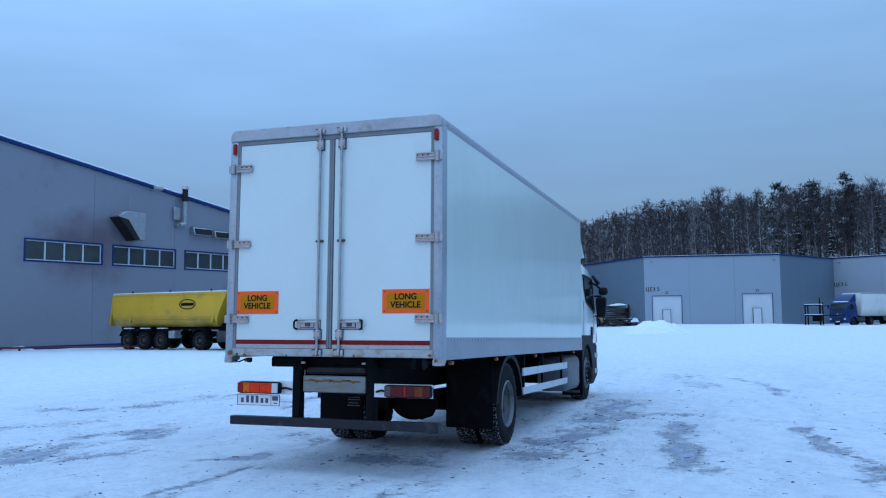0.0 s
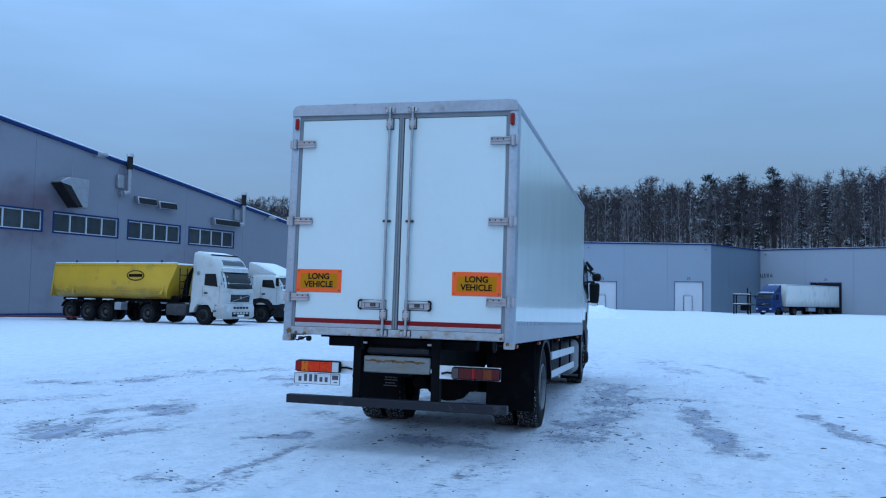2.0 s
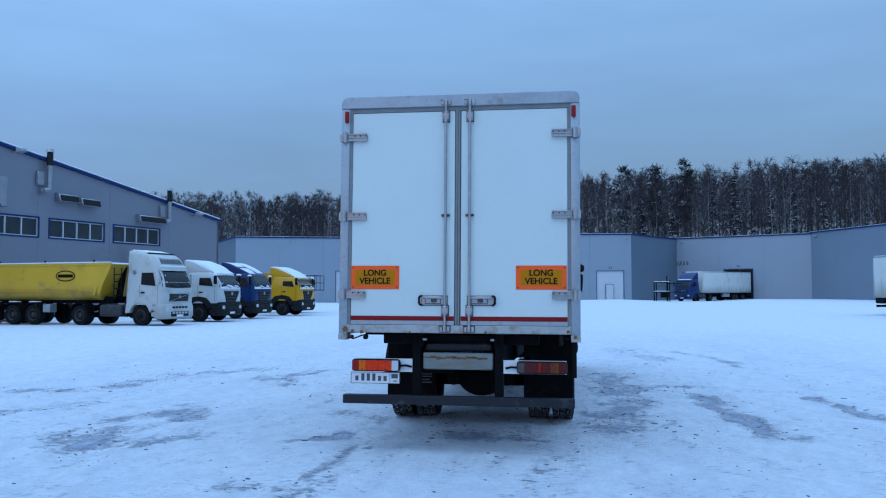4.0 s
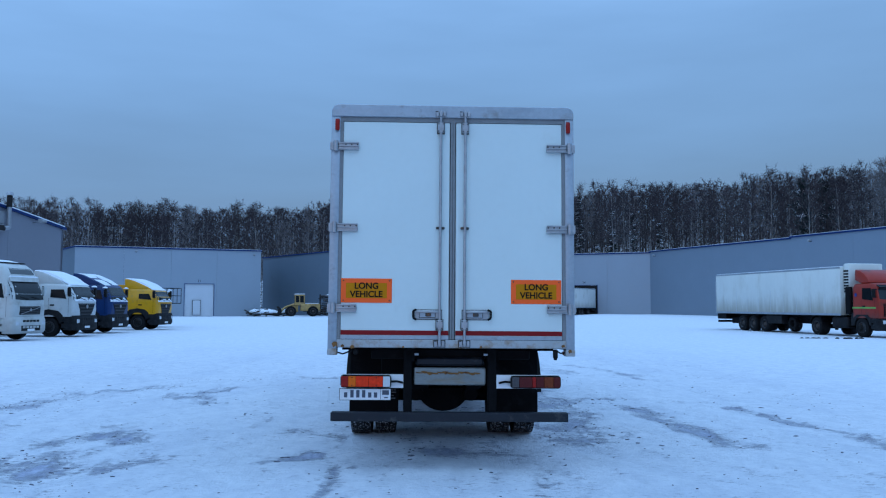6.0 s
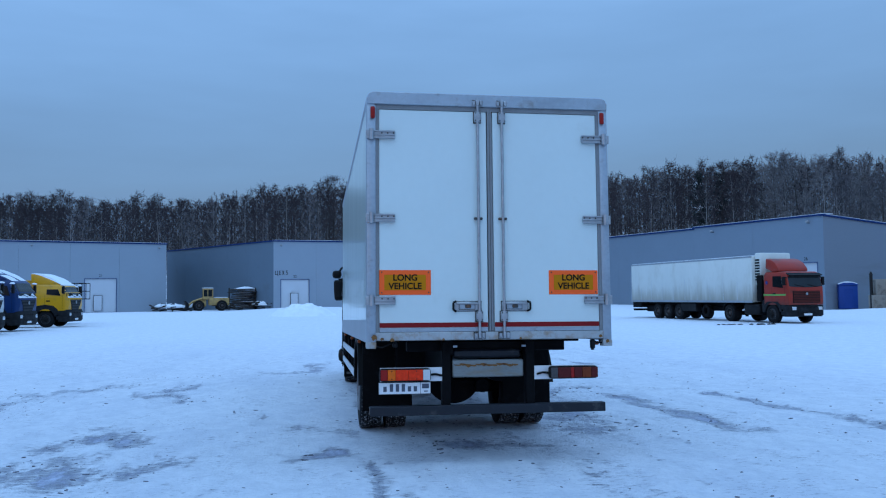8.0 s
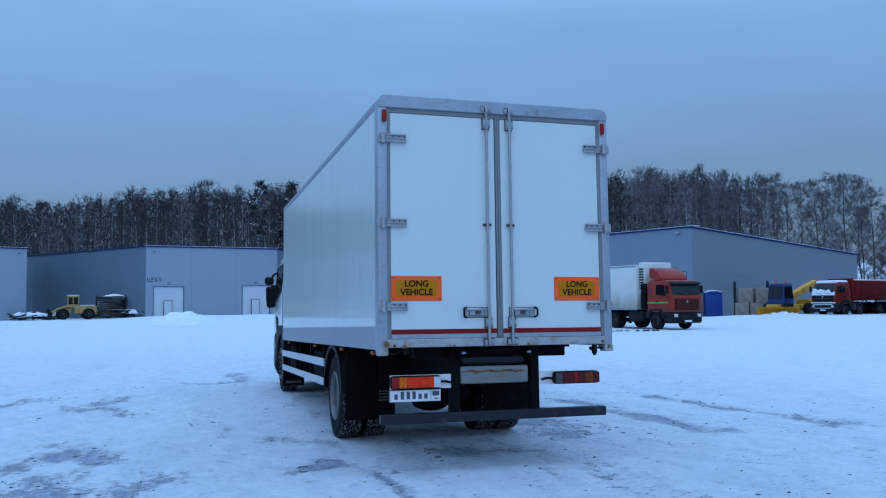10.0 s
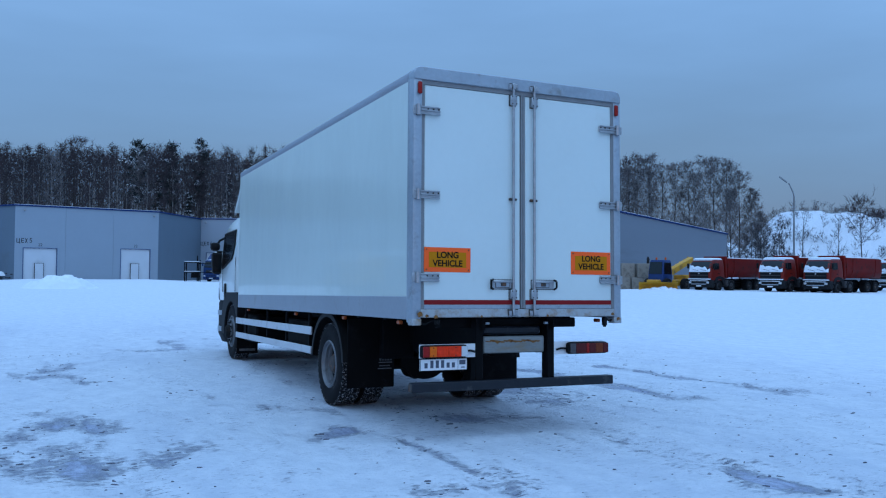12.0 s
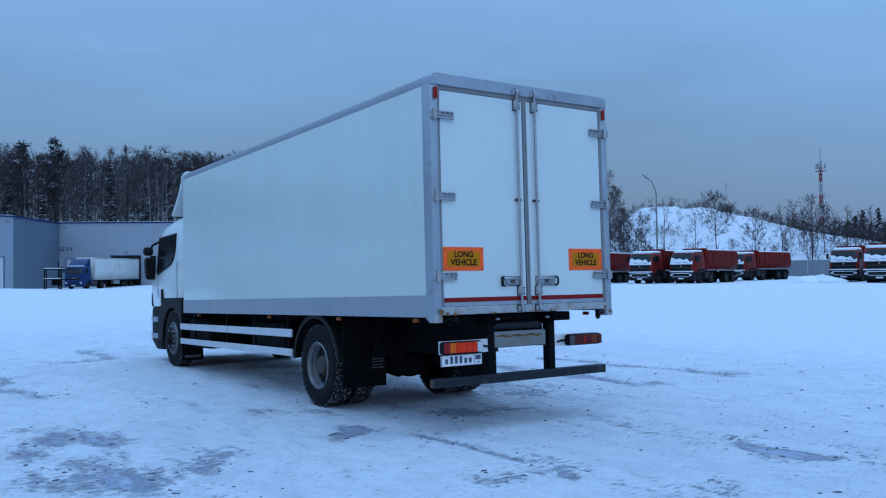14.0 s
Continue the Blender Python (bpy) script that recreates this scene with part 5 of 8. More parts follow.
# ---- the box lorry ----
def box_lorry():
    v = thing("box_lorry", "white box lorry parked on snow, rear doors shut", "lorry", pose(0, 0, -0.002, -1.524, 0.389, 0))

    def put(name, shape, mat, label="", under=None, smooth=True):
        return part(name, shape, mat, under or v, label, smooth)

    L, W, Z0, Z1 = 8.22, 1.265, 1.24, 3.76
    body = put("box_body", Shape().box(-W + 0.03, 0.08, Z0 + 0.03, W - 0.03, L - 0.02, Z1 - 0.04), FRAME_BLACK)
    for side in (-1, 1):
        a, b = sorted((side * (W - 0.028), side * W))
        put("side_panel", Shape().box(a, 0.12, 1.47, b, L, 3.68, 0.004), WHITE_PANEL, "glossy white side panel", body)
        a, b = sorted((side * (W - 0.028), side * (W + 0.008)))
        rail = put("side_rail", Shape().box(a, 0.14, Z0, b, L + 0.01, 1.475, 0.006), SIDE_RAIL, "grey lower side rail")
        a, b = sorted((side * (W + 0.006), side * (W + 0.012)))
        for k in range(72 if side > 0 else 0):
            y = 0.3 + k * 0.11
            put("rivet", Shape().box(a, y, 1.43, b, y + 0.05, 1.468), ALU, "", rail, False)
        a, b = sorted((side * (W - 0.09), side * (W + 0.008)))
        put("roof_rail", Shape().box(a, 0.1, 3.665, b, L + 0.01, 3.775, 0.03, 2), SIDE_RAIL, "grey roof edge rail", body)
        a, b = sorted((side * (W - 0.085), side * (W + 0.01)))
        post = put("corner_post", Shape().box(a, -0.012, 1.21, b, 0.15, 3.69, 0.012, 2), ALU, "worn aluminium corner post")
        put("post_foot", Shape().box(a - 0.002, -0.02, 1.185, b + 0.002, 0.1, 1.25, 0.006), ALU_RUSTY, "rust-stained post foot", post)
        a, b = sorted((side * 1.185, side * 1.148))
        put("door_seal", Shape().box(a, -0.002, 1.34, b, 0.05, 3.67, 0.004), GASKET, "", body)
    put("header", Shape().prism([(-W - 0.008, 3.67), (-W - 0.008, 3.74), (-W + 0.012, 3.782), (-W + 0.055, 3.802), (W - 0.055, 3.802), (W - 0.012, 3.782), (W + 0.008, 3.74), (W + 0.008, 3.67)], "y", -0.025, 0.16, 0.008), ALU, "aluminium rear header with rounded ends", body)
    put("header_seal", Shape().box(-1.19, -0.003, 3.625, 1.19, 0.05, 3.669), GASKET, "", body)
    put("sill", Shape().box(-1.185, -0.02, 1.262, 1.185, 0.12, 1.345, 0.008), ALU_RUSTY, "rust-stained rear sill", body)
    put("roof_panel", Shape().box(-W + 0.07, 0.15, Z1 - 0.03, W - 0.07, L, Z1, 0.01), WHITE_PANEL, "", body)
    put("front_wall", Shape().box(-W, L - 0.02, Z0, W, L + 0.02, Z1, 0.01), WHITE_PANEL, "", body)

    for side in (-1, 1):
        a, b = sorted((side * 1.147, side * 0.032))
        door = put("rear_door", Shape().box(a, 0.0, 1.35, b, 0.06, 3.622, 0.006), DOOR_WHITE, "white flush rear door")
        put("warning_stripe", Shape().box(a + 0.004, -0.004, 1.392, b - 0.004, 0.002, 1.44), STRIPE_RED, "dull red stripe", door, False)
        put("kick_strip", Shape().box(a + 0.004, -0.005, 1.349, b - 0.004, 0.002, 1.388), ALU, "", door, False)
        a, b = sorted((side * 0.025, side * 0.001))
        put("centre_seal", Shape().box(a, -0.008, 1.35, b, 0.05, 3.64, 0.004), GASKET, "", door)
        for z in (3.355, 2.5, 1.665):
            hinge = put("hinge", Shape().box(min(side * 0.985, side * 1.2), -0.022, z - 0.034, max(side * 0.985, side * 1.2), 0.0, z + 0.034, 0.005), STEEL, "galvanised strap hinge")
            for dz in (-0.034, 0.0, 0.034):
                put("hinge_rib", Shape().box(min(side * 0.985, side * 1.2), -0.034, z + dz - 0.007, max(side * 0.985, side * 1.2), -0.02, z + dz + 0.007, 0.003), STEEL, "", hinge)
            put("hinge_knuckle", Shape().rod((side * 1.225, -0.03, z - 0.055), (side * 1.225, -0.03, z + 0.055), 0.026, n=12), STEEL, "", hinge)
            put("hinge_leaf", Shape().box(min(side * 1.2, side * 1.285), -0.03, z - 0.045, max(side * 1.2, side * 1.285), -0.01, z + 0.045, 0.004), STEEL, "", hinge)
            for dx in (1.0, 1.06, 1.12):
                put("bolt", Shape().rod((side * dx, -0.022, z + 0.017), (side * dx, -0.03, z + 0.017), 0.008, n=6), GRIME_SHADE, "", hinge)
        x = side * 0.128
        bar = put("lock_bar", Shape().rod((x, -0.034, 1.3), (x, -0.034, 3.715), 0.0145, n=12), STEEL, "galvanised lock bar")
        for z, h in ((3.56, 0.055), (1.5, 0.05)):
            put("bar_bearing", Shape().box(x - 0.036, -0.05, z - h, x + 0.036, 0.0, z + h, 0.008), STEEL, "", bar)
            # dark plate behind the bearing: dirt and contact shade as colour
            put("bearing_dirt_shade", Shape().box(x - 0.041, -0.004, z - h - 0.006, x + 0.041, 0.001, z + h + 0.006), GRIME_SHADE, "", bar, False)
            for dx in (-0.024, 0.024):
                for dz in (-0.7 * h, 0.7 * h):
                    put("bearing_bolt", Shape().rod((x + dx, -0.05, z + dz), (x + dx, -0.056, z + dz), 0.007, n=6), GRIME_SHADE, "", bar)
            for dx in (-0.02, 0.02):
                put("bearing_bolt", Shape().rod((x + dx, -0.05, z), (x + dx, -0.058, z), 0.009, n=6), STEEL, "", bar)
        put("bar_guide", Shape().box(x - 0.045, -0.03, 2.49, x + 0.045, 0.0, 2.515, 0.006), HUB, "", bar)
        for z in (3.705, 1.305):
            put("cam_keeper", Shape().box(x - 0.055, -0.045, z - 0.022, x - 0.02, -0.0, z + 0.03, 0.006).box(x + 0.02, -0.045, z - 0.022, x + 0.055, -0.0, z + 0.03, 0.006).box(x - 0.055, -0.03, z - 0.03, x + 0.055, -0.018, z - 0.012), STEEL, "rusty cam keeper", bar)
            # dark outline of the keeper, dirt and painted contact shade
            put("keeper_dirt_shade", Shape().box(x - 0.062, -0.006, z - 0.036, x + 0.062, -0.001 if z > 2 else -0.022, z + 0.038).box(x - 0.058, -0.05, z + 0.024, x - 0.03, -0.044, z + 0.03), GRIME_SHADE, "", bar, False)
            put("cam", Shape().box(x - 0.016, -0.058, z - 0.03, x + 0.016, -0.012, z + 0.035, 0.006), STEEL, "", bar)
        a, b = sorted((side * 0.105, side * 0.385))
        handle = put("handle_plate", Shape().box(a, -0.02, 1.555, b, 0.0, 1.652, 0.01), STEEL, "pressed steel lock handle")
        # dark edges of handle and recess: dirt with shade painted in
        put("handle_shadow_gap", Shape().box(a - 0.004, -0.004, 1.55, b + 0.004, 0.001, 1.657), GRIME_SHADE, "", handle, False)
        put("recess_dirt_shade", Shape().box(a + 0.045, -0.023, 1.57, b - 0.065, -0.018, 1.637), GRIME_SHADE, "", handle, False)
        put("handle_recess", Shape().box(a + 0.05, -0.026, 1.575, b - 0.07, -0.019, 1.632, 0.01), ALU, "", handle)
        put("handle_lever", Shape().box(a + 0.02, -0.042, 1.622, b - 0.01, -0.026, 1.64, 0.004), STEEL, "", handle)
        put("handle_latch", Shape().box(a + 0.11, -0.038, 1.585, a + 0.17, -0.02, 1.622, 0.006), HUB, "", handle)
        g = side * 0.4
        put("grip", Shape().path([(g - side * 0.03, -0.03, 1.655), (g, -0.045, 1.64), (g, -0.045, 1.57), (g - side * 0.03, -0.03, 1.552)], 0.011), BLACK, "black rubber grip", handle)
        x0 = -1.147 if side < 0 else 0.612
        sign = put("warning_sign", Shape().box(x0, -0.005, 1.722, x0 + 0.525, 0.002, 1.972, 0.002), ORANGE, "orange and amber LONG VEHICLE plate")
        put("sign_field", Shape().box(x0 + 0.052, -0.0075, 1.769, x0 + 0.473, -0.004, 1.925), AMBER_SHEET, "amber field", sign, False)
        for word, z, h in (("LONG", 1.893, 0.062), ("VEHICLE", 1.808, 0.062)):
            for shape in pieces(moved(lettering(word, h, 0.0008, 0.04), Matrix.Translation((x0 + 0.2625, -0.0085, z)))):
                put("letter", shape, PRINT, "", sign, False)
        for dx in (0.025, 0.5):
            for z in (1.745, 1.95):
                put("screw", Shape().rod((x0 + dx, -0.005, z), (x0 + dx, -0.009, z), 0.007, n=8), HUB, "", sign)
        put("marker_lamp", Shape().box(side * 1.212 - 0.024, -0.04, 3.52, side * 1.212 + 0.024, -0.012, 3.645, 0.016, 2), LENS_RED, "red marker lamp")

    # frame, rear cross members and underrun bar
    for side in (-1, 1):
        put("chassis_rail", Shape().box(side * 0.4 - 0.04, 0.3, 0.86, side * 0.4 + 0.04, 9.8, 1.12), FRAME_BLACK)
        put("subframe_rail", Shape().box(side * 0.42 - 0.04, 0.12, 1.12, side * 0.42 + 0.04, 8.1, 1.25), FRAME_BLACK)
        put("underrun_upright", Shape().box(side * 0.44 - 0.045 - 0.01, 0.12, 0.5, side * 0.44 + 0.045 - 0.01, 0.24, 1.25, 0.008), FRAME_BLACK)
        put("frame_clamp", Shape().box(side * 0.36 - 0.022, 0.1, 1.182, side * 0.36 + 0.022, 0.13, 1.206, 0.004), ALU)
        put("lamp_bracket", Shape().box(min(side * 0.46, side * 1.13), 0.13, 0.845, max(side * 0.46, side * 1.13), 0.145, 0.985), PLATE_WHITE, "white lamp bracket plate")
        put("lamp_lead", Shape().path([(side * 0.5, 0.12, 0.9), (side * 0.56, 0.11, 0.915), (side * 0.63, 0.11, 0.91)], 0.012, 6), BLACK)
        lamp = put("tail_lamp", Shape().box(side * 0.88 - 0.262, 0.045, 0.85, side * 0.88 + 0.262, 0.13, 0.98, 0.028, 2), BLACK, "combination tail lamp" if side < 0 else "dusty combination tail lamp")
        inner = LENS_CLEAR if side < 0 else LENS_SMOKE
        bright = ((0.178, 0.25, inner), (0.032, 0.176, LENS_BRIGHT), (-0.1, 0.03, LENS_BRIGHT), (-0.178, -0.102, LENS_AMBER), (-0.25, -0.18, LENS_RED))
        dusty = ((0.178, 0.25, inner), (0.042, 0.176, LENS_DARK_RED), (0.004, 0.04, LENS_RED), (-0.082, 0.002, LENS_DARK_RED), (-0.178, -0.084, LENS_BROWN), (-0.25, -0.18, LENS_DARK_RED))
        for u0, u1, lens in bright if side < 0 else dusty:
            a, b = sorted((side * 0.88 - side * u0, side * 0.88 - side * u1))
            put("lens", Shape().box(a, 0.03, 0.862, b, 0.048, 0.968, 0.003), lens, "", lamp)
        for dx in (-0.14, 0.11):
            for z in (0.876, 0.954):
                put("lens_screw", Shape().rod((side * 0.88 + dx, 0.032, z), (side * 0.88 + dx, 0.026, z), 0.007, n=8), LENS_DARK_RED, "", lamp)
        put("mud_flap", Shape().box(side * 0.89 - 0.31, 2.16, 0.34, side * 0.89 + 0.31, 2.185, 1.2, 0.008), FLAP, "black rubber mud flap")
    bar = put("underrun_bar", Shape().box(-1.235, 0.06, 0.508, 1.215, 0.17, 0.602, 0.006), BUMPER_MAT, "dark painted underrun bar")
    put("end_cap", Shape().box(-1.238, 0.075, 0.515, -1.234, 0.155, 0.59), HUB, "", bar, False)
    put("rear_cross_plate", Shape().box(-0.385, 0.15, 0.875, 0.365, 0.19, 1.055, 0.012), RUSTY_PLATE, "pale rear cross plate with rust")
    for k in range(12):
        x, h = -0.33 + 0.055 * k, 0.006 + 0.008 * abs(math.sin(2.3 * k))
        z = 1.0 + 0.008 * math.sin(1.7 * k)
        put("rust_streak", Shape().prism([(x - 0.034, z), (x, z - h * (0.7 + 0.5 * (k % 3))), (x + 0.034, z - 0.006), (x + 0.03, z + h * 0.6), (x - 0.01, z + h), (x - 0.034, z + 0.01)], "y", 0.146, 0.151), RUST_MAT, "", None, False)
    for x, z, s in ((-1.2, 1.3, 0.03), (-1.12, 1.28, 0.02), (-1.02, 1.27, 0.024), (1.15, 1.29, 0.02), (0.3, 1.275, 0.016), (-0.5, 1.272, 0.014), (1.22, 1.24, 0.02)):
        put("rust_spot", Shape().prism([(x - s, z), (x - 0.4 * s, z - 1.3 * s), (x + 0.3 * s, z - 0.7 * s), (x + s, z - 0.9 * s), (x + 0.8 * s, z + 0.5 * s), (x - 0.2 * s, z + 0.8 * s)], "y", -0.0335, -0.03) if abs(x) > 1.18 else Shape().prism([(x - s, z), (x - 0.4 * s, z - 0.9 * s), (x + 0.3 * s, z - 0.5 * s), (x + s, z - 0.7 * s), (x + 0.8 * s, z + 0.5 * s), (x - 0.2 * s, z + 0.8 * s)], "y", -0.0235, -0.019), RUST_MAT, "", body, False)
    # Added block, no known part: it hides bright snow behind the chassis.
    put("chassis_gap_block", Shape().box(-0.8, 2.0, 0.7, -0.38, 2.12, 1.2, 0.01), FRAME_BLACK)
    put("cross_channel", Shape().box(-0.37, 0.2, 1.07, 0.35, 0.36, 1.16, 0.02), BUMPER_MAT, "grey cross channel")
    put("cross_beam", Shape().box(-0.84, 0.25, 1.14, 0.84, 0.4, 1.245, 0.01), FRAME_BLACK)
    for k in range(9):
        put("floor_bearer", Shape().box(-1.2, 0.9 + 0.85 * k, 1.215, 1.2, 0.98 + 0.85 * k, 1.26), FRAME_BLACK)
    plate = put("number_plate", Shape().box(-1.15, 0.07, 0.722, -0.62, 0.085, 0.842, 0.004), PLATE_WHITE, "white plate with dark blurred characters")
    for k, (x, h) in enumerate(((-1.085, 0.052), (-1.02, 0.076), (-0.96, 0.076), (-0.90, 0.076), (-0.838, 0.052), (-0.778, 0.052))):
        put("plate_mark", Shape().box(x - 0.017, 0.067, 0.75, x + 0.017, 0.0705, 0.75 + h), PLATE_INK, "", plate, False)
    put("plate_mark", Shape().box(-0.728, 0.067, 0.725, -0.724, 0.0705, 0.839).box(-0.71, 0.067, 0.778, -0.64, 0.0705, 0.825).box(-0.69, 0.067, 0.745, -0.65, 0.0705, 0.756), PLATE_INK, "", plate, False)
    put("plate_rim", Shape().box(-1.15, 0.066, 0.838, -0.62, 0.0705, 0.842).box(-1.15, 0.066, 0.722, -0.62, 0.0705, 0.726).box(-1.15, 0.066, 0.722, -1.146, 0.0705, 0.842).box(-0.624, 0.066, 0.722, -0.62, 0.0705, 0.842), BLACK, "", plate, False)
    for k in range(5):
        put("flap_print", Shape().box(-0.78 + 0.035 * k, 2.154, 0.67, -0.757 + 0.035 * k, 2.159, 0.7 + 0.05 * ((k * 7) % 3)), FLAP_PRINT, "", None, False)
    for z, a, b in ((0.64, -0.79, -0.61), (0.6, -0.78, -0.64), (0.565, -0.8, -0.62)):
        put("flap_print", Shape().box(a, 2.154, z, b, 2.159, z + 0.014), FLAP_PRINT, "", None, False)
    put("camera_pod", Shape().box(-1.01, 0.0, 1.19, -0.96, 0.06, 1.245, 0.012), BLACK).matrix_local = pose(0, 0, 0)
    put("hose", Shape().path([(-1.2, 0.05, 1.22), (-1.12, 0.03, 1.195), (-1.02, 0.04, 1.235)], 0.008, 6), BLACK)
    put("reversing_sounder", Shape().box(1.055, 0.0, 1.16, 1.1, 0.06, 1.255, 0.01).rod((1.077, 0.03, 1.17), (1.077, 0.03, 1.145), 0.018), BLACK)
    put("hose", Shape().path([(1.08, 0.03, 1.25), (1.13, 0.03, 1.215), (1.2, 0.03, 1.225)], 0.008, 6), BLACK)

    # axles, wheels and fenders
    put("rear_axle", Shape().rod((-0.9, 2.85, 0.6), (0.9, 2.85, 0.6), 0.11, n=14).lathe((0, 2.85, 0.6), [(0.06, -0.22), (0.2, -0.14), (0.25, 0.0), (0.2, 0.14), (0.06, 0.22)], 20), FRAME_BLACK)
    put("axle_guard", Shape().prism([(0.34 * math.cos(radians(t)), 0.68 + 0.3 * math.sin(radians(t))) for t in range(180, 361, 12)], "y", 2.5, 2.56), FRAME_BLACK)
    for x in (-0.35, 0.35):
        put("brake_chamber", Shape().rod((x, 2.3, 0.62), (x, 2.55, 0.62), 0.09, n=12), FRAME_BLACK)
    put("air_tank", Shape().rod((-0.3, 1.2, 0.88), (-0.3, 1.95, 0.88), 0.13, n=16).rod((0.32, 1.2, 0.88), (0.32, 1.95, 0.88), 0.13, n=16), FRAME_BLACK)
    put("leaf_spring", Shape().box(-0.52, 2.0, 0.74, -0.42, 3.7, 0.82, 0.02).box(0.42, 2.0, 0.74, 0.52, 3.7, 0.82, 0.02), FRAME_BLACK)
    for side in (-1, 1):
        lift = 0.0068 * side
        wheel(v, side * 1.07, 2.85, 0.595 + lift, 0.515, 0.28, side, True, True)
        wheel(v, side * 0.75, 2.85, 0.595 + lift, 0.515, 0.27, side, True, True)
        wheel(v, side * 1.05, 9.12, 0.762 + lift, 0.515, 0.29, side, False, True)
        outer = [(2.85 + 0.68 * math.cos(radians(t)), 0.6 + 0.66 * math.sin(radians(t))) for t in range(5, 176, 10)]
        inner = [(2.85 + 0.655 * math.cos(radians(t)), 0.6 + 0.635 * math.sin(radians(t))) for t in range(175, 4, -10)]
        put("rear_fender", Shape().prism(outer + inner, "x", side * 0.58, side * 1.245, 0.006), BLACK, "black plastic fender")
        put("fender_lip", Shape().prism(outer + [(2.85 + 0.62 * math.cos(radians(t)), 0.6 + 0.6 * math.sin(radians(t))) for t in range(175, 4, -10)], "x", side * 1.235, side * 1.25), BLACK)
        for y in (7.46, 4.34, 2.17, 0.4):
            put("side_marker", Shape().box(side * 1.24 - 0.02, y - 0.045, 1.185, side * 1.24 + 0.02, y + 0.045, 1.225, 0.008), LENS_DULL, "dull amber side marker")
        y1 = 8.5 if side < 0 else 6.83
        guard = put("side_guard", Shape().box(side * 1.235 - 0.014, 3.58, 0.935, side * 1.235 + 0.014, y1, 1.045, 0.006), GUARD_WHITE, "white side guard beam")
        put("lower_beam", Shape().box(side * 1.235 - 0.014, 3.58, 0.675, side * 1.235 + 0.014, y1, 0.775, 0.006), GUARD_WHITE, "", guard)
        for y in (7.77, 6.17, 4.97, 3.75) if side < 0 else (6.5, 4.97, 3.75):
            put("guard_stay", Shape().box(side * 1.205 - 0.016, y - 0.02, 0.68, side * 1.205 + 0.016, y + 0.02, 1.25), FRAME_BLACK, "", guard)
        put("front_flap", Shape().box(side * 1.03 - 0.2, 8.46, 0.36, side * 1.03 + 0.2, 8.48, 0.86, 0.006), FLAP, "black front mud flap")
        put("flap_bar", Shape().box(side * 1.03 - 0.15, 8.452, 0.41, side * 1.03 + 0.15, 8.457, 0.455), FLAP_PRINT, "faded white bar of print", None, False)
    put("fuel_tank", Shape().box(0.62, 7.12, 0.5, 1.2, 8.4, 1.14, 0.12, 3), RIM, "dull grey fuel tank")
    put("battery_box", Shape().box(-1.15, 7.2, 0.62, -0.6, 8.3, 1.12, 0.04), FRAME_BLACK)
    put("tool_box", Shape().box(-1.1, 4.1, 0.72, -0.55, 5.4, 1.12, 0.03), FRAME_BLACK)

    # cab
    rings = [(1.36, 8.52, 10.6, 1.2, 0.22), (1.7, 8.52, 10.68, 1.215, 0.26), (2.0, 8.5, 10.64, 1.215, 0.28), (2.35, 8.5, 10.5, 1.2, 0.3), (2.74, 8.5, 10.32, 1.165, 0.32), (2.9, 8.5, 10.16, 1.12, 0.34), (3.0, 8.52, 9.75, 1.07, 0.34), (3.08, 8.55, 9.3, 1.0, 0.3), (3.12, 8.6, 9.0, 0.9, 0.2)]
    cab = put("cab", cab_shell(rings), CAB_WHITE, "white cab")
    put("windscreen", front_patch(rings, 1.12, 1.04, lambda s: 2.06, lambda s: 2.76, 0.006), WINDSCREEN, "", cab)
    put("grille", front_patch(rings, 0.8, 0.8, lambda s: 1.38, lambda s: 1.9, 0.012), BLACK, "", cab)
    bumper = put("front_bumper", Shape().loft([round_ring(0.5, 9.8, 10.6, 1.14, 0.24), round_ring(0.68, 9.8, 10.74, 1.2, 0.27), round_ring(1.3, 9.8, 10.72, 1.2, 0.27), round_ring(1.37, 9.8, 10.66, 1.18, 0.26)]), DARK_GREY, "grey front bumper")
    for z in (0.72, 1.05):
        put("bumper_band", Shape().loft([round_ring(z, 9.84, 10.755, 1.214, 0.27), round_ring(z + 0.1, 9.84, 10.755, 1.214, 0.27)]), ALU, "", bumper)
    for side in (-1, 1):
        def flip(*pts):
            return pts if side > 0 else pts[::-1]
        x0 = side * 1.213
        def wx(z, lift=0.003):
            return side * (half_w(rings, z) + lift)
        ring = [(9.0, 2.28), (9.12, 2.18), (10.0, 2.0), (10.06, 2.06), (10.0, 2.72), (8.95, 2.74), (8.93, 2.42)]
        pane = Shape().loft([[(wx(z, -0.02), y, z) for y, z in ring], [(wx(z, 0.014), y, z) for y, z in ring]])
        put("door_window", pane, CAB_GLASS, "", cab)
        put("window_rim", Shape().path([(wx(z, 0.012), y, z) for y, z in ring + ring[:1]], 0.015, 6), BLACK, "", cab)
        put("air_outlet", Shape().box(min(x0, x0 + side * 0.02), 9.66, 1.42, max(x0, x0 + side * 0.02), 9.8, 1.7, 0.01), BLACK, "", cab)
        for y in (8.78, 10.02):
            put("door_gap", Shape().box(min(x0, x0 + side * 0.006), y, 1.53, max(x0, x0 + side * 0.006), y + 0.012, 2.2), BLACK, "", cab)
        outer = [(8.5, 0.95), (8.5, 1.52), (9.66, 1.52), (9.92, 1.3), (10.02, 1.08), (10.02, 0.7)]
        inner = [(9.12 + 0.6 * math.cos(radians(t)), 0.72 + 0.62 * math.sin(radians(t))) for t in range(-5, 181, 15)]
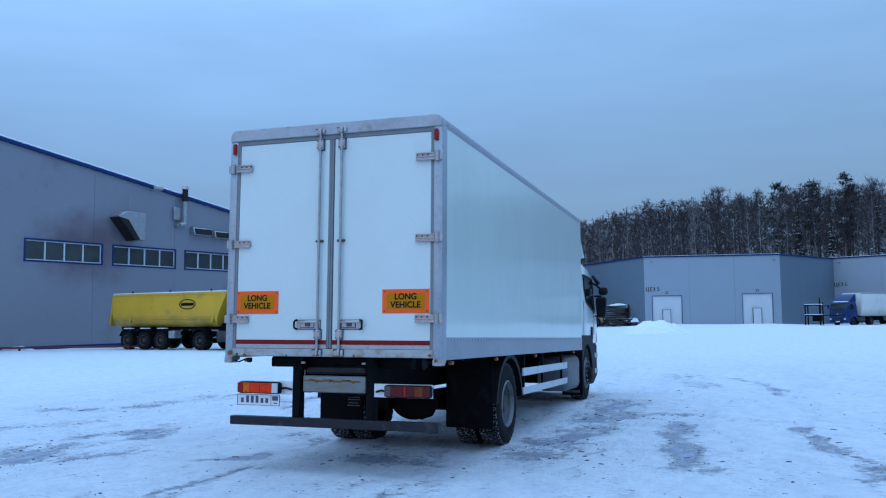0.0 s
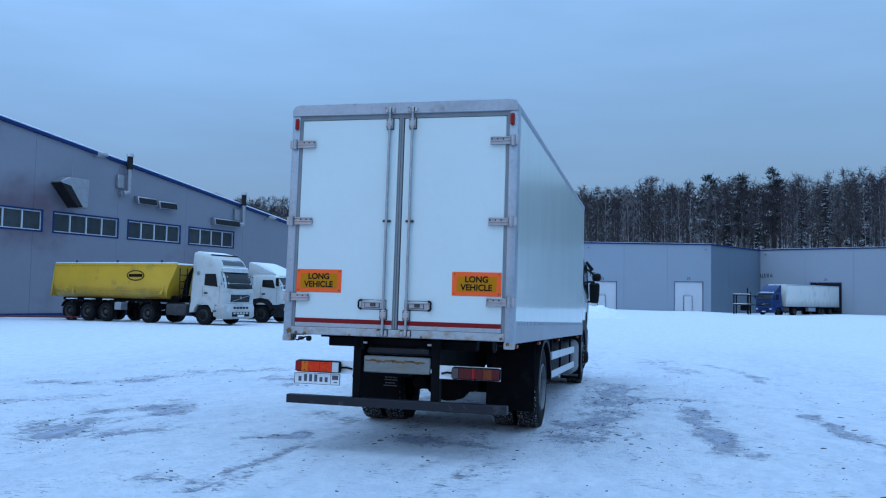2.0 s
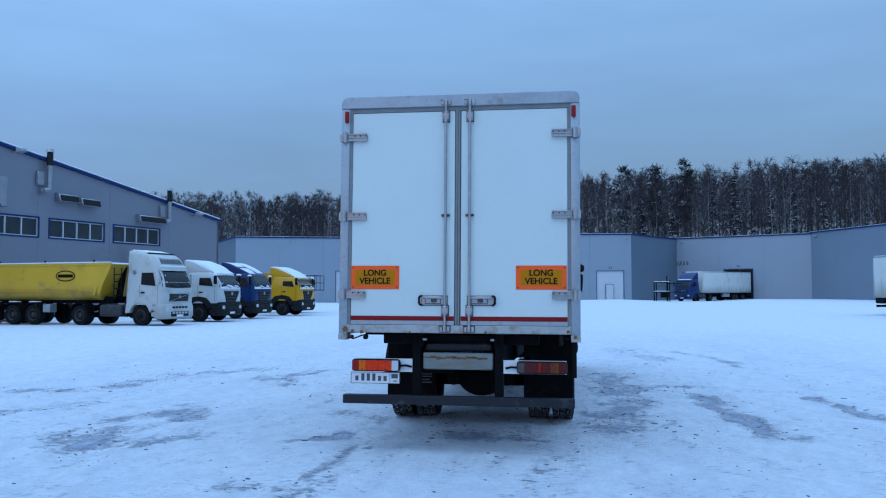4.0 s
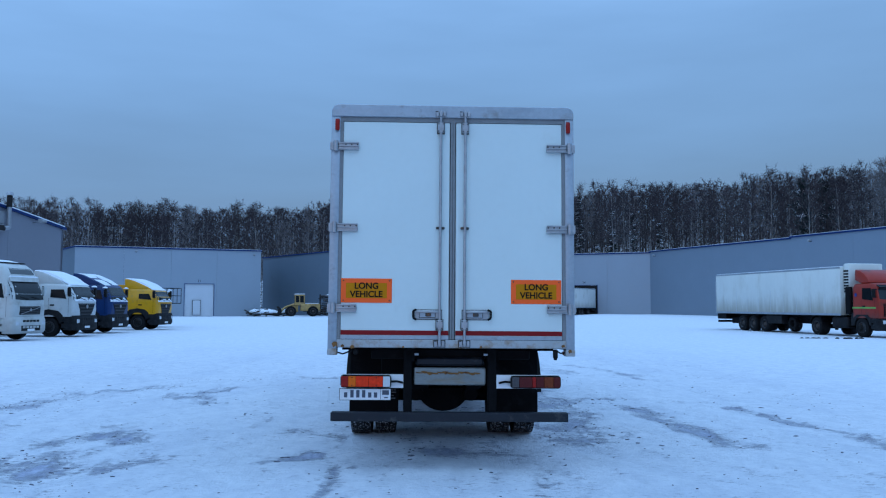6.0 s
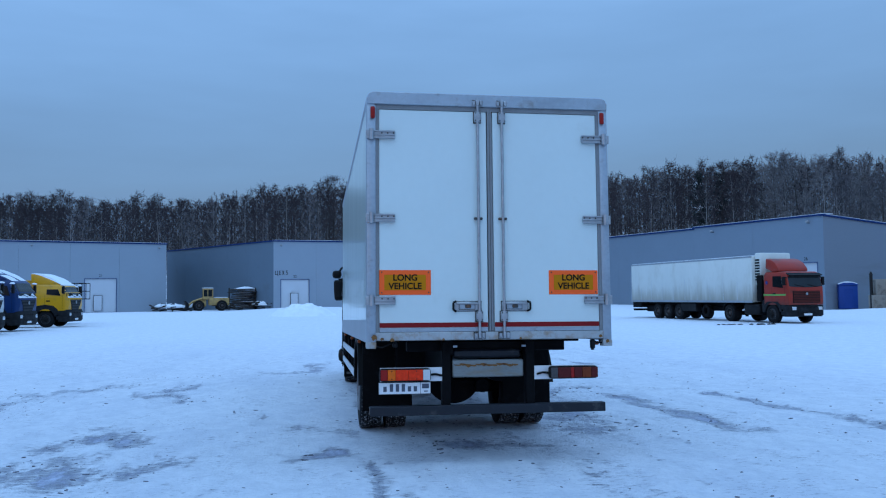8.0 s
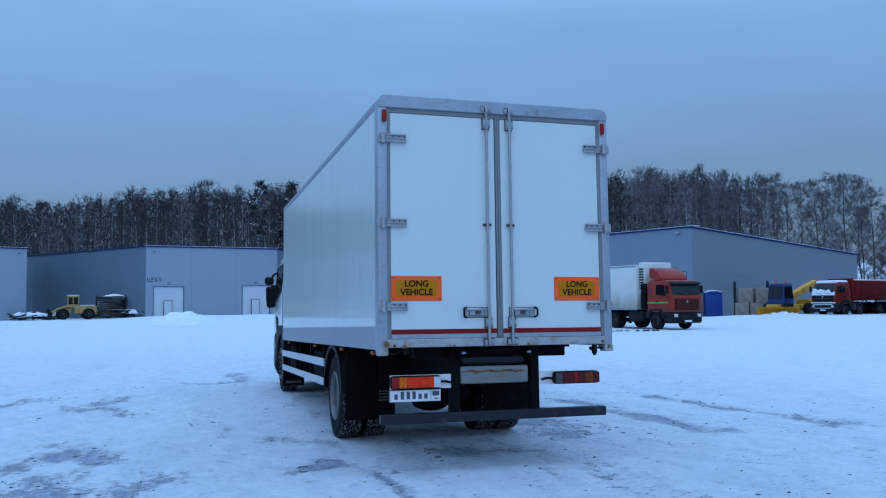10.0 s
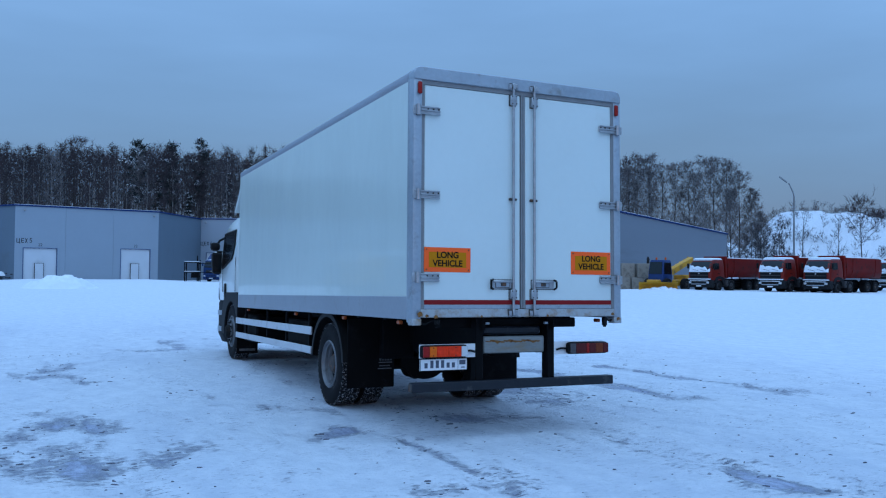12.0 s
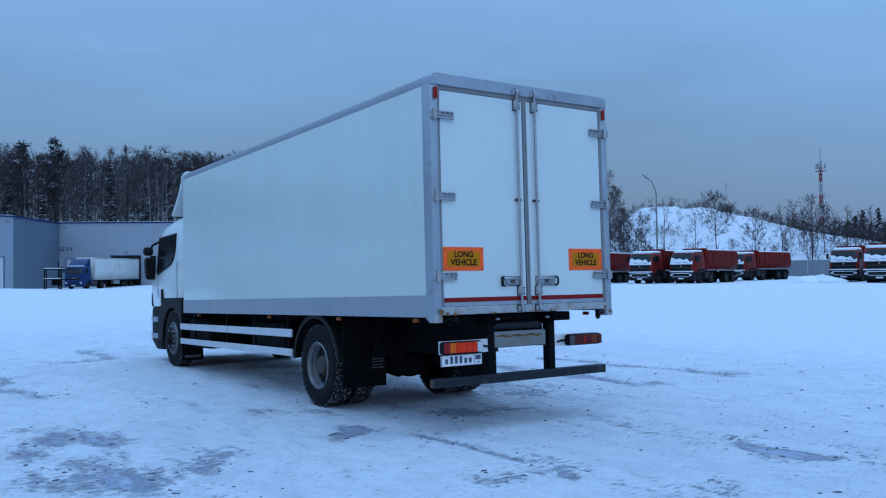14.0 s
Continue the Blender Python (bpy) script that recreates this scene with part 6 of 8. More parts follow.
        put("wheel_arch", Shape().prism(outer + inner, "x", side * 0.86, side * 1.228, 0.012), BLACK, "black wheel arch", cab)
        put("headlight", Shape().box(side * 0.98 - 0.18, 10.45, 1.08, side * 0.98 + 0.18, 10.7, 1.3, 0.05, 2), LENS_CLEAR, "", bumper)
        put("corner_lamp", Shape().box(side * 1.08 - 0.1, 10.5, 1.34, side * 1.08 + 0.1, 10.67, 1.66, 0.05, 2), BLACK, "", cab)
        x, y = side * (1.34 if side > 0 else 1.29), 10.3
        mirror = put("mirror", Shape().loft([[(x + u * w, y + v * d, z) for u, v in ((-1, -1), (-0.6, -1.25), (0.6, -1.25), (1, -1), (1, 0.6), (0.5, 1.2), (-0.5, 1.2), (-1, 0.6))] for z, w, d in ((1.9, 0.055, 0.03), (1.93, 0.09, 0.06), (2.1, 0.105, 0.075), (2.31, 0.11, 0.075), (2.345, 0.08, 0.05))]), BLACK, "black mirror housing")
        # dark glass in place of a mirror: the dark reflection is put into the colour
        put("mirror_face", Shape().box(x - 0.08, y - 0.105, 1.98, x + 0.08, y - 0.095, 2.29), CAB_GLASS, "", mirror)
        put("wide_mirror", Shape().box(x + side * 0.04 - 0.1, y - 0.07, 2.385, x + side * 0.04 + 0.1, y + 0.07, 2.56, 0.06, 2), BLACK, "", mirror)
        if side > 0:
            put("kerb_mirror", Shape().hull8([(side * 1.13, y - 0.04, 2.8), (side * 1.17, y - 0.04, 2.83), (side * 1.17, y + 0.08, 2.83), (side * 1.13, y + 0.08, 2.8), (side * 1.25, y - 0.04, 2.6), (side * 1.32, y - 0.04, 2.65), (side * 1.32, y + 0.08, 2.65), (side * 1.25, y + 0.08, 2.6)], 0.015), BLACK, "", mirror)
        put("mirror_arm", Shape().path([(side * 1.1, 10.2, 2.68), (side * 1.24, y, 2.6), (x, y, 2.5)], 0.024), BLACK, "", mirror)
        put("mirror_arm", Shape().rod((side * 1.12, 10.2, 1.92), (x, y, 1.94), 0.022), BLACK, "", mirror)
        put("mirror_arm", Shape().rod((side * 1.1, 10.2, 2.365), (x, y, 2.365), 0.02), BLACK, "", mirror)
        put("side_fairing", Shape().hull8([(side * 1.0, 8.5, 3.02), (side * 1.1, 8.5, 3.02), (side * 1.1, 8.62, 3.04), (side * 1.0, 8.66, 3.04), (side * 1.04, 8.46, 3.84), (side * 1.16, 8.46, 3.84), (side * 1.16, 8.72, 3.83), (side * 1.04, 8.74, 3.83)], 0.02), CAB_WHITE, "", cab)
    put("roof_deflector", Shape().prism([(9.35, 3.1), (9.34, 3.16), (9.18, 3.3), (8.97, 3.47), (8.8, 3.68), (8.7, 3.83), (8.62, 3.87), (8.46, 3.88), (8.46, 3.83), (8.63, 3.79), (8.74, 3.62), (8.91, 3.41), (9.12, 3.24)], "x", -1.14, 1.14, 0.015), CAB_WHITE, "white curved roof deflector", cab)
    for x in (-0.7, 0.7):
        put("deflector_strut", Shape().rod((x, 9.0, 3.05), (x, 8.98, 3.42), 0.025, n=6), BLACK, "", cab)
    put("engine_block", Shape().box(-0.5, 8.6, 0.7, 0.5, 10.2, 1.36, 0.05), FRAME_BLACK)
    put("front_axle", Shape().rod((-0.95, 9.12, 0.74), (0.95, 9.12, 0.74), 0.07, n=10), FRAME_BLACK)
    return v


box_lorry()


# ---- parked vehicles ----
def facing(x, y, dx, dy, z=0.0):
    """The pose of a vehicle whose front axle stands at x, y and which looks along dx, dy."""
    return pose(x, y, z, 0, 0, math.degrees(math.atan2(-dx, dy)))


def tipper_rig():
    v = tractor("tipper_rig", "white cab-over lorry with a yellow tipping semitrailer", facing(-19.55, 31.6, 0.983, -0.18), CAB_DIRTY, "volvo", False, z_roof=2.98, axles=(0.0, -3.7), high=True)
    part("side_badge", Shape().box(1.225, -0.45, 2.56, 1.235, -0.3, 2.74, 0.002), GASKET, v)
    body = part("tipper_body", Shape().loft([
        [(-w, y0, z - 0.18), (w, y0, z - 0.18), (w, y1, z - 0.18), (-w, y1, z - 0.18)] for w, y0, y1, z in ((1.22, -1.75, -10.5, 3.25), (1.22, -2.05, -10.6, 2.65), (1.19, -2.3, -10.66, 2.25), (1.1, -2.5, -10.72, 1.9), (0.93, -2.66, -10.8, 1.62), (0.62, -2.78, -10.86, 1.45))]), TIPPER_YELLOW, v, "yellow half-round tipping body")
    part("body_rim", Shape().box(-1.26, -10.55, 3.02, -1.16, -1.75, 3.14, 0.02).box(1.16, -10.55, 3.02, 1.26, -1.75, 3.14, 0.02), TIPPER_YELLOW, body)
    part("snow_line", Shape().box(1.14, -10.5, 3.14, 1.28, -1.8, 3.2, 0.02).box(-1.28, -10.5, 3.14, -1.14, -1.8, 3.2, 0.02), SNOW, body, "snow along the body rim")
    part("tarp", Shape().box(-1.16, -10.4, 3.02, 1.16, -1.8, 3.16, 0.06), SNOW, body)
    part("tailgate", Shape().hull8([(-1.2, -10.9, 1.34), (1.2, -10.9, 1.34), (1.2, -10.82, 1.34), (-1.2, -10.82, 1.34), (-1.24, -10.6, 3.02), (1.24, -10.6, 3.02), (1.24, -10.5, 3.02), (-1.24, -10.5, 3.02)]), TIPPER_YELLOW, body)
    part("body_rib", Shape().hull8([(0.95, -9.95, 1.58), (1.12, -9.95, 1.58), (1.12, -9.7, 1.58), (0.95, -9.7, 1.58), (1.16, -9.55, 3.02), (1.27, -9.55, 3.02), (1.27, -9.3, 3.02), (1.16, -9.3, 3.02)], 0.02), TIPPER_YELLOW, body)
    ring = Shape()
    pts = oval(0.62, 0.28)
    inner = oval(0.56, 0.23)
    for k in range(len(pts)):
        a, b, c, d = pts[k - 1], pts[k], inner[k], inner[k - 1]
        ring.hull8([(1.222, p[0] - 4.6, p[1] + 2.5) for p in (a, b, c, d)] + [(1.234, p[0] - 4.6, p[1] + 2.5) for p in (a, b, c, d)])
    part("oval_mark", ring, PRINT, body, "black oval mark")
    part("mark_bar", Shape().box(1.222, -5.08, 2.42, 1.234, -4.12, 2.58), PRINT, body)
    frame_ = part("trailer_frame", Shape().box(-0.55, -10.6, 1.1, -0.4, -2.2, 1.45).box(0.4, -10.6, 1.1, 0.55, -2.2, 1.45).box(-1.1, -8.9, 0.95, 1.1, -8.8, 1.1), FRAME_BLACK, v)
    part("second_rib", Shape().hull8([(0.95, -9.35, 1.5), (1.14, -9.35, 1.5), (1.14, -9.2, 1.5), (0.95, -9.2, 1.5), (1.16, -8.95, 3.02), (1.26, -8.95, 3.02), (1.26, -8.8, 3.02), (1.16, -8.8, 3.02)], 0.02), TIPPER_YELLOW, body)
    part("front_rib", Shape().hull8([(0.95, -3.0, 1.5), (1.14, -3.0, 1.5), (1.14, -2.85, 1.5), (0.95, -2.85, 1.5), (1.16, -2.2, 3.02), (1.25, -2.2, 3.02), (1.25, -2.05, 3.02), (1.16, -2.05, 3.02)], 0.02), TIPPER_YELLOW, body)
    part("lower_bead", Shape().hull8([(1.06, -10.4, 1.66), (1.15, -10.4, 1.7), (1.15, -2.75, 1.7), (1.06, -2.75, 1.66), (1.08, -10.4, 1.74), (1.17, -10.4, 1.76), (1.17, -2.72, 1.76), (1.08, -2.72, 1.74)]), TIPPER_YELLOW, body)
    for k in range(4):
        part("ladder_rung", Shape().rod((0.5, -1.72, 1.5 + 0.35 * k), (1.05, -1.72, 1.5 + 0.35 * k), 0.025, n=6), DARK_GREY, body)
    for x in (0.5, 1.05):
        part("ladder_rail", Shape().rod((x, -1.72, 1.35), (x, -1.72, 2.9), 0.03, n=6), DARK_GREY, body)
    for y in (-2.8, -5.9, -8.9):
        part("tarp_peg", Shape().box(1.2, y - 0.03, 3.14, 1.27, y + 0.03, 3.3), DARK_GREY, body)
    part("hoist", Shape().rod((0, -2.3, 1.2), (0, -1.95, 3.0), 0.16, n=10), FRAME_BLACK, frame_)
    part("light_bracket", Shape().box(0.7, -6.05, 0.65, 1.2, -5.6, 1.05, 0.02), ALU, frame_)
    for y in (-9.4, -8.05, -6.7):
        for side in (-1, 1):
            wheel(v, side * 1.02, y, 0.52, 0.52, 0.38, side, True)
            pts = [(y + 0.62 * math.cos(radians(t)), 0.55 + 0.62 * math.sin(radians(t))) for t in range(20, 161, 20)]
            ins = [(y + 0.58 * math.cos(radians(t)), 0.55 + 0.58 * math.sin(radians(t))) for t in range(160, 19, -20)]
            part("mudguard", Shape().prism(pts + ins, "x", side * 0.8, side * 1.24), FRAME_BLACK, v)
            part("guard_snow", Shape().prism([(y - 0.25, 1.17), (y + 0.25, 1.17), (y + 0.2, 1.22), (y - 0.2, 1.22)], "x", side * 0.85, side * 1.22), SNOW, v)


def tractors():
    row = "lorries parked along the hall"
    tractor("tractor_unit", "white cab-over tractor unit with snow-covered roof spoiler", facing(-19.05, 36.9, 0.995, -0.1), LORRY_WHITE, "merc", True, row, z_roof=2.8)
    tractor("tractor_unit", "deep blue cab-over tractor unit with patchy snow on its spoiler", facing(-19.05, 42.0, 0.995, -0.1), CAB_BLUE, "merc", True, row, z_roof=2.86)
    tractor("tractor_unit", "yellow cab-over tractor unit with snow on its spoiler", facing(-18.25, 48.4, 0.995, -0.1), CAB_YELLOW, "merc", True, row, z_roof=2.72)
    v = tractor("platform_lorry", "yellow cab lorry with a folded work platform behind", facing(-20.1, 54.6, 0.995, -0.1), CAB_YELLOW, "merc", True, row, spoiler=False, z_roof=2.85, axles=(0.0, -3.9))
    part("boom", Shape().box(-0.35, -6.6, 2.2, 0.35, -1.1, 2.75, 0.05).box(-0.25, -6.0, 2.75, 0.25, -0.6, 3.1, 0.04), MACHINE_YELLOW, v, "folded yellow boom")
    part("jib", Shape().rod((0.2, -5.6, 2.9), (0.2, -4.9, 3.6), 0.09), MACHINE_YELLOW, v)
    cage = part("work_platform", Shape().box(-0.8, 1.48, 1.72, 0.8, 2.3, 1.78), FRAME_BLACK, v, "railed work platform")
    for x in (-0.78, 0.0, 0.78):
        for y in (1.5, 2.28):
            part("post", Shape().rod((x, y, 1.75), (x, y, 2.85), 0.022, n=6), FRAME_BLACK, cage)
    for z in (2.3, 2.85):
        part("rail", Shape().path([(-0.78, 1.5, z), (0.78, 1.5, z), (0.78, 2.28, z), (-0.78, 2.28, z), (-0.78, 1.5, z)], 0.022, 6), FRAME_BLACK, cage)
    part("deck", Shape().box(-1.2, -6.8, 1.1, 1.2, -1.2, 1.3, 0.03), FRAME_BLACK, v)


def trailer_body(v, front, rear, top, skin, ribs, box_mat=ALU, floor=1.15):
    body = part("trailer_body", Shape().box(-1.25, rear, floor, 1.25, front, top, 0.03, 2), skin, v, "long pale trailer body")
    n = ribs
    for k in range(n):
        y = rear + (front - rear) * (k + 1) / (n + 1)
        for side in (-1, 1):
            part("side_seam", Shape().box(side * 1.252 - 0.004, y - 0.012, floor + 0.1, side * 1.252 + 0.004, y + 0.012, floor + 0.95 + 0.25 * ((k * 5) % 3)), SEAM, body)
    for side in (-1, 1):
        part("bottom_rail", Shape().box(side * 1.25 - 0.015, rear, floor - 0.02, side * 1.25 + 0.015, front, floor + 0.1), ALU, body)
        part("top_rail", Shape().box(side * 1.24 - 0.02, rear, top - 0.08, side * 1.24 + 0.02, front, top + 0.015), ALU, body)
    part("trailer_frame", Shape().box(-0.55, rear + 0.3, 0.85, -0.4, front - 0.6, floor).box(0.4, rear + 0.3, 0.85, 0.55, front - 0.6, floor), FRAME_BLACK, v)
    part("roof_snow", Shape().box(-1.2, rear + 0.05, top + 0.002, 1.2, front - 0.05, top + 0.05, 0.02), SNOW, body)
    for side in (-1, 1):
        part("side_box", Shape().box(min(side * 0.75, side * 1.2), (front + rear) / 2 - 0.6, 0.55, max(side * 0.75, side * 1.2), (front + rear) / 2 + 1.1, 1.05, 0.03), box_mat, v, "pallet box under the floor")
    part("running_gear", Shape().box(-0.75, rear + 1.2, 0.45, 0.75, (front + rear) / 2 - 0.7, 0.9, 0.05).box(-0.6, (front + rear) / 2 + 1.3, 0.6, 0.6, front - 3.4, 0.88, 0.05), FRAME_BLACK, v)
    part("tail_frame", Shape().box(-1.2, rear + 0.06, 0.74, 1.2, rear + 1.25, floor - 0.04, 0.03), FRAME_BLACK, v, "dark tail frame with lamps")
    part("landing_leg", Shape().box(-0.75, front - 3.2, 0.25, -0.62, front - 3.05, 1.1).box(0.62, front - 3.2, 0.25, 0.75, front - 3.05, 1.1), FRAME_BLACK, v)
    part("rear_guard", Shape().box(-1.15, rear + 0.05, 0.5, 1.15, rear + 0.15, 0.65), FRAME_BLACK, v)
    return body


def reefer_rig():
    v = tractor("refrigerated_lorry", "faded red lorry with a grimy white refrigerated trailer", facing(24.48, 35.85, 0.15, -0.989), OLD_RED, "old", False, axles=(0.0, -3.85), tank=DARK_GREY)
    for side in (-1, 1):
        part("stripe", Shape().box(side * 1.154 - 0.004, -0.74, 1.52, side * 1.154 + 0.004, 1.1, 1.61), STRIPE_GREEN, v, "yellow-green stripe")
        part("badge", Shape().rod((side * 1.15, -0.45, 2.25), (side * 1.162, -0.45, 2.25), 0.1, n=14), WC_BLUE, v)
    part("roof_deflector", Shape().prism([(0.42, 2.88), (0.3, 3.12), (0.05, 3.38), (-0.3, 3.56), (-0.7, 3.64), (-0.75, 3.05), (-0.2, 2.84)], "x", -1.0, 1.0, 0.09, 2), OLD_RED, v, "faded red roof deflector")
    part("visor", Shape().slab((1.1, 1.34, 2.62), (-1.1, 1.34, 2.62), (-1.08, 1.08, 2.74), (1.08, 1.08, 2.74), 0.04), DARK_GREY, v)
    part("air_filter", Shape().box(1.0, -1.3, 1.2, 1.2, -0.85, 2.7, 0.05), FRAME_BLACK, v)
    body = trailer_body(v, -1.6, -15.3, 3.8, REEFER_WHITE, 9, box_mat=DARK_GREY)
    part("rear_frame", Shape().box(-1.27, -15.36, 1.1, 1.27, -15.25, 3.3, 0.02), ALU, body, "dull metal rear frame")
    unit = part("cooling_unit", Shape().box(-1.05, -1.59, 2.1, 1.05, -1.1, 3.98, 0.08, 2), REEFER_WHITE, v, "white cooling unit with louvres")
    for k in range(8):
        part("louvre", Shape().box(1.045, -1.54, 2.4 + 0.16 * k, 1.062, -1.15, 2.5 + 0.16 * k), SOOT, unit)
    for y in (-11.95, -10.65, -9.3):
        for side in (-1, 1):
            wheel(v, side * 1.0, y, 0.51, 0.51, 0.4, side, True)
    for side in (-1, 1):
        part("spare_wheel", Shape().turned((side * 0.85, -6.6, 0.6), tyre_profile(0.4, 0.28), 16, True), RUBBER, v)


def docked_rig():
    v = tractor("docked_lorry", "bright blue lorry with a pale curtain trailer docked at a gate", facing(16.5, 107.0, -0.62, -0.785, 0.08), CAB_BLUE, "volvo", False, z_roof=2.95, axles=(0.0, -3.7))
    part("roof_deflector", Shape().prism([(0.7, 2.92), (0.25, 3.25), (-0.4, 3.75), (-0.8, 3.85), (-0.8, 2.9)], "x", -1.1, 1.1, 0.05), CAB_BLUE, v, "blue roof deflector")
    trailer_body(v, -1.6, -14.9, 3.95, CURTAIN, 3)
    for y in (-12.6, -10.7, -10.0):
        for side in (-1, 1):
            wheel(v, side * 1.0, y, 0.51, 0.51, 0.4, side, True)
    r = thing("steel_rack", "snow-topped steel stillage of dark posts and beams", "rack", facing(12.95, 103.4, -0.3, -0.95, land(12.95, 103.4)))
    for x, y, h in ((-0.85, 0, 2.75), (0.85, 0, 2.5), (-0.5, 0, 3.3), (-0.85, 1.3, 2.5), (0.85, 1.3, 2.5)):
        part("post", Shape().box(x - 0.06, y - 0.06, 0, x + 0.06, y + 0.06, h), FRAME_BLACK, r)
    for y in (0.0, 1.3):
        for z in (1.15, 2.36):
            part("beam", Shape().box(-0.9, y - 0.05, z, 0.9, y + 0.05, z + 0.12), FRAME_BLACK, r)
            part("snow_line", Shape().box(-0.9, y - 0.09, z + 0.124, 0.9, y + 0.09, z + 0.2, 0.03), SNOW, r, "snow on the beam")
    part("top_snow", Shape().box(-0.8, 0.1, 2.42, 0.7, 1.2, 2.56, 0.05), SNOW, r)
    for z in (1.2, 2.3):
        part("side_rail", Shape().rod((-0.9, 1.3, z), (-2.7, 1.3, z), 0.05, n=6), FRAME_BLACK, r)
    part("top_sheet", Shape().box(-0.8, 0.06, 2.36, 0.7, 1.24, 2.41), FRAME_BLACK, r)
    part("shelf", Shape().box(-0.8, 0.1, 0.5, 0.1, 1.2, 1.14, 0.05), FRAME_BLACK, r)
    part("foot", Shape().box(-0.9, -0.2, 0.0, 0.9, 1.5, 0.05), SNOW, r)


def red_tipper():
    v = tractor("tipper_lorry", "orange-red four-axle tipper lorry with snow on cab and windscreen", Matrix(), CAB_RED, "volvo", False, "red tipper lorries", (0.0, -1.95, -4.9, -6.25), z_roof=2.95, dark_front=True)
    part("cab_snow", Shape().loft([round_ring(2.84, -0.85, 0.98, 1.06, 0.3), round_ring(2.98, -0.83, 0.98, 1.05, 0.3), round_ring(3.07, -0.75, 0.8, 0.95, 0.3)]), SNOW, v, "snow on the cab roof")
    rings = [(1.04, -0.92, 1.32, 1.24, 0.18), (1.4, -0.92, 1.38, 1.24, 0.24), (1.8, -0.92, 1.38, 1.24, 0.28), (2.15, -0.92, 1.32, 1.23, 0.32), (2.45, -0.92, 1.2, 1.2, 0.34), (2.75, -0.9, 1.05, 1.16, 0.34)]
    part("windscreen_snow", front_patch(rings, 1.12, 1.1, lambda s: 1.78, lambda s: 2.24 + 0.16 * s + 0.26 * noise.noise((s * 3.1, 3, 0)), 0.02, 0.05, 30), SNOW, v, "snow over half of the windscreen")
    part("bumper_snow", Shape().box(-1.18, 1.28, 1.08, 1.18, 1.46, 1.17, 0.03), SNOW, v, "snow along the bumper top")
    part("bumper_step", Shape().box(-0.8, 1.43, 0.62, 0.8, 1.49, 0.7, 0.01), ALU, v, "silver bumper step")
    part("bumper_snow", Shape().box(-0.95, 1.4, 0.94, 0.95, 1.5, 0.99, 0.02), SNOW, v)
    body = part("tipper_body", Shape().loft([
        [(-1.24, -1.15, 3.1), (1.24, -1.15, 3.1), (1.24, -7.2, 3.0), (-1.24, -7.2, 3.0)],
        [(-1.24, -1.35, 2.0), (1.24, -1.35, 2.0), (1.24, -7.35, 1.9), (-1.24, -7.35, 1.9)],
        [(-1.0, -1.5, 1.3), (1.0, -1.5, 1.3), (1.0, -7.5, 1.3), (-1.0, -7.5, 1.3)]], 0.06), BODY_RED, v, "red steel tipping body")
    part("body_snow", Shape().box(-1.2, -7.15, 3.02, 1.2, -1.2, 3.14, 0.05), SNOW, body)
    part("headboard", Shape().box(-1.2, -1.3, 1.2, 1.2, -1.0, 3.25, 0.05), BODY_RED, body)
    for y in (-2.4, -6.2):
        for side in (-1, 1):
            part("rib", Shape().hull8([(side * 1.05, y - 0.08, 1.4), (side * 1.26, y - 0.08, 1.9), (side * 1.26, y + 0.08, 1.9), (side * 1.05, y + 0.08, 1.4), (side * 1.2, y - 0.08, 3.0), (side * 1.28, y - 0.08, 3.0), (side * 1.28, y + 0.08, 3.0), (side * 1.2, y + 0.08, 3.0)]), BODY_RED, body)
    return v


def red_tippers():
    first = red_tipper()
    first.matrix_world = facing(51.6, 53.2, -0.967, -0.22, 0.2)
    for x, y, dx, dy in ((54.6, 47.6, -0.967, -0.22), (56.55, 44.4, -0.98, -0.18), (72.0, 49.95, -1.0, -0.03), (66.7, 35.05, -0.955, -0.28), (61.2, 28.9, -0.95, -0.3)):
        copy_thing(first, facing(x, y, dx, dy, 0.25))


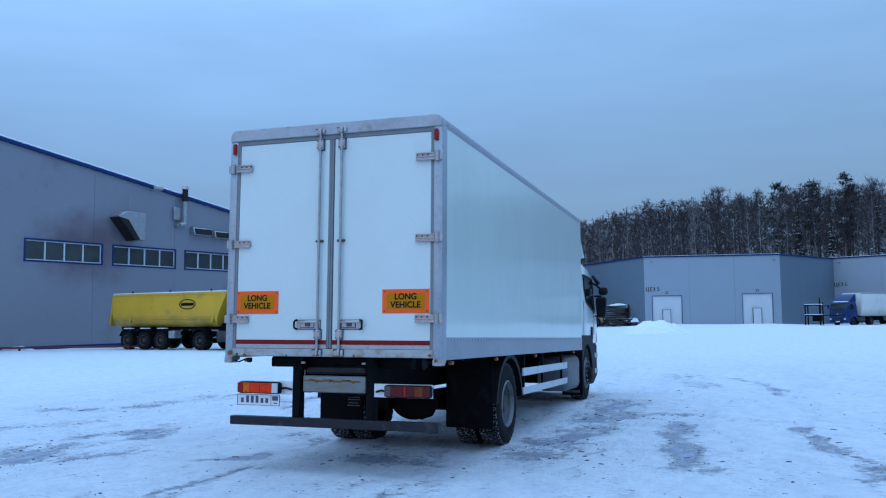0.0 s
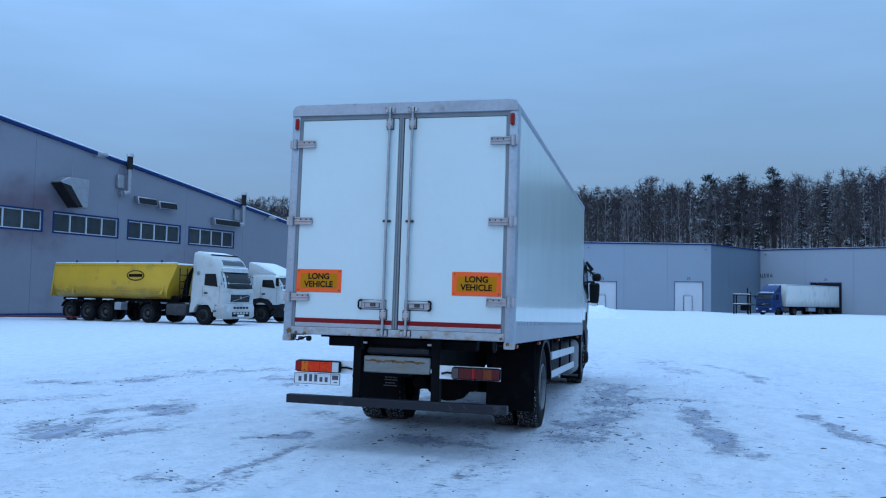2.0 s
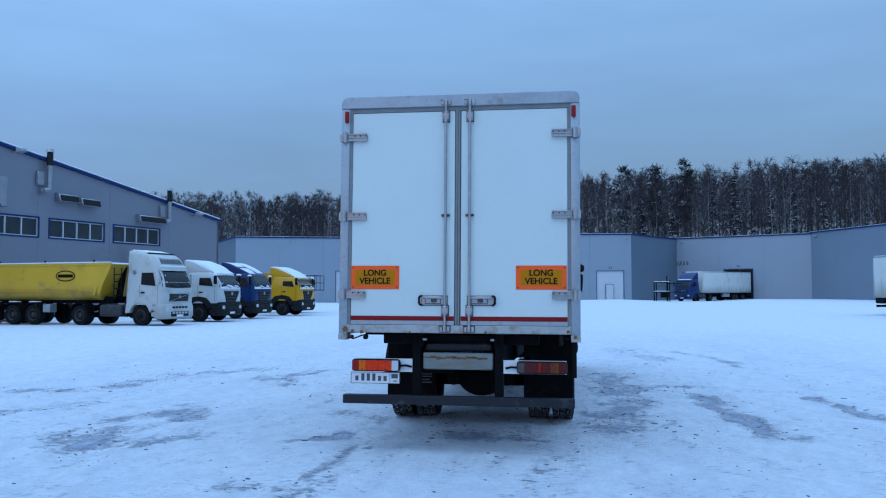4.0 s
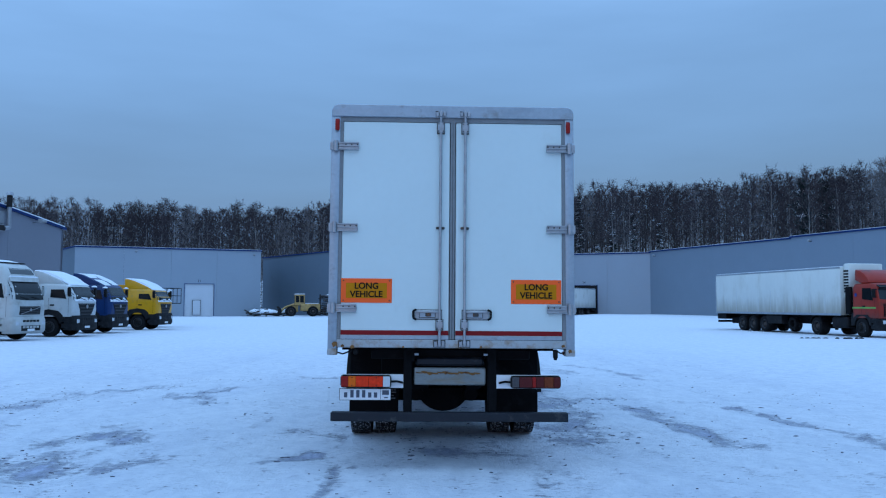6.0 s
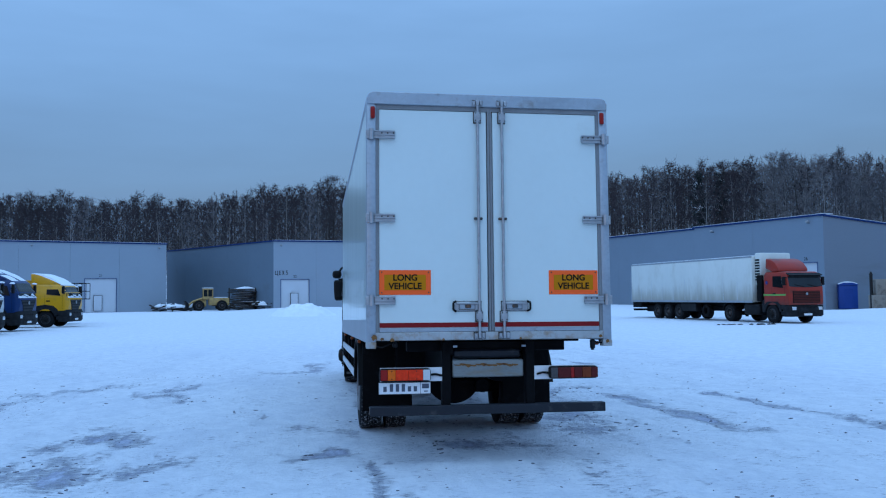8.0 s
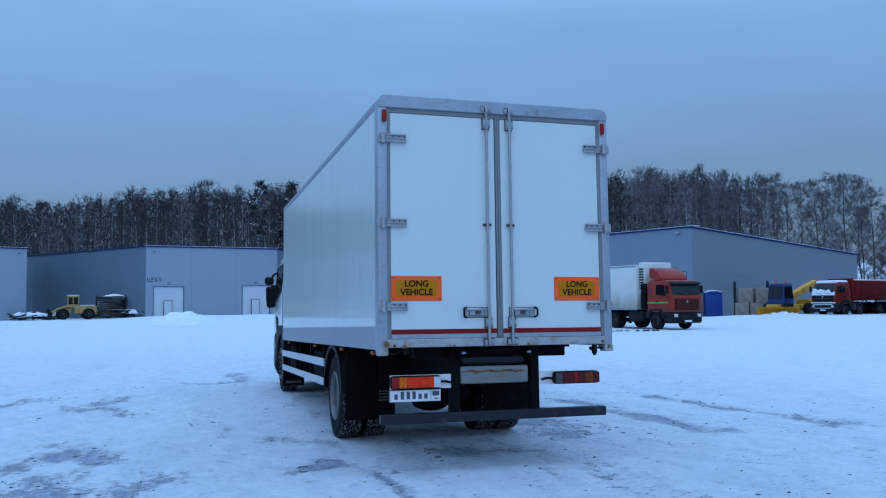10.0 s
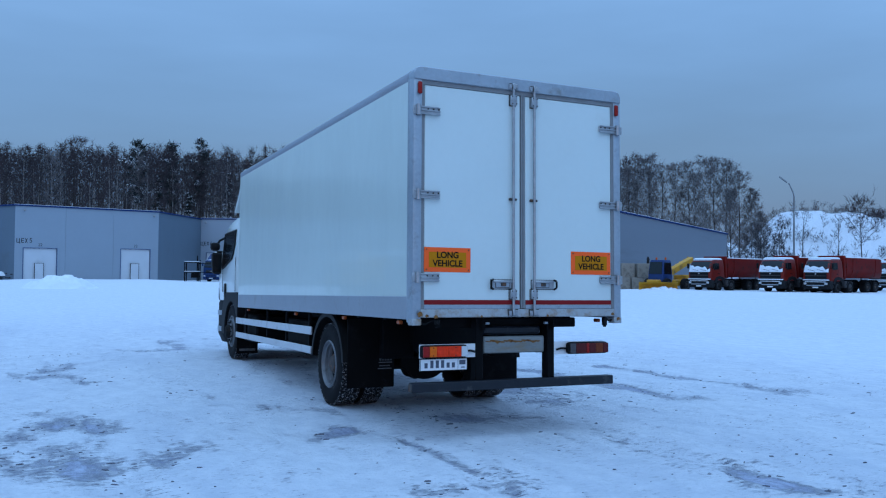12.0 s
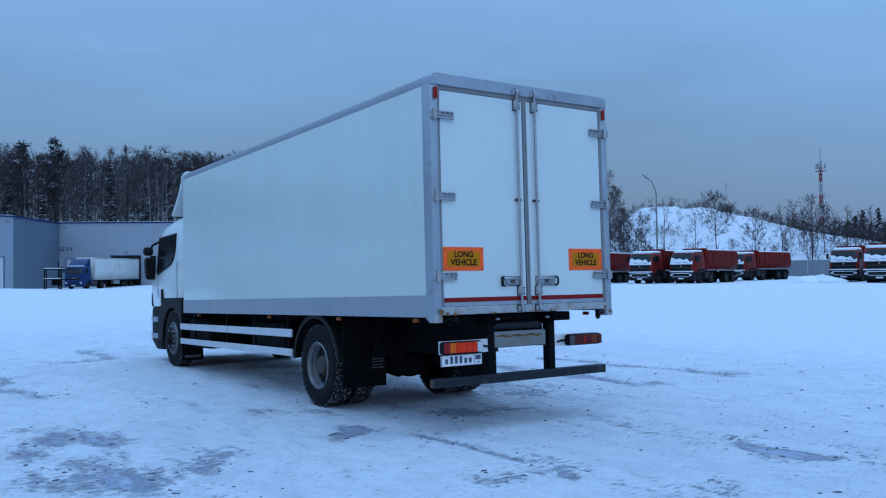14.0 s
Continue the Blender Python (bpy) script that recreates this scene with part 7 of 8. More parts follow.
def plough_loader():
    v = thing("plough_tractor", "blue-cabbed loader with a yellow snow blade and boom", "loader", facing(49.6, 57.6, -0.95, -0.3, 0.1))
    part("chassis", Shape().box(-0.6, -4.2, 0.5, 0.6, 1.4, 1.1, 0.08), MACHINE_YELLOW, v)
    cab = part("cab", Shape().loft([round_ring(0.9, -0.9, 0.75, 0.85, 0.12), round_ring(1.7, -0.9, 0.75, 0.85, 0.12), round_ring(2.85, -0.8, 0.55, 0.78, 0.12), round_ring(3.0, -0.75, 0.5, 0.7, 0.12)]), MACHINE_BLUE, v, "blue cab")
    part("windscreen", Shape().slab((0.72, 0.77, 1.65), (-0.72, 0.77, 1.65), (-0.66, 0.6, 2.8), (0.66, 0.6, 2.8), 0.02), WINDSCREEN, cab)
    for side in (-1, 1):
        ring = [(side * 0.855, -0.7, 1.65), (side * 0.855, 0.6, 1.65), (side * 0.8, 0.48, 2.75), (side * 0.8, -0.62, 2.75)]
        part("side_window", Shape().slab(*(ring if side > 0 else ring[::-1]), 0.02), CAB_GLASS, cab)
        for y in (0.35, -2.9):
            wheel(v, side * 1.0, y, 0.62, 0.62, 0.45, side, True)
    for x in (-0.5, 0.5):
        part("beacon", Shape().rod((x, -0.2, 3.0), (x, -0.2, 3.25), 0.09, n=10), LENS_AMBER, cab)
    curve = [(2.75 + 0.55 * (u - 0.45) ** 2 * 4, 0.1 + 0.8 * u) for u in (0, 0.2, 0.4, 0.6, 0.8, 1.0)]
    curve += [(y - 0.08, z) for y, z in curve[::-1]]
    blade = part("snow_blade", moved(Shape().prism(curve, "x", -1.75, 1.75), pose(0, 0.4, 0, 0, 0, 34)), MACHINE_YELLOW, v, "yellow snow blade")
    for k, (x, h) in enumerate(((-1.2, 0.38), (-0.5, 0.5), (0.3, 0.42), (1.0, 0.3))):
        part("blade_snow", moved(Shape().blob((x, 3.25, -0.02), (0.62, 0.5, h), 11 + k, 0.6), pose(0, 0.4, 0, 0, 0, 34)), SNOW, blade, "snow heaped in the blade")
    for x in (-1.2, 0, 1.2):
        part("blade_rib", moved(Shape().box(x - 0.05, 2.55, 0.2, x + 0.05, 2.85, 0.8), pose(0, 0.4, 0, 0, 0, 34)), MACHINE_YELLOW, blade)
    part("push_arm", Shape().box(-0.5, 1.2, 0.45, -0.35, 2.7, 0.7).box(0.35, 1.2, 0.45, 0.5, 2.7, 0.7), MACHINE_YELLOW, v)
    part("boom", Shape().hull8([(-0.35, -1.6, 1.5), (0.35, -1.6, 1.5), (0.35, -5.6, 2.9), (-0.35, -5.6, 2.9), (-0.3, -1.6, 2.1), (0.3, -1.6, 2.1), (0.3, -5.6, 3.4), (-0.3, -5.6, 3.4)], 0.04), MACHINE_YELLOW, v, "sloping yellow boom")
    for k in range(5):
        y = -2.0 - 0.75 * k
        part("lattice", Shape().rod((0.37, y, 1.7 - (y + 1.6) * 0.35), (0.37, y - 0.7, 2.25 - (y + 1.6) * 0.35), 0.05, n=6), MACHINE_YELLOW, v)
    part("counterweight", Shape().box(-0.8, -4.6, 0.7, 0.8, -3.6, 1.6, 0.1), MACHINE_YELLOW, v)


def wheel_loader():
    v = thing("wheel_loader", "yellow articulated wheel loader with raised snow-filled bucket", "loader", facing(-16.6, 110.2, -0.98, -0.2, land(-16.6, 110.2)))
    part("rear_body", Shape().box(-0.75, -3.0, 0.75, 0.75, -0.3, 1.75, 0.15, 2), MACHINE_BEIGE, v)
    part("front_frame", Shape().box(-0.5, 0.0, 0.6, 0.5, 1.6, 1.5, 0.1), MACHINE_BEIGE, v)
    cab = part("cab", Shape().box(-0.7, -0.9, 1.5, 0.7, 0.5, 3.05, 0.08), MACHINE_BEIGE, v, "yellow glazed cab")
    for side in (-1, 1):
        part("side_window", Shape().box(side * 0.705 - 0.008, -0.75, 1.95, side * 0.705 + 0.008, -0.22, 2.85), CAB_GLASS, cab)
        part("side_window", Shape().box(side * 0.705 - 0.008, -0.12, 1.95, side * 0.705 + 0.008, 0.38, 2.85), CAB_GLASS, cab)
        for y in (1.0, -2.0):
            wheel(v, side * 0.95, y, 0.72, 0.72, 0.5, side, True)
        part("lift_arm", Shape().path([(side * 0.5, 0.5, 1.7), (side * 0.5, 1.7, 1.3), (side * 0.5, 2.4, 0.7)], 0.12, 8), MACHINE_BEIGE, v)
    part("windscreen", Shape().box(-0.6, 0.5, 1.9, 0.6, 0.515, 2.9), CAB_GLASS, cab)
    part("cab_snow", Shape().box(-0.72, -0.92, 3.04, 0.72, 0.52, 3.14, 0.04), SNOW, cab)
    part("bucket", Shape().prism([(2.3, 0.15), (3.4, 0.1), (3.5, 0.2), (2.9, 0.4), (2.7, 0.9), (2.9, 1.35), (2.7, 1.4), (2.3, 1.0)], "x", -1.3, 1.3, 0.03), DARK_GREY, v, "dark steel bucket")
    part("body_snow", Shape().box(-0.6, -2.8, 1.752, 0.6, -1.0, 1.85, 0.04), SNOW, v)
    part("bucket_snow", Shape().box(-1.2, 2.75, 0.45, 1.2, 3.2, 0.8, 0.1, 2), SNOW, v)


def crate_stack():
    group = "stacked timber pallets"
    base = thing("timber_rack", "dark timber rack of boards capped with snow", "timber stack", facing(-11.9, 111.2, -0.15, -0.99, land(-11.9, 111.2)), group)
    for x in (-1.8, 0.0, 1.8):
        part("upright", Shape().box(x - 0.08, -0.08, 0, x + 0.08, 0.08, 3.0), TIMBER, base)
    for k in range(11):
        z = 0.2 + 0.25 * k
        b = part("board", Shape().box(-1.9 + 0.25 * (k % 3), -0.7, z, 1.9 - 0.2 * (k % 4), 0.7, z + 0.15, 0.02), TIMBER, base)
        b.matrix_local = pose(0.12 * math.sin(4.1 * k), 0.15 * math.sin(2.7 * k), 0, 0, 3.0 * math.sin(5.3 * k), 9 * math.sin(3.3 * k))
        part("snow_line", Shape().box(-1.6 + 0.3 * (k % 3), -0.74, z + 0.152, 0.4 + 0.3 * (k % 4), 0.3, z + 0.21, 0.02), SNOW, b)
    part("snow_cap", Shape().blob((-0.4, 0, 2.7), (1.3, 0.7, 0.45), 4, 0.4), SNOW, base)
    for n, (x, y, s) in enumerate(((-8.9, 109.4, 1.0), (-20.6, 109.2, 1.3), (-22.6, 110.6, 1.1), (-19.0, 111.5, 1.2), (-9.6, 110.6, 1.3), (-14.0, 111.8, 1.5), (-7.6, 108.9, 0.8), (-21.6, 111.6, 1.4))):
        h = thing("scrap_heap", "low heap of dark timber scraps dusted with snow", "scrap heap", pose(x, y, land(x, y), 0, 0, 40 * n), "scrap heaps")
        for k in range(9):
            a, b = random.uniform(-1, 1) * s, random.uniform(-0.8, 0.8) * s
            p = part("plank", Shape().box(-0.9 * s, -0.09, -0.05, 0.9 * s, 0.09, 0.05, 0.01), TIMBER, h)
            p.matrix_local = pose(a, b, 0.1 + 0.09 * k, random.uniform(-14, 14), random.uniform(-12, 12), random.uniform(0, 180))
        part("snow_patch", Shape().blob((0, 0, 0.45), (0.9 * s, 0.6 * s, 0.55), n + 7, 0.5), SNOW, h)


def yard_things():
    wc = thing("toilet_cabin", "bright blue plastic toilet cabin with snow on its roof", "toilet cabin", facing(48.8, 66.9, -0.35, -0.94))
    part("body", Shape().box(-0.85, -0.6, 0.05, 0.85, 0.6, 2.3, 0.05, 2), WC_BLUE, wc)
    part("door", Shape().box(-0.42, 0.6, 0.15, 0.42, 0.625, 2.0, 0.01), WC_BLUE, wc)
    part("roof", Shape().prism([(-0.92, 2.29), (0.92, 2.29), (0.8, 2.44), (0.4, 2.56), (-0.4, 2.56), (-0.8, 2.44)], "y", -0.66, 0.66, 0.03), WC_BLUE, wc)
    part("roof_snow", Shape().prism([(-0.86, 2.42), (0.86, 2.42), (0.78, 2.5), (0.4, 2.63), (0, 2.68), (-0.4, 2.63), (-0.78, 2.5)], 'y', -0.62, 0.62, 0.02), SNOW, wc)
    for k in range(3):
        part("corner_rib", Shape().box(-0.87, -0.5 + 0.4 * k, 0.2, -0.85, -0.4 + 0.4 * k, 2.0), WC_BLUE, wc)
    for k, (x, z) in enumerate(((-1.95, 0), (-0.65, 0), (0.65, 0), (1.8, 0), (-1.5, 1.36), (0.1, 1.36), (1.45, 1.36))):
        w = 0.62 if k < 4 else 0.68
        b = solid("concrete_block", Shape().box(-w, -0.6, 0, w, 0.6, 1.35 if k < 4 else 1.42, 0.035, 2), CONCRETE, "stained beige concrete block in a stack", "concrete block", facing(50.75, 61.9, -0.3, -0.954) @ pose(-x + 0.06 * math.sin(5 * k), 0.12 * math.sin(3 * k), z + 0.02, 0, 0, 5 * math.sin(7 * k)), "stacked concrete blocks")
    for k, (x, y) in enumerate(((48.3, 62.5), (51.4, 61.6))):
        p = thing("bollard_post", "short black post standing beside concrete blocks", "post", pose(x, y, 0))
        part("shaft", Shape().rod((0, 0, 0), (0, 0, 3.2), 0.14, n=12), SOOT, p)
        part("cap", Shape().rod((0, 0, 3.2), (0, 0, 3.5), 0.17, 0.06, n=12), SOOT, p)
    rows = []
    for i in range(15):
        u = i / 14
        ring = []
        for k in range(56):
            a = 2 * math.pi * k / 56
            r = (1 - u) ** 0.75 * (1 + 0.28 * noise.noise((1.6 * math.cos(a), 1.6 * math.sin(a), 2.0)))
            x, y = 3.0 * r * math.cos(a), 2.4 * r * math.sin(a)
            z = 1.12 * math.sin(u * math.pi / 2) + 0.13 * noise.noise((x * 5.5, y * 5.5, 3)) + 0.45 * u * noise.noise((x * 0.9, y * 0.9, 5)) + 0.16 * noise.noise((x * 2.6, y * 2.6, 8))
            ring.append((x, y, z - 0.08))
        rows.append(ring)
    s = Shape().loft(rows)
    solid("snow_mound", s, SNOW, "heap of shovelled snow in the yard", "snow mound", pose(-3.1, 71.5, -0.03), kind="")
    bank = Shape()
    for k in range(3):
        bank.blob((1.1 * k - 1.1, 0.3 * math.sin(2.1 * k), -0.1), (1.1, 0.9, 0.5 + 0.35 * math.sin(0.6 + 1.2 * k)), 30 + k, 0.5, 7, 18)
    solid("snow_bank", bank, SNOW, "low bank of cleared snow beside the red lorries", "snow bank", pose(61.9, 34.6, 0.22, 0, 0, -60))
    beams = thing("steel_drawbar", "crimson steel drawbar lying on snow by the hall", "drawbar", facing(-31.2, 31.0, 0.9, 0.4))
    part("beam", Shape().box(-0.06, -5, 0.12, 0.06, 5, 0.22, 0.02), CRIMSON, beams)
    part("beam", Shape().box(-0.9, -1.6, 0.1, -0.8, 4, 0.2, 0.02), CRIMSON, beams)
    part("foot", Shape().box(-0.9, -3.4, 0, 0.2, -3.3, 0.12, 0.02), CRIMSON, beams)
    part("cross_beam", Shape().box(-0.9, 2.6, 0, 0.3, 2.7, 0.12, 0.02), CRIMSON, beams)
    part("snow_patch", Shape().blob((-0.4, -3.6, 0.0), (0.5, 0.9, 0.22), 3, 0.5), SNOW, beams)
    for k, (x, y) in enumerate(((20.1, 34.4), (21.6, 33.8), (44.0, 107.5), (39.5, 108.0))):
        s = Shape()
        for j in range(5):
            s.blob((0.3 * j - 0.6 + 0.1 * k, 0.12 * math.sin(3 * j + k), 0), (0.1 + 0.04 * (j % 3), 0.08, 0.05 + 0.02 * (k % 2)), k * 9 + j, 0.5, 4, 9)
        solid("dirt_clod", s, SOOT, "scatter of dark frozen dirt on snow", "dirt", pose(x, y, 0), "dirt clods")
    lamp = thing("street_lamp", "tall grey lamp post with a bent single arm", "street lamp", pose(73.0, 62.6, 0.2))
    part("pole", Shape().rod((0, 0, 0), (0, 0, 10.6), 0.12, 0.08, n=12), POLE, lamp)
    part("arm", Shape().path([(0, 0, 10.6), (-0.1, 0.08, 11.1), (-0.42, 0.36, 12.1)], 0.07, 8), POLE, lamp)
    part("lamp_head", Shape().hull8([(-0.62, 0.38, 12.1), (-0.48, 0.62, 12.1), (-1.1, 1.15, 12.75), (-1.3, 0.9, 12.75), (-0.6, 0.4, 12.28), (-0.46, 0.64, 12.28), (-1.05, 1.15, 12.95), (-1.25, 0.95, 12.95)], 0.04), POLE, lamp)
    mast = thing("radio_mast", "red and white lattice radio mast with a platform", "radio mast", pose(322, 194, 4))
    for k in range(9):
        z0, z1 = 4.6 * k, 4.6 * (k + 1)
        w0, w1 = 0.6 - 0.025 * k, 0.6 - 0.025 * (k + 1)
        s = Shape()
        c0, c1 = [(-w0, -w0), (w0, -w0), (w0, w0), (-w0, w0)], [(-w1, -w1), (w1, -w1), (w1, w1), (-w1, w1)]
        for j in range(4):
            s.rod((*c0[j], z0), (*c1[j], z1), 0.1, n=4)
            s.rod((*c0[j], z0), (*c1[j - 1], z1), 0.06, n=4)
            s.rod((*c0[j - 1], z0), (*c1[j], z1), 0.08, n=4)
        part("mast_section", s, MAST_RED if k % 2 else MAST_WHITE, mast)
    part("platform", Shape().box(-1.5, -1.5, 36.8, 1.5, 1.5, 37.1), MAST_RED, mast)
    part("rail", Shape().path([(-1.5, -1.5, 38.2), (1.5, -1.5, 38.2), (1.5, 1.5, 38.2), (-1.5, 1.5, 38.2), (-1.5, -1.5, 38.2)], 0.08, 4), MAST_RED, mast)
    for k, (x, y) in enumerate(((-1.5, -0.6), (-1.4, 0.9), (1.5, -1.2), (0.9, 1.5))):
        part("antenna_panel", Shape().box(x - 0.25, y - 0.25, 38.4, x + 0.25, y + 0.25, 40.2), MAST_WHITE, mast)
    part("aerial", Shape().rod((0, 0, 41), (0, 0, 47.5), 0.12, n=5).rod((0.8, 0.3, 41), (0.8, 0.3, 44.5), 0.09, n=5).rod((-1.4, 0, 45.6), (1.4, 0, 45.6), 0.05, n=4), MAST_WHITE, mast)
    fence = thing("yard_fence", "grey sheet fence along the far edge of the yard", "fence")
    for k in range(16):
        a = Vector((94 + 2.4 * k, 92 - 3.6 * k, 0))
        b = a + Vector((2.35, -3.52, 0))
        n = Vector((0.83, 0.55, 0)) * 0.06
        part("fence_panel", Shape().hull8([a, b, b + n, a + n] + [p + Vector((0, 0, 2.6)) for p in (a, b, b + n, a + n)]), FENCE, fence)
        part("post", Shape().rod(a, a + Vector((0, 0, 3.0)), 0.07, n=6), POLE, fence)


tipper_rig(), tractors(), reefer_rig(), docked_rig(), red_tippers(), plough_loader(), wheel_loader(), crate_stack(), yard_things()


# ---- trees ----
def strut(p, q, r0, r1, n):
    """Vertices and faces of a tapered open rod."""
    d = q - p
    a = np.cross(d, (0.31, 0.17, 0.93))
    a /= np.linalg.norm(a) + 1e-9
    b = np.cross(d, a)
    b /= np.linalg.norm(b) + 1e-9
    t = np.arange(n) * 2 * np.pi / n
    ring = np.cos(t)[:, None] * a + np.sin(t)[:, None] * b
    v = np.concatenate([p + r0 * ring, q + r1 * ring])
    f = [(k, (k + 1) % n, n + (k + 1) % n, n + k) for k in range(n)]
    return v, f


def bare_tree(seed, height, limbs, twigs, spread, clear, sides=5, twig_w=0.03, droop=0.0, fine=False, dome=False, limb_w=0.34, grow=1.0):
    """A leafless tree: (wood vertices, faces), (twig vertices, triangles)."""
    rng = np.random.default_rng(seed)
    wood_v, wood_f, tw_v, tw_f = [], [], [], []

    def wood(p, q, r0, r1, n):
        v, f = strut(p, q, r0, r1, n)
        base = sum(len(x) for x in wood_v)
        wood_v.append(v)
        wood_f.extend([tuple(i + base for i in g) for g in f])

    def twig(p, q, w):
        side = np.cross(q - p, rng.normal(size=3))
        side *= w / (np.linalg.norm(side) + 1e-9)
        base = 3 * len(tw_f)
        tw_v.append(np.array([p - side, p + side, q]))
        tw_f.append((base, base + 1, base + 2))

    pts = [np.zeros(3)]
    for k in range(1, 7):
        pts.append(np.array([0, 0, height * k / 6]) + np.r_[rng.normal(size=2) * 0.012 * height * (k / 6), 0])
    r = height * 0.0095
    for k in range(5 if dome else 6):
        wood(pts[k], pts[k + 1], r * (1 - k / 6.3) ** (1.5 if dome else 1), r * (1 - (k + 1) / 6.3) ** (1.5 if dome else 1), sides)
    for k in range(limbs):
        u = clear + (1 - clear) * (k + rng.random()) / limbs * (0.8 if dome else 0.97)
        i = min(int(u * 6), 5)
        start = pts[i] + (pts[i + 1] - pts[i]) * (u * 6 - i)
        az = rng.random() * 2 * np.pi
        rise = 0.55 + 0.75 * u + rng.normal() * 0.15
        length = spread * height * (1.15 - u) ** 0.7 * (0.7 + 0.5 * rng.random()) + 0.4
        if dome:
            h = (u - clear) / (1 - clear) / 0.8
            length = spread * height * (math.sqrt(max(1 - (1.6 * (h - 0.42)) ** 2, 0.12)) * (0.7 + 0.45 * rng.random()))
            rise = 0.35 + 0.75 * h + rng.normal() * 0.2
        out = np.array([np.cos(az), np.sin(az), rise])
        out /= np.linalg.norm(out)
        mid = start + out * length * 0.5 + rng.normal(size=3) * 0.05 * length
        bend = out + np.array([0, 0, (0.02 if dome else 0.25) - droop])
        end = mid + bend / np.linalg.norm(bend) * length * 0.55
        lr = r * limb_w * (1.1 - u)
        wood(start, mid, lr, lr * 0.6, 3)
        wood(mid, end, lr * 0.6, lr * 0.2, 3)
        for j in range(max(3, int(twigs * length / (spread * height))) if dome else twigs):
            w = rng.random()
            p = start + (mid - start) * 2 * w if w < 0.5 else mid + (end - mid) * (2 * w - 1)
            d = bend / np.linalg.norm(bend) * (0.4 if dome else 0.6) + rng.normal(size=3) * (0.7 if dome else 0.55) + np.array([0, 0, (-0.12 if dome else 0.2) - droop * 1.6])
            q = p + d * (length if not dome else 0.35 * length + 0.35 * spread * height) * (0.22 + 0.3 * rng.random()) * grow
            twig(p, q, twig_w * (0.6 + 0.7 * rng.random()))
            if fine:
                for _ in range(2):
                    w2 = 0.3 + 0.6 * rng.random()
                    p2 = p + (q - p) * w2
                    twig(p2, p2 + d * length * 0.14 + rng.normal(size=3) * length * 0.09, twig_w * 0.55)
    wv, tv = np.concatenate(wood_v), np.concatenate(tw_v)
    if dome:
        k = height / tv[:, 2].max()
        wv[:, 2] *= k
        tv[:, 2] *= k
    return (wv, wood_f), (tv, tw_f)


def raw_mesh(name, v, f, mats, index=None):
    me = bpy.data.meshes.new(name)
    me.from_pydata(np.asarray(v).tolist(), [], f)
    for m in mats:
        me.materials.append(m)
    if index is not None:
        me.polygons.foreach_set("material_index", index)
    return me


def conifer_mesh(seed, height, width, snow=0.25, pine=False):
    """Sprays of needles on drooping whorled boughs for a spruce, on a few ragged high boughs for a pine."""
    rng = np.random.default_rng(seed)
    v, f, mi = [], [], []
    boughs = int(height * (7.5 if not pine else 2.2))
    for k in range(boughs):
        h = (k + rng.random()) / boughs
        u = 0.1 + 0.89 * h if not pine else 0.5 + 0.48 * h
        az = rng.random() * 2 * np.pi
        reach = width * (0.06 + (1 - u) ** 0.85) if not pine else width * (0.3 + 0.75 * math.sin(math.pi * min(1.0, 0.15 + 0.8 * h))) * (0.45 + 0.65 * rng.random())
        reach *= 0.65 + 0.5 * rng.random()
        d = np.array([np.cos(az), np.sin(az), (-0.42 + 0.5 * u) if not pine else 0.15 + 0.4 * h])
        s = np.array([-np.sin(az), np.cos(az), 0])
        root = np.array([0, 0, height * u])
        white = rng.random() < snow
        sprays = 16 if not pine else 42
        for c in range(sprays):
            if pine:
                p = root + d * reach * (0.35 + 0.65 * rng.random()) + rng.normal(size=3) * (0.34, 0.34, 0.16)
                t = rng.normal(size=3) + (0, 0, 0.5)
                q, w = p + t * 0.26, 0.09
            else:
                a = (c + rng.random()) / sprays
                p = root + d * reach * a - np.array([0, 0, 0.1 * reach * a * a])
                t = d * 0.5 + s * rng.normal() * 0.8 + np.array([0, 0, -0.35 + 0.2 * rng.normal()])
                q, w = p + t * (0.28 + 0.3 * (1 - a)) * (0.5 + 0.2 * width), 0.1
            side = np.cross(q - p, rng.normal(size=3))
            side *= w / (np.linalg.norm(side) + 1e-9)
            b = len(v)
            v += [p - side, p + side, q]
            f.append((b, b + 1, b + 2))
            mi.append(1 if white and rng.random() < 0.6 else 0)
    return v, f, mi


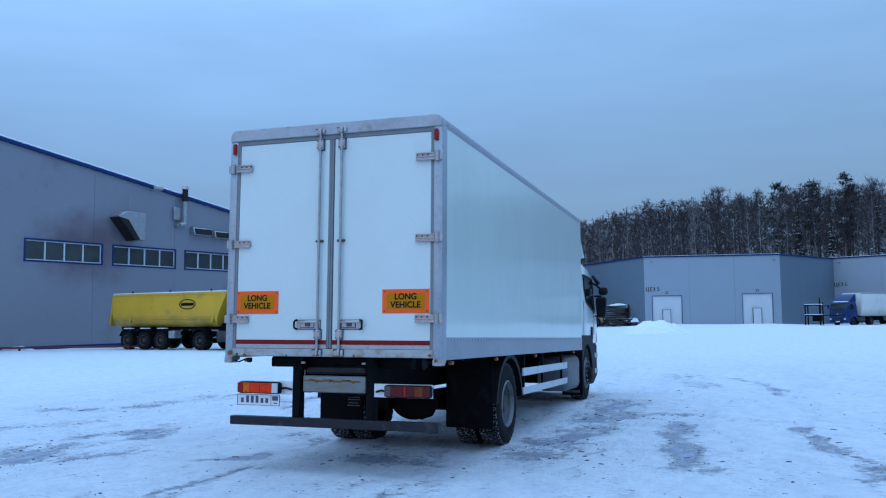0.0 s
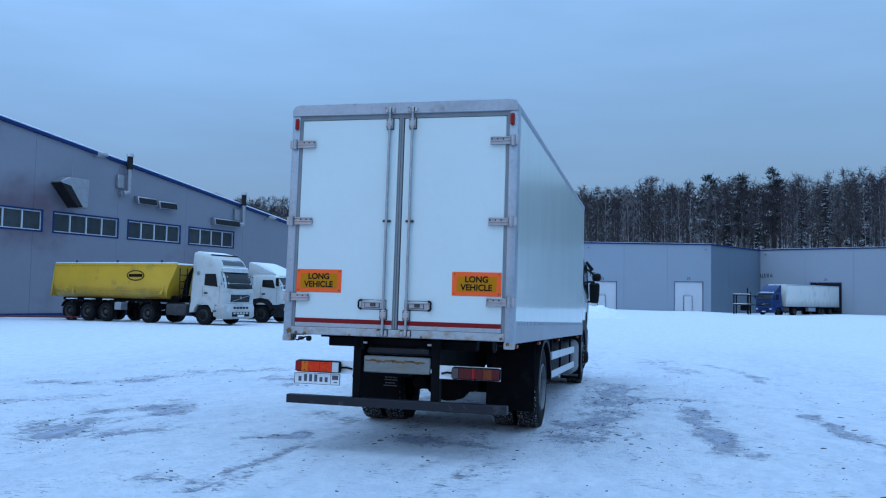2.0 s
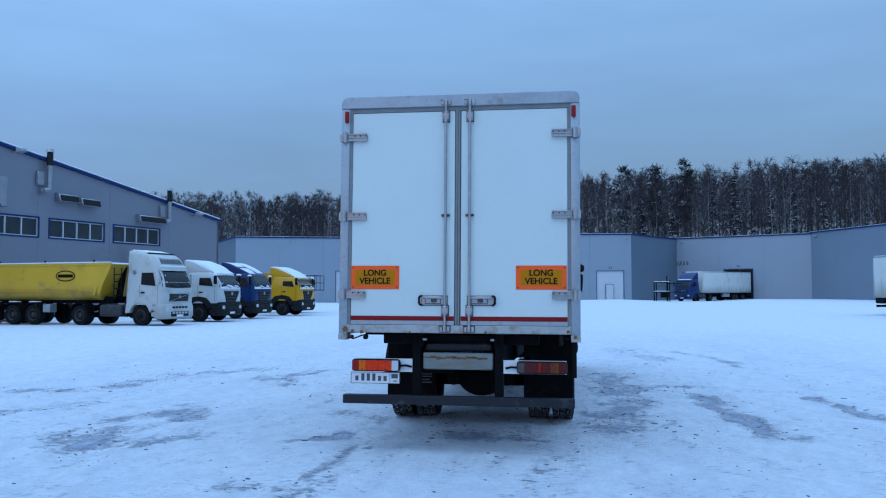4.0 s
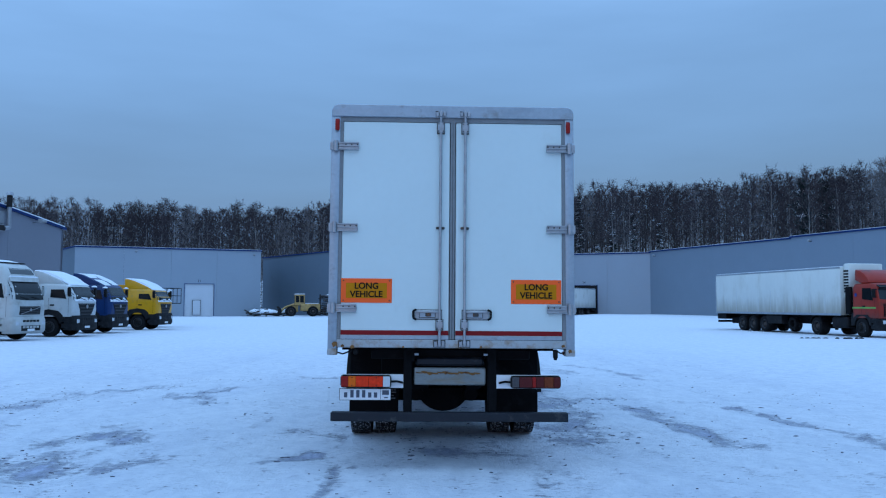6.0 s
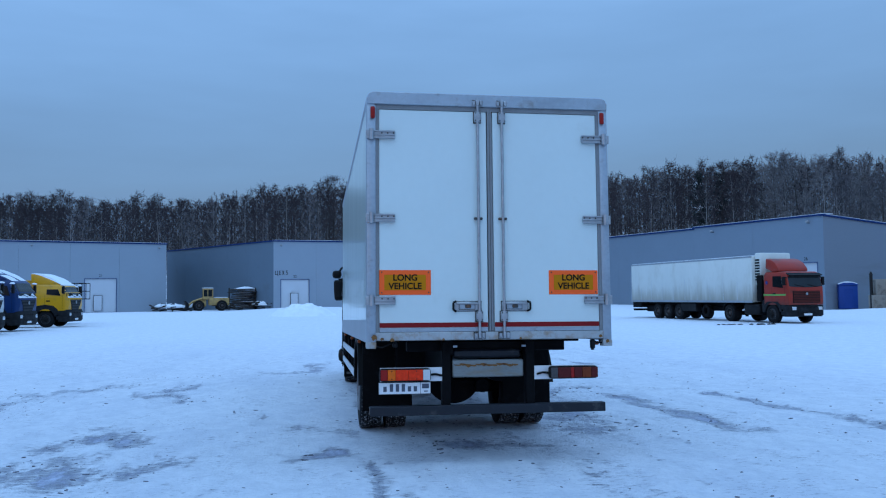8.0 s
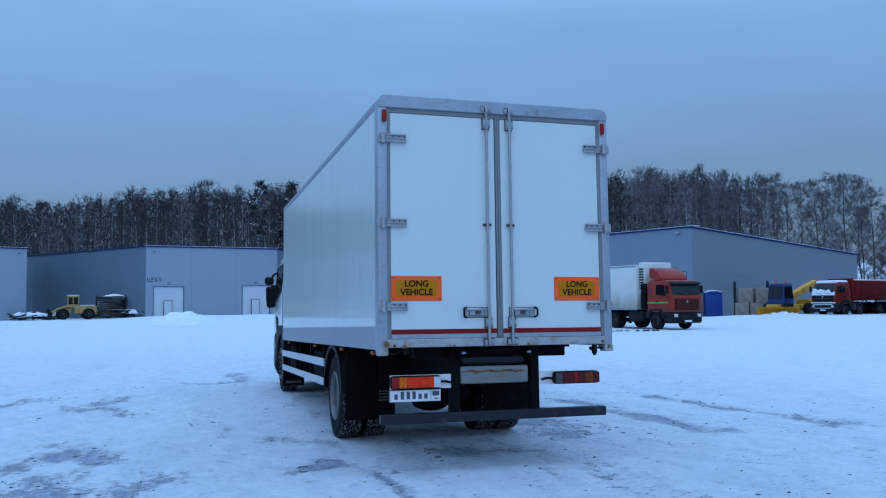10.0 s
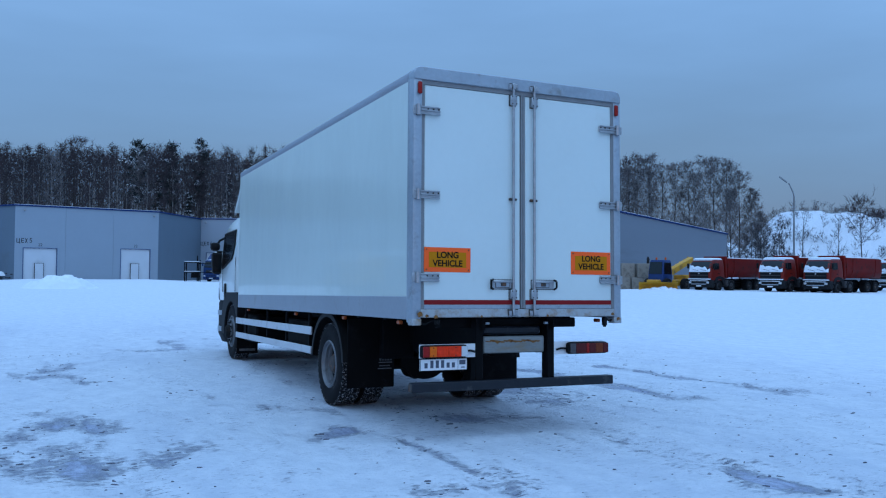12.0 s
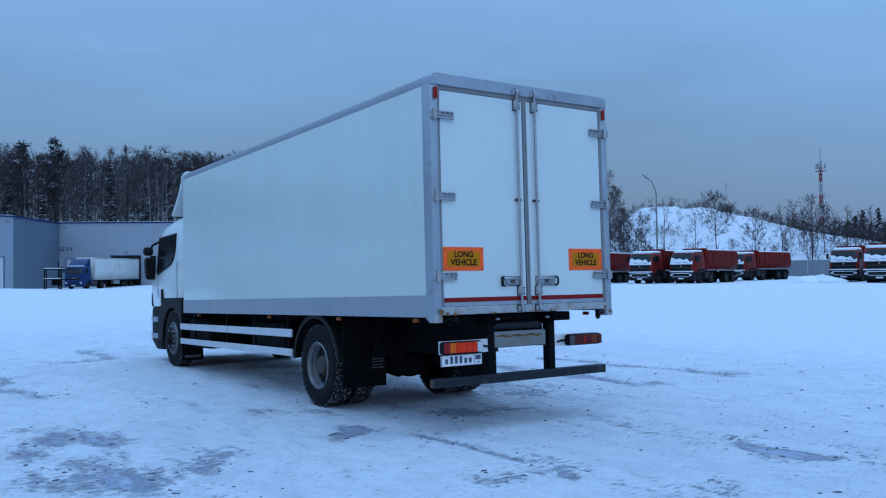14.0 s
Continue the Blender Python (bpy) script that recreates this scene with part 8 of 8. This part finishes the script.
def wood_kind(seed, height, limbs, boughs, twigs, wide, clear, thick, twig_w, droop=0.1, rounded=True):
    """A leafless forest tree with a slim stem, ascending limbs and a rounded brush of fine twigs: (stem vertices, faces), (twig vertices, triangles)."""
    rng = np.random.default_rng(seed)
    wv, wf, count = [], [], 0
    bend = rng.normal(size=(7, 2)).cumsum(0) * 0.006 * height
    pts = [np.array([*(bend[k] - bend[0]), height * k / 6.3]) for k in range(7)]
    r = height * thick

    def wood(p, q, r0, r1, n):
        nonlocal count
        v, f = strut(p, q, r0, r1, n)
        wv.append(v)
        wf.extend([tuple(i + count for i in g) for g in f])
        count += len(v)

    for k in range(6):
        wood(pts[k], pts[k + 1], r * (1 - k / 6.4), r * (1 - (k + 1) / 6.4), 4)
    starts, ends, widths = [], [], []
    for k in range(limbs):
        h = (k + rng.random()) / limbs
        u = clear + (0.985 - clear) * h
        i = min(int(u * 6), 5)
        start = pts[i] + (pts[i + 1] - pts[i]) * (u * 6 - i)
        az = k * 2.4 + rng.normal() * 0.5
        reach = wide * height * (0.35 + 0.85 * math.sin(math.pi * min(0.22 + 0.72 * h, 1.0))) * (0.65 + 0.5 * rng.random())
        out = np.array([math.cos(az), math.sin(az), 0.75 + 0.9 * h + rng.normal() * 0.15])
        out /= np.linalg.norm(out)
        reach *= 1 - 0.35 * max(h - 0.7, 0) / 0.3
        tip = start + out * reach + np.array([0, 0, 0.16 * reach])
        lr = r * 0.3 * (1.1 - u)
        wood(start, tip, lr, lr * 0.25, 3)
        w = 0.25 + 0.75 * rng.random((boughs, 1))
        p = start + (tip - start) * w
        d = out * 0.6 + rng.normal(size=(boughs, 3)) * 0.4 + (0, 0, 0.12)
        q = p + d * (0.3 + 0.3 * rng.random((boughs, 1))) * (0.4 * reach + 0.018 * height)
        starts.append(p), ends.append(q), widths.append(np.full(boughs, twig_w * 1.5))
        p2 = np.repeat(p, twigs, 0) + (np.repeat(q, twigs, 0) - np.repeat(p, twigs, 0)) * (0.2 + 0.8 * rng.random((boughs * twigs, 1)))
        d2 = np.repeat(d, twigs, 0) * 0.5 + rng.normal(size=(boughs * twigs, 3)) * 0.45 + (0, 0, 0.1 - droop)
        starts.append(p2), ends.append(p2 + d2 * (0.034 + 0.03 * rng.random((boughs * twigs, 1))) * height), widths.append(np.full(boughs * twigs, twig_w))
    a, b, w = np.concatenate(starts), np.concatenate(ends), np.concatenate(widths)
    side = np.cross(b - a, rng.normal(size=a.shape))
    side *= (w * (0.6 + 0.7 * rng.random(len(w))) / (np.linalg.norm(side, axis=1) + 1e-9))[:, None]
    tv = np.stack([a - side, a + side, b], 1).reshape(-1, 3)
    tf = [(3 * k, 3 * k + 1, 3 * k + 2) for k in range(len(a))]
    # twigs that stray past the rounded outline of a crown in the wood are drawn back to it
    middle = np.array([*(pts[4][:2] * 0.9), height * (0.52 + 0.46 * clear)])
    reach = np.array([wide * height * 1.15, wide * height * 1.15, height - middle[2]])
    far = np.linalg.norm((tv - middle) / reach, axis=1)
    above = tv[:, 2] > middle[2]
    keep = np.where((far > 0.95) & above & rounded, (0.95 + (far - 0.95) * 0.5) / np.maximum(far, 1e-6), 1.0)
    tv = middle + (tv - middle) * keep[:, None]
    stem = np.concatenate(wv)
    k = height / np.percentile(tv[:, 2], 99.5)
    stem[:, 2] *= k
    tv[:, 2] *= k
    return (stem, wf), (tv, tf)


def forest():
    """The wood on the rise: bare birches and aspens with rounded crowns and slim stems, brush below them and a dusky mass of twigs behind."""
    near = [wood_kind(s, 20.0, 26, 6, 7, 0.105 + 0.016 * (s % 4), 0.38 + 0.03 * (s % 5), 0.006, 0.021) for s in range(1, 10)]
    brush = [wood_kind(s, 8.0, 12, 4, 5, 0.2, 0.08, 0.006, 0.028, 0.0) for s in (17, 18, 19)]
    middle = [wood_kind(s, 20.0, 22, 4, 4, 0.1 + 0.012 * (s % 3), 0.2, 0.006, 0.042) for s in (27, 28, 29, 30)]
    deep = [wood_kind(s, 20.0, 18, 3, 5, 0.1, 0.04, 0.006, 0.07) for s in (37, 38, 39)]
    rng = np.random.default_rng(11)
    V, F, M, base = [], [], [], 0
    for row in range(-2, 14):
        front = row < 6
        d0 = 161 + 3.0 * row if row < 0 else 164 + 7.5 * row if front else 207 + 9.0 * (row - 6)
        step = 1.0 if row < 0 else 2.6 if front else 2.1
        span = radians(102)
        n = int(span * d0 / step)
        for k in range(n):
            az = -54 + 102 * (k + rng.random()) / n
            if az > 39.5 - 0.35 * row + rng.normal() * 0.7:
                continue
            d = d0 + rng.normal() * 3.0
            x, y = d * math.sin(radians(az)) - 1, d * math.cos(radians(az)) - 8
            if az > 33 and d < 185:
                continue
            z = land(x, y)
            want = (skyline(az) - 1.7) * d / 230 + 1.7 - z
            clump = 0.11 * noise.noise((az * 0.55, row * 0.35, 0)) + 0.07 * noise.noise((az * 1.9, row * 0.6, 4))
            size = want / 20.0 * (0.97 + 0.13 * (rng.random() - 0.5) + clump)
            size *= 1.0 if front else 0.95 if row < 11 else 0.88
            if size < 0.25:
                continue
            low = row < 0 or front and rng.random() < 0.36
            bank = brush if low else near if front else middle if row < 11 else deep
            if low:
                size = 0.8 + 0.7 * rng.random() if row >= 0 else 0.4 + 0.55 * rng.random() ** 2
            a = rng.random() * 6.28
            wide = size * (0.85 + 0.3 * rng.random())
            c, s = math.cos(a) * wide, math.sin(a) * wide
            turn = np.array([[c, -s, 0], [s, c, 0], [0, 0, size]])
            (wv, wf), (tv, tf) = bank[rng.integers(len(bank))]
            pale = rng.random() < (0.32 if front else 0.12)
            for v, f, m in ((wv, wf, 1 if pale else 0), (tv, tf, 3 if rng.random() < (0.5 if az > 29 else 0.12) else 2)):
                V.append(v @ turn.T + (x, y, z - 0.1))
                F += [tuple(i + base for i in g) for g in f]
                M += [m] * len(f)
                base += len(v)
    me = raw_mesh("forest", np.concatenate(V), F, (BARK, BIRCH_BARK, TWIG, TWIG_FROST), M)
    tagged(new("forest", me), "dense leafless birch wood on a snowy rise", "forest", kind="stuff")


def tree(name, label, x, y, height, seed, limbs=34, twigs=22, spread=0.2, clear=0.25, bark=BARK, twig_mat=TWIG_FROST, droop=0.0, group="", twig_w=0.026, dome=False, boughs=8, fill=17):
    t = thing(name, label, "tree", pose(x, y, land(x, y) - 0.15), group)
    if dome:
        (wv, wf), (tv, tf) = wood_kind(seed, height, limbs, boughs, fill, spread, clear, 0.0085, twig_w, droop, fill > 10)
    else:
        (wv, wf), (tv, tf) = bare_tree(seed, height, limbs, twigs, spread, clear, 7, twig_w, droop, True, dome, 0.22)
    for n, v, f, m in (("trunk", wv, wf, bark), ("crown", tv, tf, twig_mat)):
        ob = new(n, raw_mesh(n, v, f, (m,)))
        ob.parent = t
    return t


def conifer(name, label, x, y, height, width, seed, snow, pine=False):
    t = thing(name, label, "tree", pose(x, y, land(x, y) - 0.1), "conifers in the wood")
    v, f, mi = conifer_mesh(seed, height, width, snow, pine)
    crown = new("crown", raw_mesh("crown", v, f, (NEEDLE, NEEDLE_SNOW), mi))
    crown.parent = t
    part("trunk", Shape().rod((0, 0, 0), (0, 0, height * 0.97), height * 0.011, 0.03, n=7), BARK, t)


def polar(az, d, x=-1.0, y=-8.0):
    return d * math.sin(radians(az)) + x, d * math.cos(radians(az)) + y


forest()
for k, (az, d, h, w, snow, pine) in enumerate(((4.4, 176, 25.5, 3.0, 0.12, True), (6.35, 175, 25.5, 2.3, 0.12, True), (8.2, 177, 26.5, 2.6, 0.15, True), (9.9, 172, 20, 2.6, 0.6, False), (7.4, 166, 16, 2.4, 0.4, False), (-1.0, 160, 9, 2.0, 0.6, False), (2.6, 160, 9.5, 2.2, 0.65, False), (25.2, 172, 24.5, 1.8, 0.1, True), (26.6, 176, 24, 1.9, 0.1, True), (12.5, 165, 13, 2.4, 0.5, False), (19.5, 164, 11, 2.2, 0.5, False), (23.0, 166, 12, 2.2, 0.5, False), (-7.0, 163, 10, 2.0, 0.5, False), (14.8, 170, 19, 2.4, 0.35, False), (29.0, 168, 13, 2.2, 0.4, False), (11.3, 170, 22.5, 2.6, 0.35, False), (5.5, 168, 19, 2.6, 0.5, False), (13.4, 174, 20, 2.4, 0.3, False), (16.5, 168, 17, 2.4, 0.4, False))):
    conifer("pine_tree" if pine else "spruce_tree", "dark ragged pine standing above the birch wood" if pine else "dark spruce with snow on its boughs", *polar(az, d), h, w, 40 + k, snow, pine)
for k, (az, d, h) in enumerate(((33.5, 150, 21), (34.6, 158, 22), (35.8, 148, 20.5), (36.6, 160, 22), (37.6, 152, 22.5), (38.6, 146, 20.5), (39.4, 156, 22), (40.3, 150, 21.5), (41.2, 144, 21.5), (42.0, 152, 22), (42.8, 147, 21), (43.5, 143, 18.5), (44.2, 146, 15.5), (44.8, 139, 11.5), (43.0, 134, 15), (38.0, 164, 22), (35.0, 166, 22), (40.8, 162, 21))):
    x, y = polar(az, d)
    tree("birch_tree", "tall leafless birch with frosted grey twigs", x, y, h - land(x, y) * 0.7, 70 + k, 44, 0, 0.155 + 0.02 * (k % 3), 0.2, BARK if k % 4 else BIRCH_BARK, TWIG_FROST if az > 38.5 or k % 2 else TWIG_DUSK, 0.2, "birches behind the wing", 0.0155, True)
for k, (az, d, h) in enumerate(((43.8, 138, 8), (44.4, 136, 9.5), (45.0, 134, 7), (45.6, 133, 8), (46.1, 131, 6), (44.9, 141, 10), (45.9, 140, 9.5), (46.4, 136, 5))):
    x, y = polar(az, d)
    tree("young_birch", "low leafless birch among brush beside the mound", x, y, h, 170 + k, 18, 0, 0.2, 0.05, BARK, TWIG_DUSK, 0.05, "young birches by the mound", 0.016, True)
LONE = "leafless tree before the snowy mound"
for k, (az, d, h, s, clear, dome, limbs) in enumerate(((52.2, 118, 12.3, 0.23, 0.48, True, 44), (49.0, 114, 11.0, 0.13, 0.2, False, 18), (51.0, 120, 9.4, 0.12, 0.15, False, 16), (54.6, 132, 9.8, 0.26, 0.2, True, 34), (56.2, 140, 11.0, 0.2, 0.25, False, 26), (57.9, 150, 13.6, 0.26, 0.25, True, 44), (58.6, 156, 12.5, 0.22, 0.2, True, 40), (59.9, 160, 12.0, 0.14, 0.2, False, 26), (47.3, 130, 6.0, 0.3, 0.1, False, 24), (61.2, 165, 12.0, 0.15, 0.2, False, 26))):
    x, y = polar(az, d, -6.1, -7.2)
    tree("bare_tree", "lone " + LONE + " with a rounded crown" if k == 0 else "small " + LONE, x, y, h - land(x, y), 120 + k, limbs, 30 if dome else 14, s, clear, BARK, TWIG, 0.0, "trees by the mound", 0.016 if dome else 0.017, dome, 6, 7)


def scrub():
    """Brush on the mound's crest and the far tree line."""
    kinds = [bare_tree(s, 1.0, 8, 10, 0.5, 0.02, 3, 0.018) for s in (21, 22, 23)]
    far = [bare_tree(s, 12.0, 13, 14, 0.22, 0.1, 3, 0.085, 0.0, False, True, 0.25) for s in (31, 32, 33)]
    rng = np.random.default_rng(5)
    V, F, M, base = [], [], [], 0
    spots = []
    for k in range(760):
        u, v = -20 + 62 * rng.random(), (rng.normal() * 3 if k % 3 == 1 else -13 + rng.normal() * 6)
        if u < 2 and k % 3 == 1 and rng.random() < 0.5:
            continue
        x, y = 124 + u * 0.637 + v * 0.77, 102 - u * 0.77 + v * 0.637
        spots.append((x, y, 0.6 + (1.3 if u > 8 else 0.9) * rng.random() ** 2, kinds, 0))
    for k in range(420):
        x, y = polar(56 + 10 * rng.random(), 150 + 60 * rng.random(), -6.1, -7.2)
        spots.append((x, y, 0.22 + 0.26 * rng.random(), far, 1))
    for k in range(230):
        x, y = polar(53.5 + 26 * rng.random(), 225 + 90 * rng.random(), -6.0, -7.0)
        spots.append((x, y, 0.7 + 0.55 * rng.random(), far, 1))
    for x, y, size, bank, far_off in spots:
        (wv, wf), (tv, tf) = bank[rng.integers(3)]
        a = rng.random() * 6.28
        c, s = math.cos(a) * size, math.sin(a) * size
        turn = np.array([[c, -s, 0], [s, c, 0], [0, 0, size]])
        for v, f, m in ((wv, wf, 0), (tv, tf, 1)):
            V.append(v @ turn.T + (x, y, land(x, y) - 0.05))
            F += [tuple(i + base for i in g) for g in f]
            M += [m] * len(f)
            base += len(v)
    me = raw_mesh("scrub", np.concatenate(V), F, (BARK, TWIG), M)
    tagged(new("scrub", me), "brown brush on the mound and a far leafless tree line", "scrub", kind="stuff")
    for k in range(22):
        az, d = 60.6 + 0.4 * k, 205 + 9 * (k % 4)
        conifer("spruce_tree", "dark far spruce at the edge of the yard", *polar(az - 0.6, d, -6.0, -7.0), 11.5 + 3.5 * ((k * 7) % 5) / 4, 2.8, 200 + k, 0.05)


scrub()
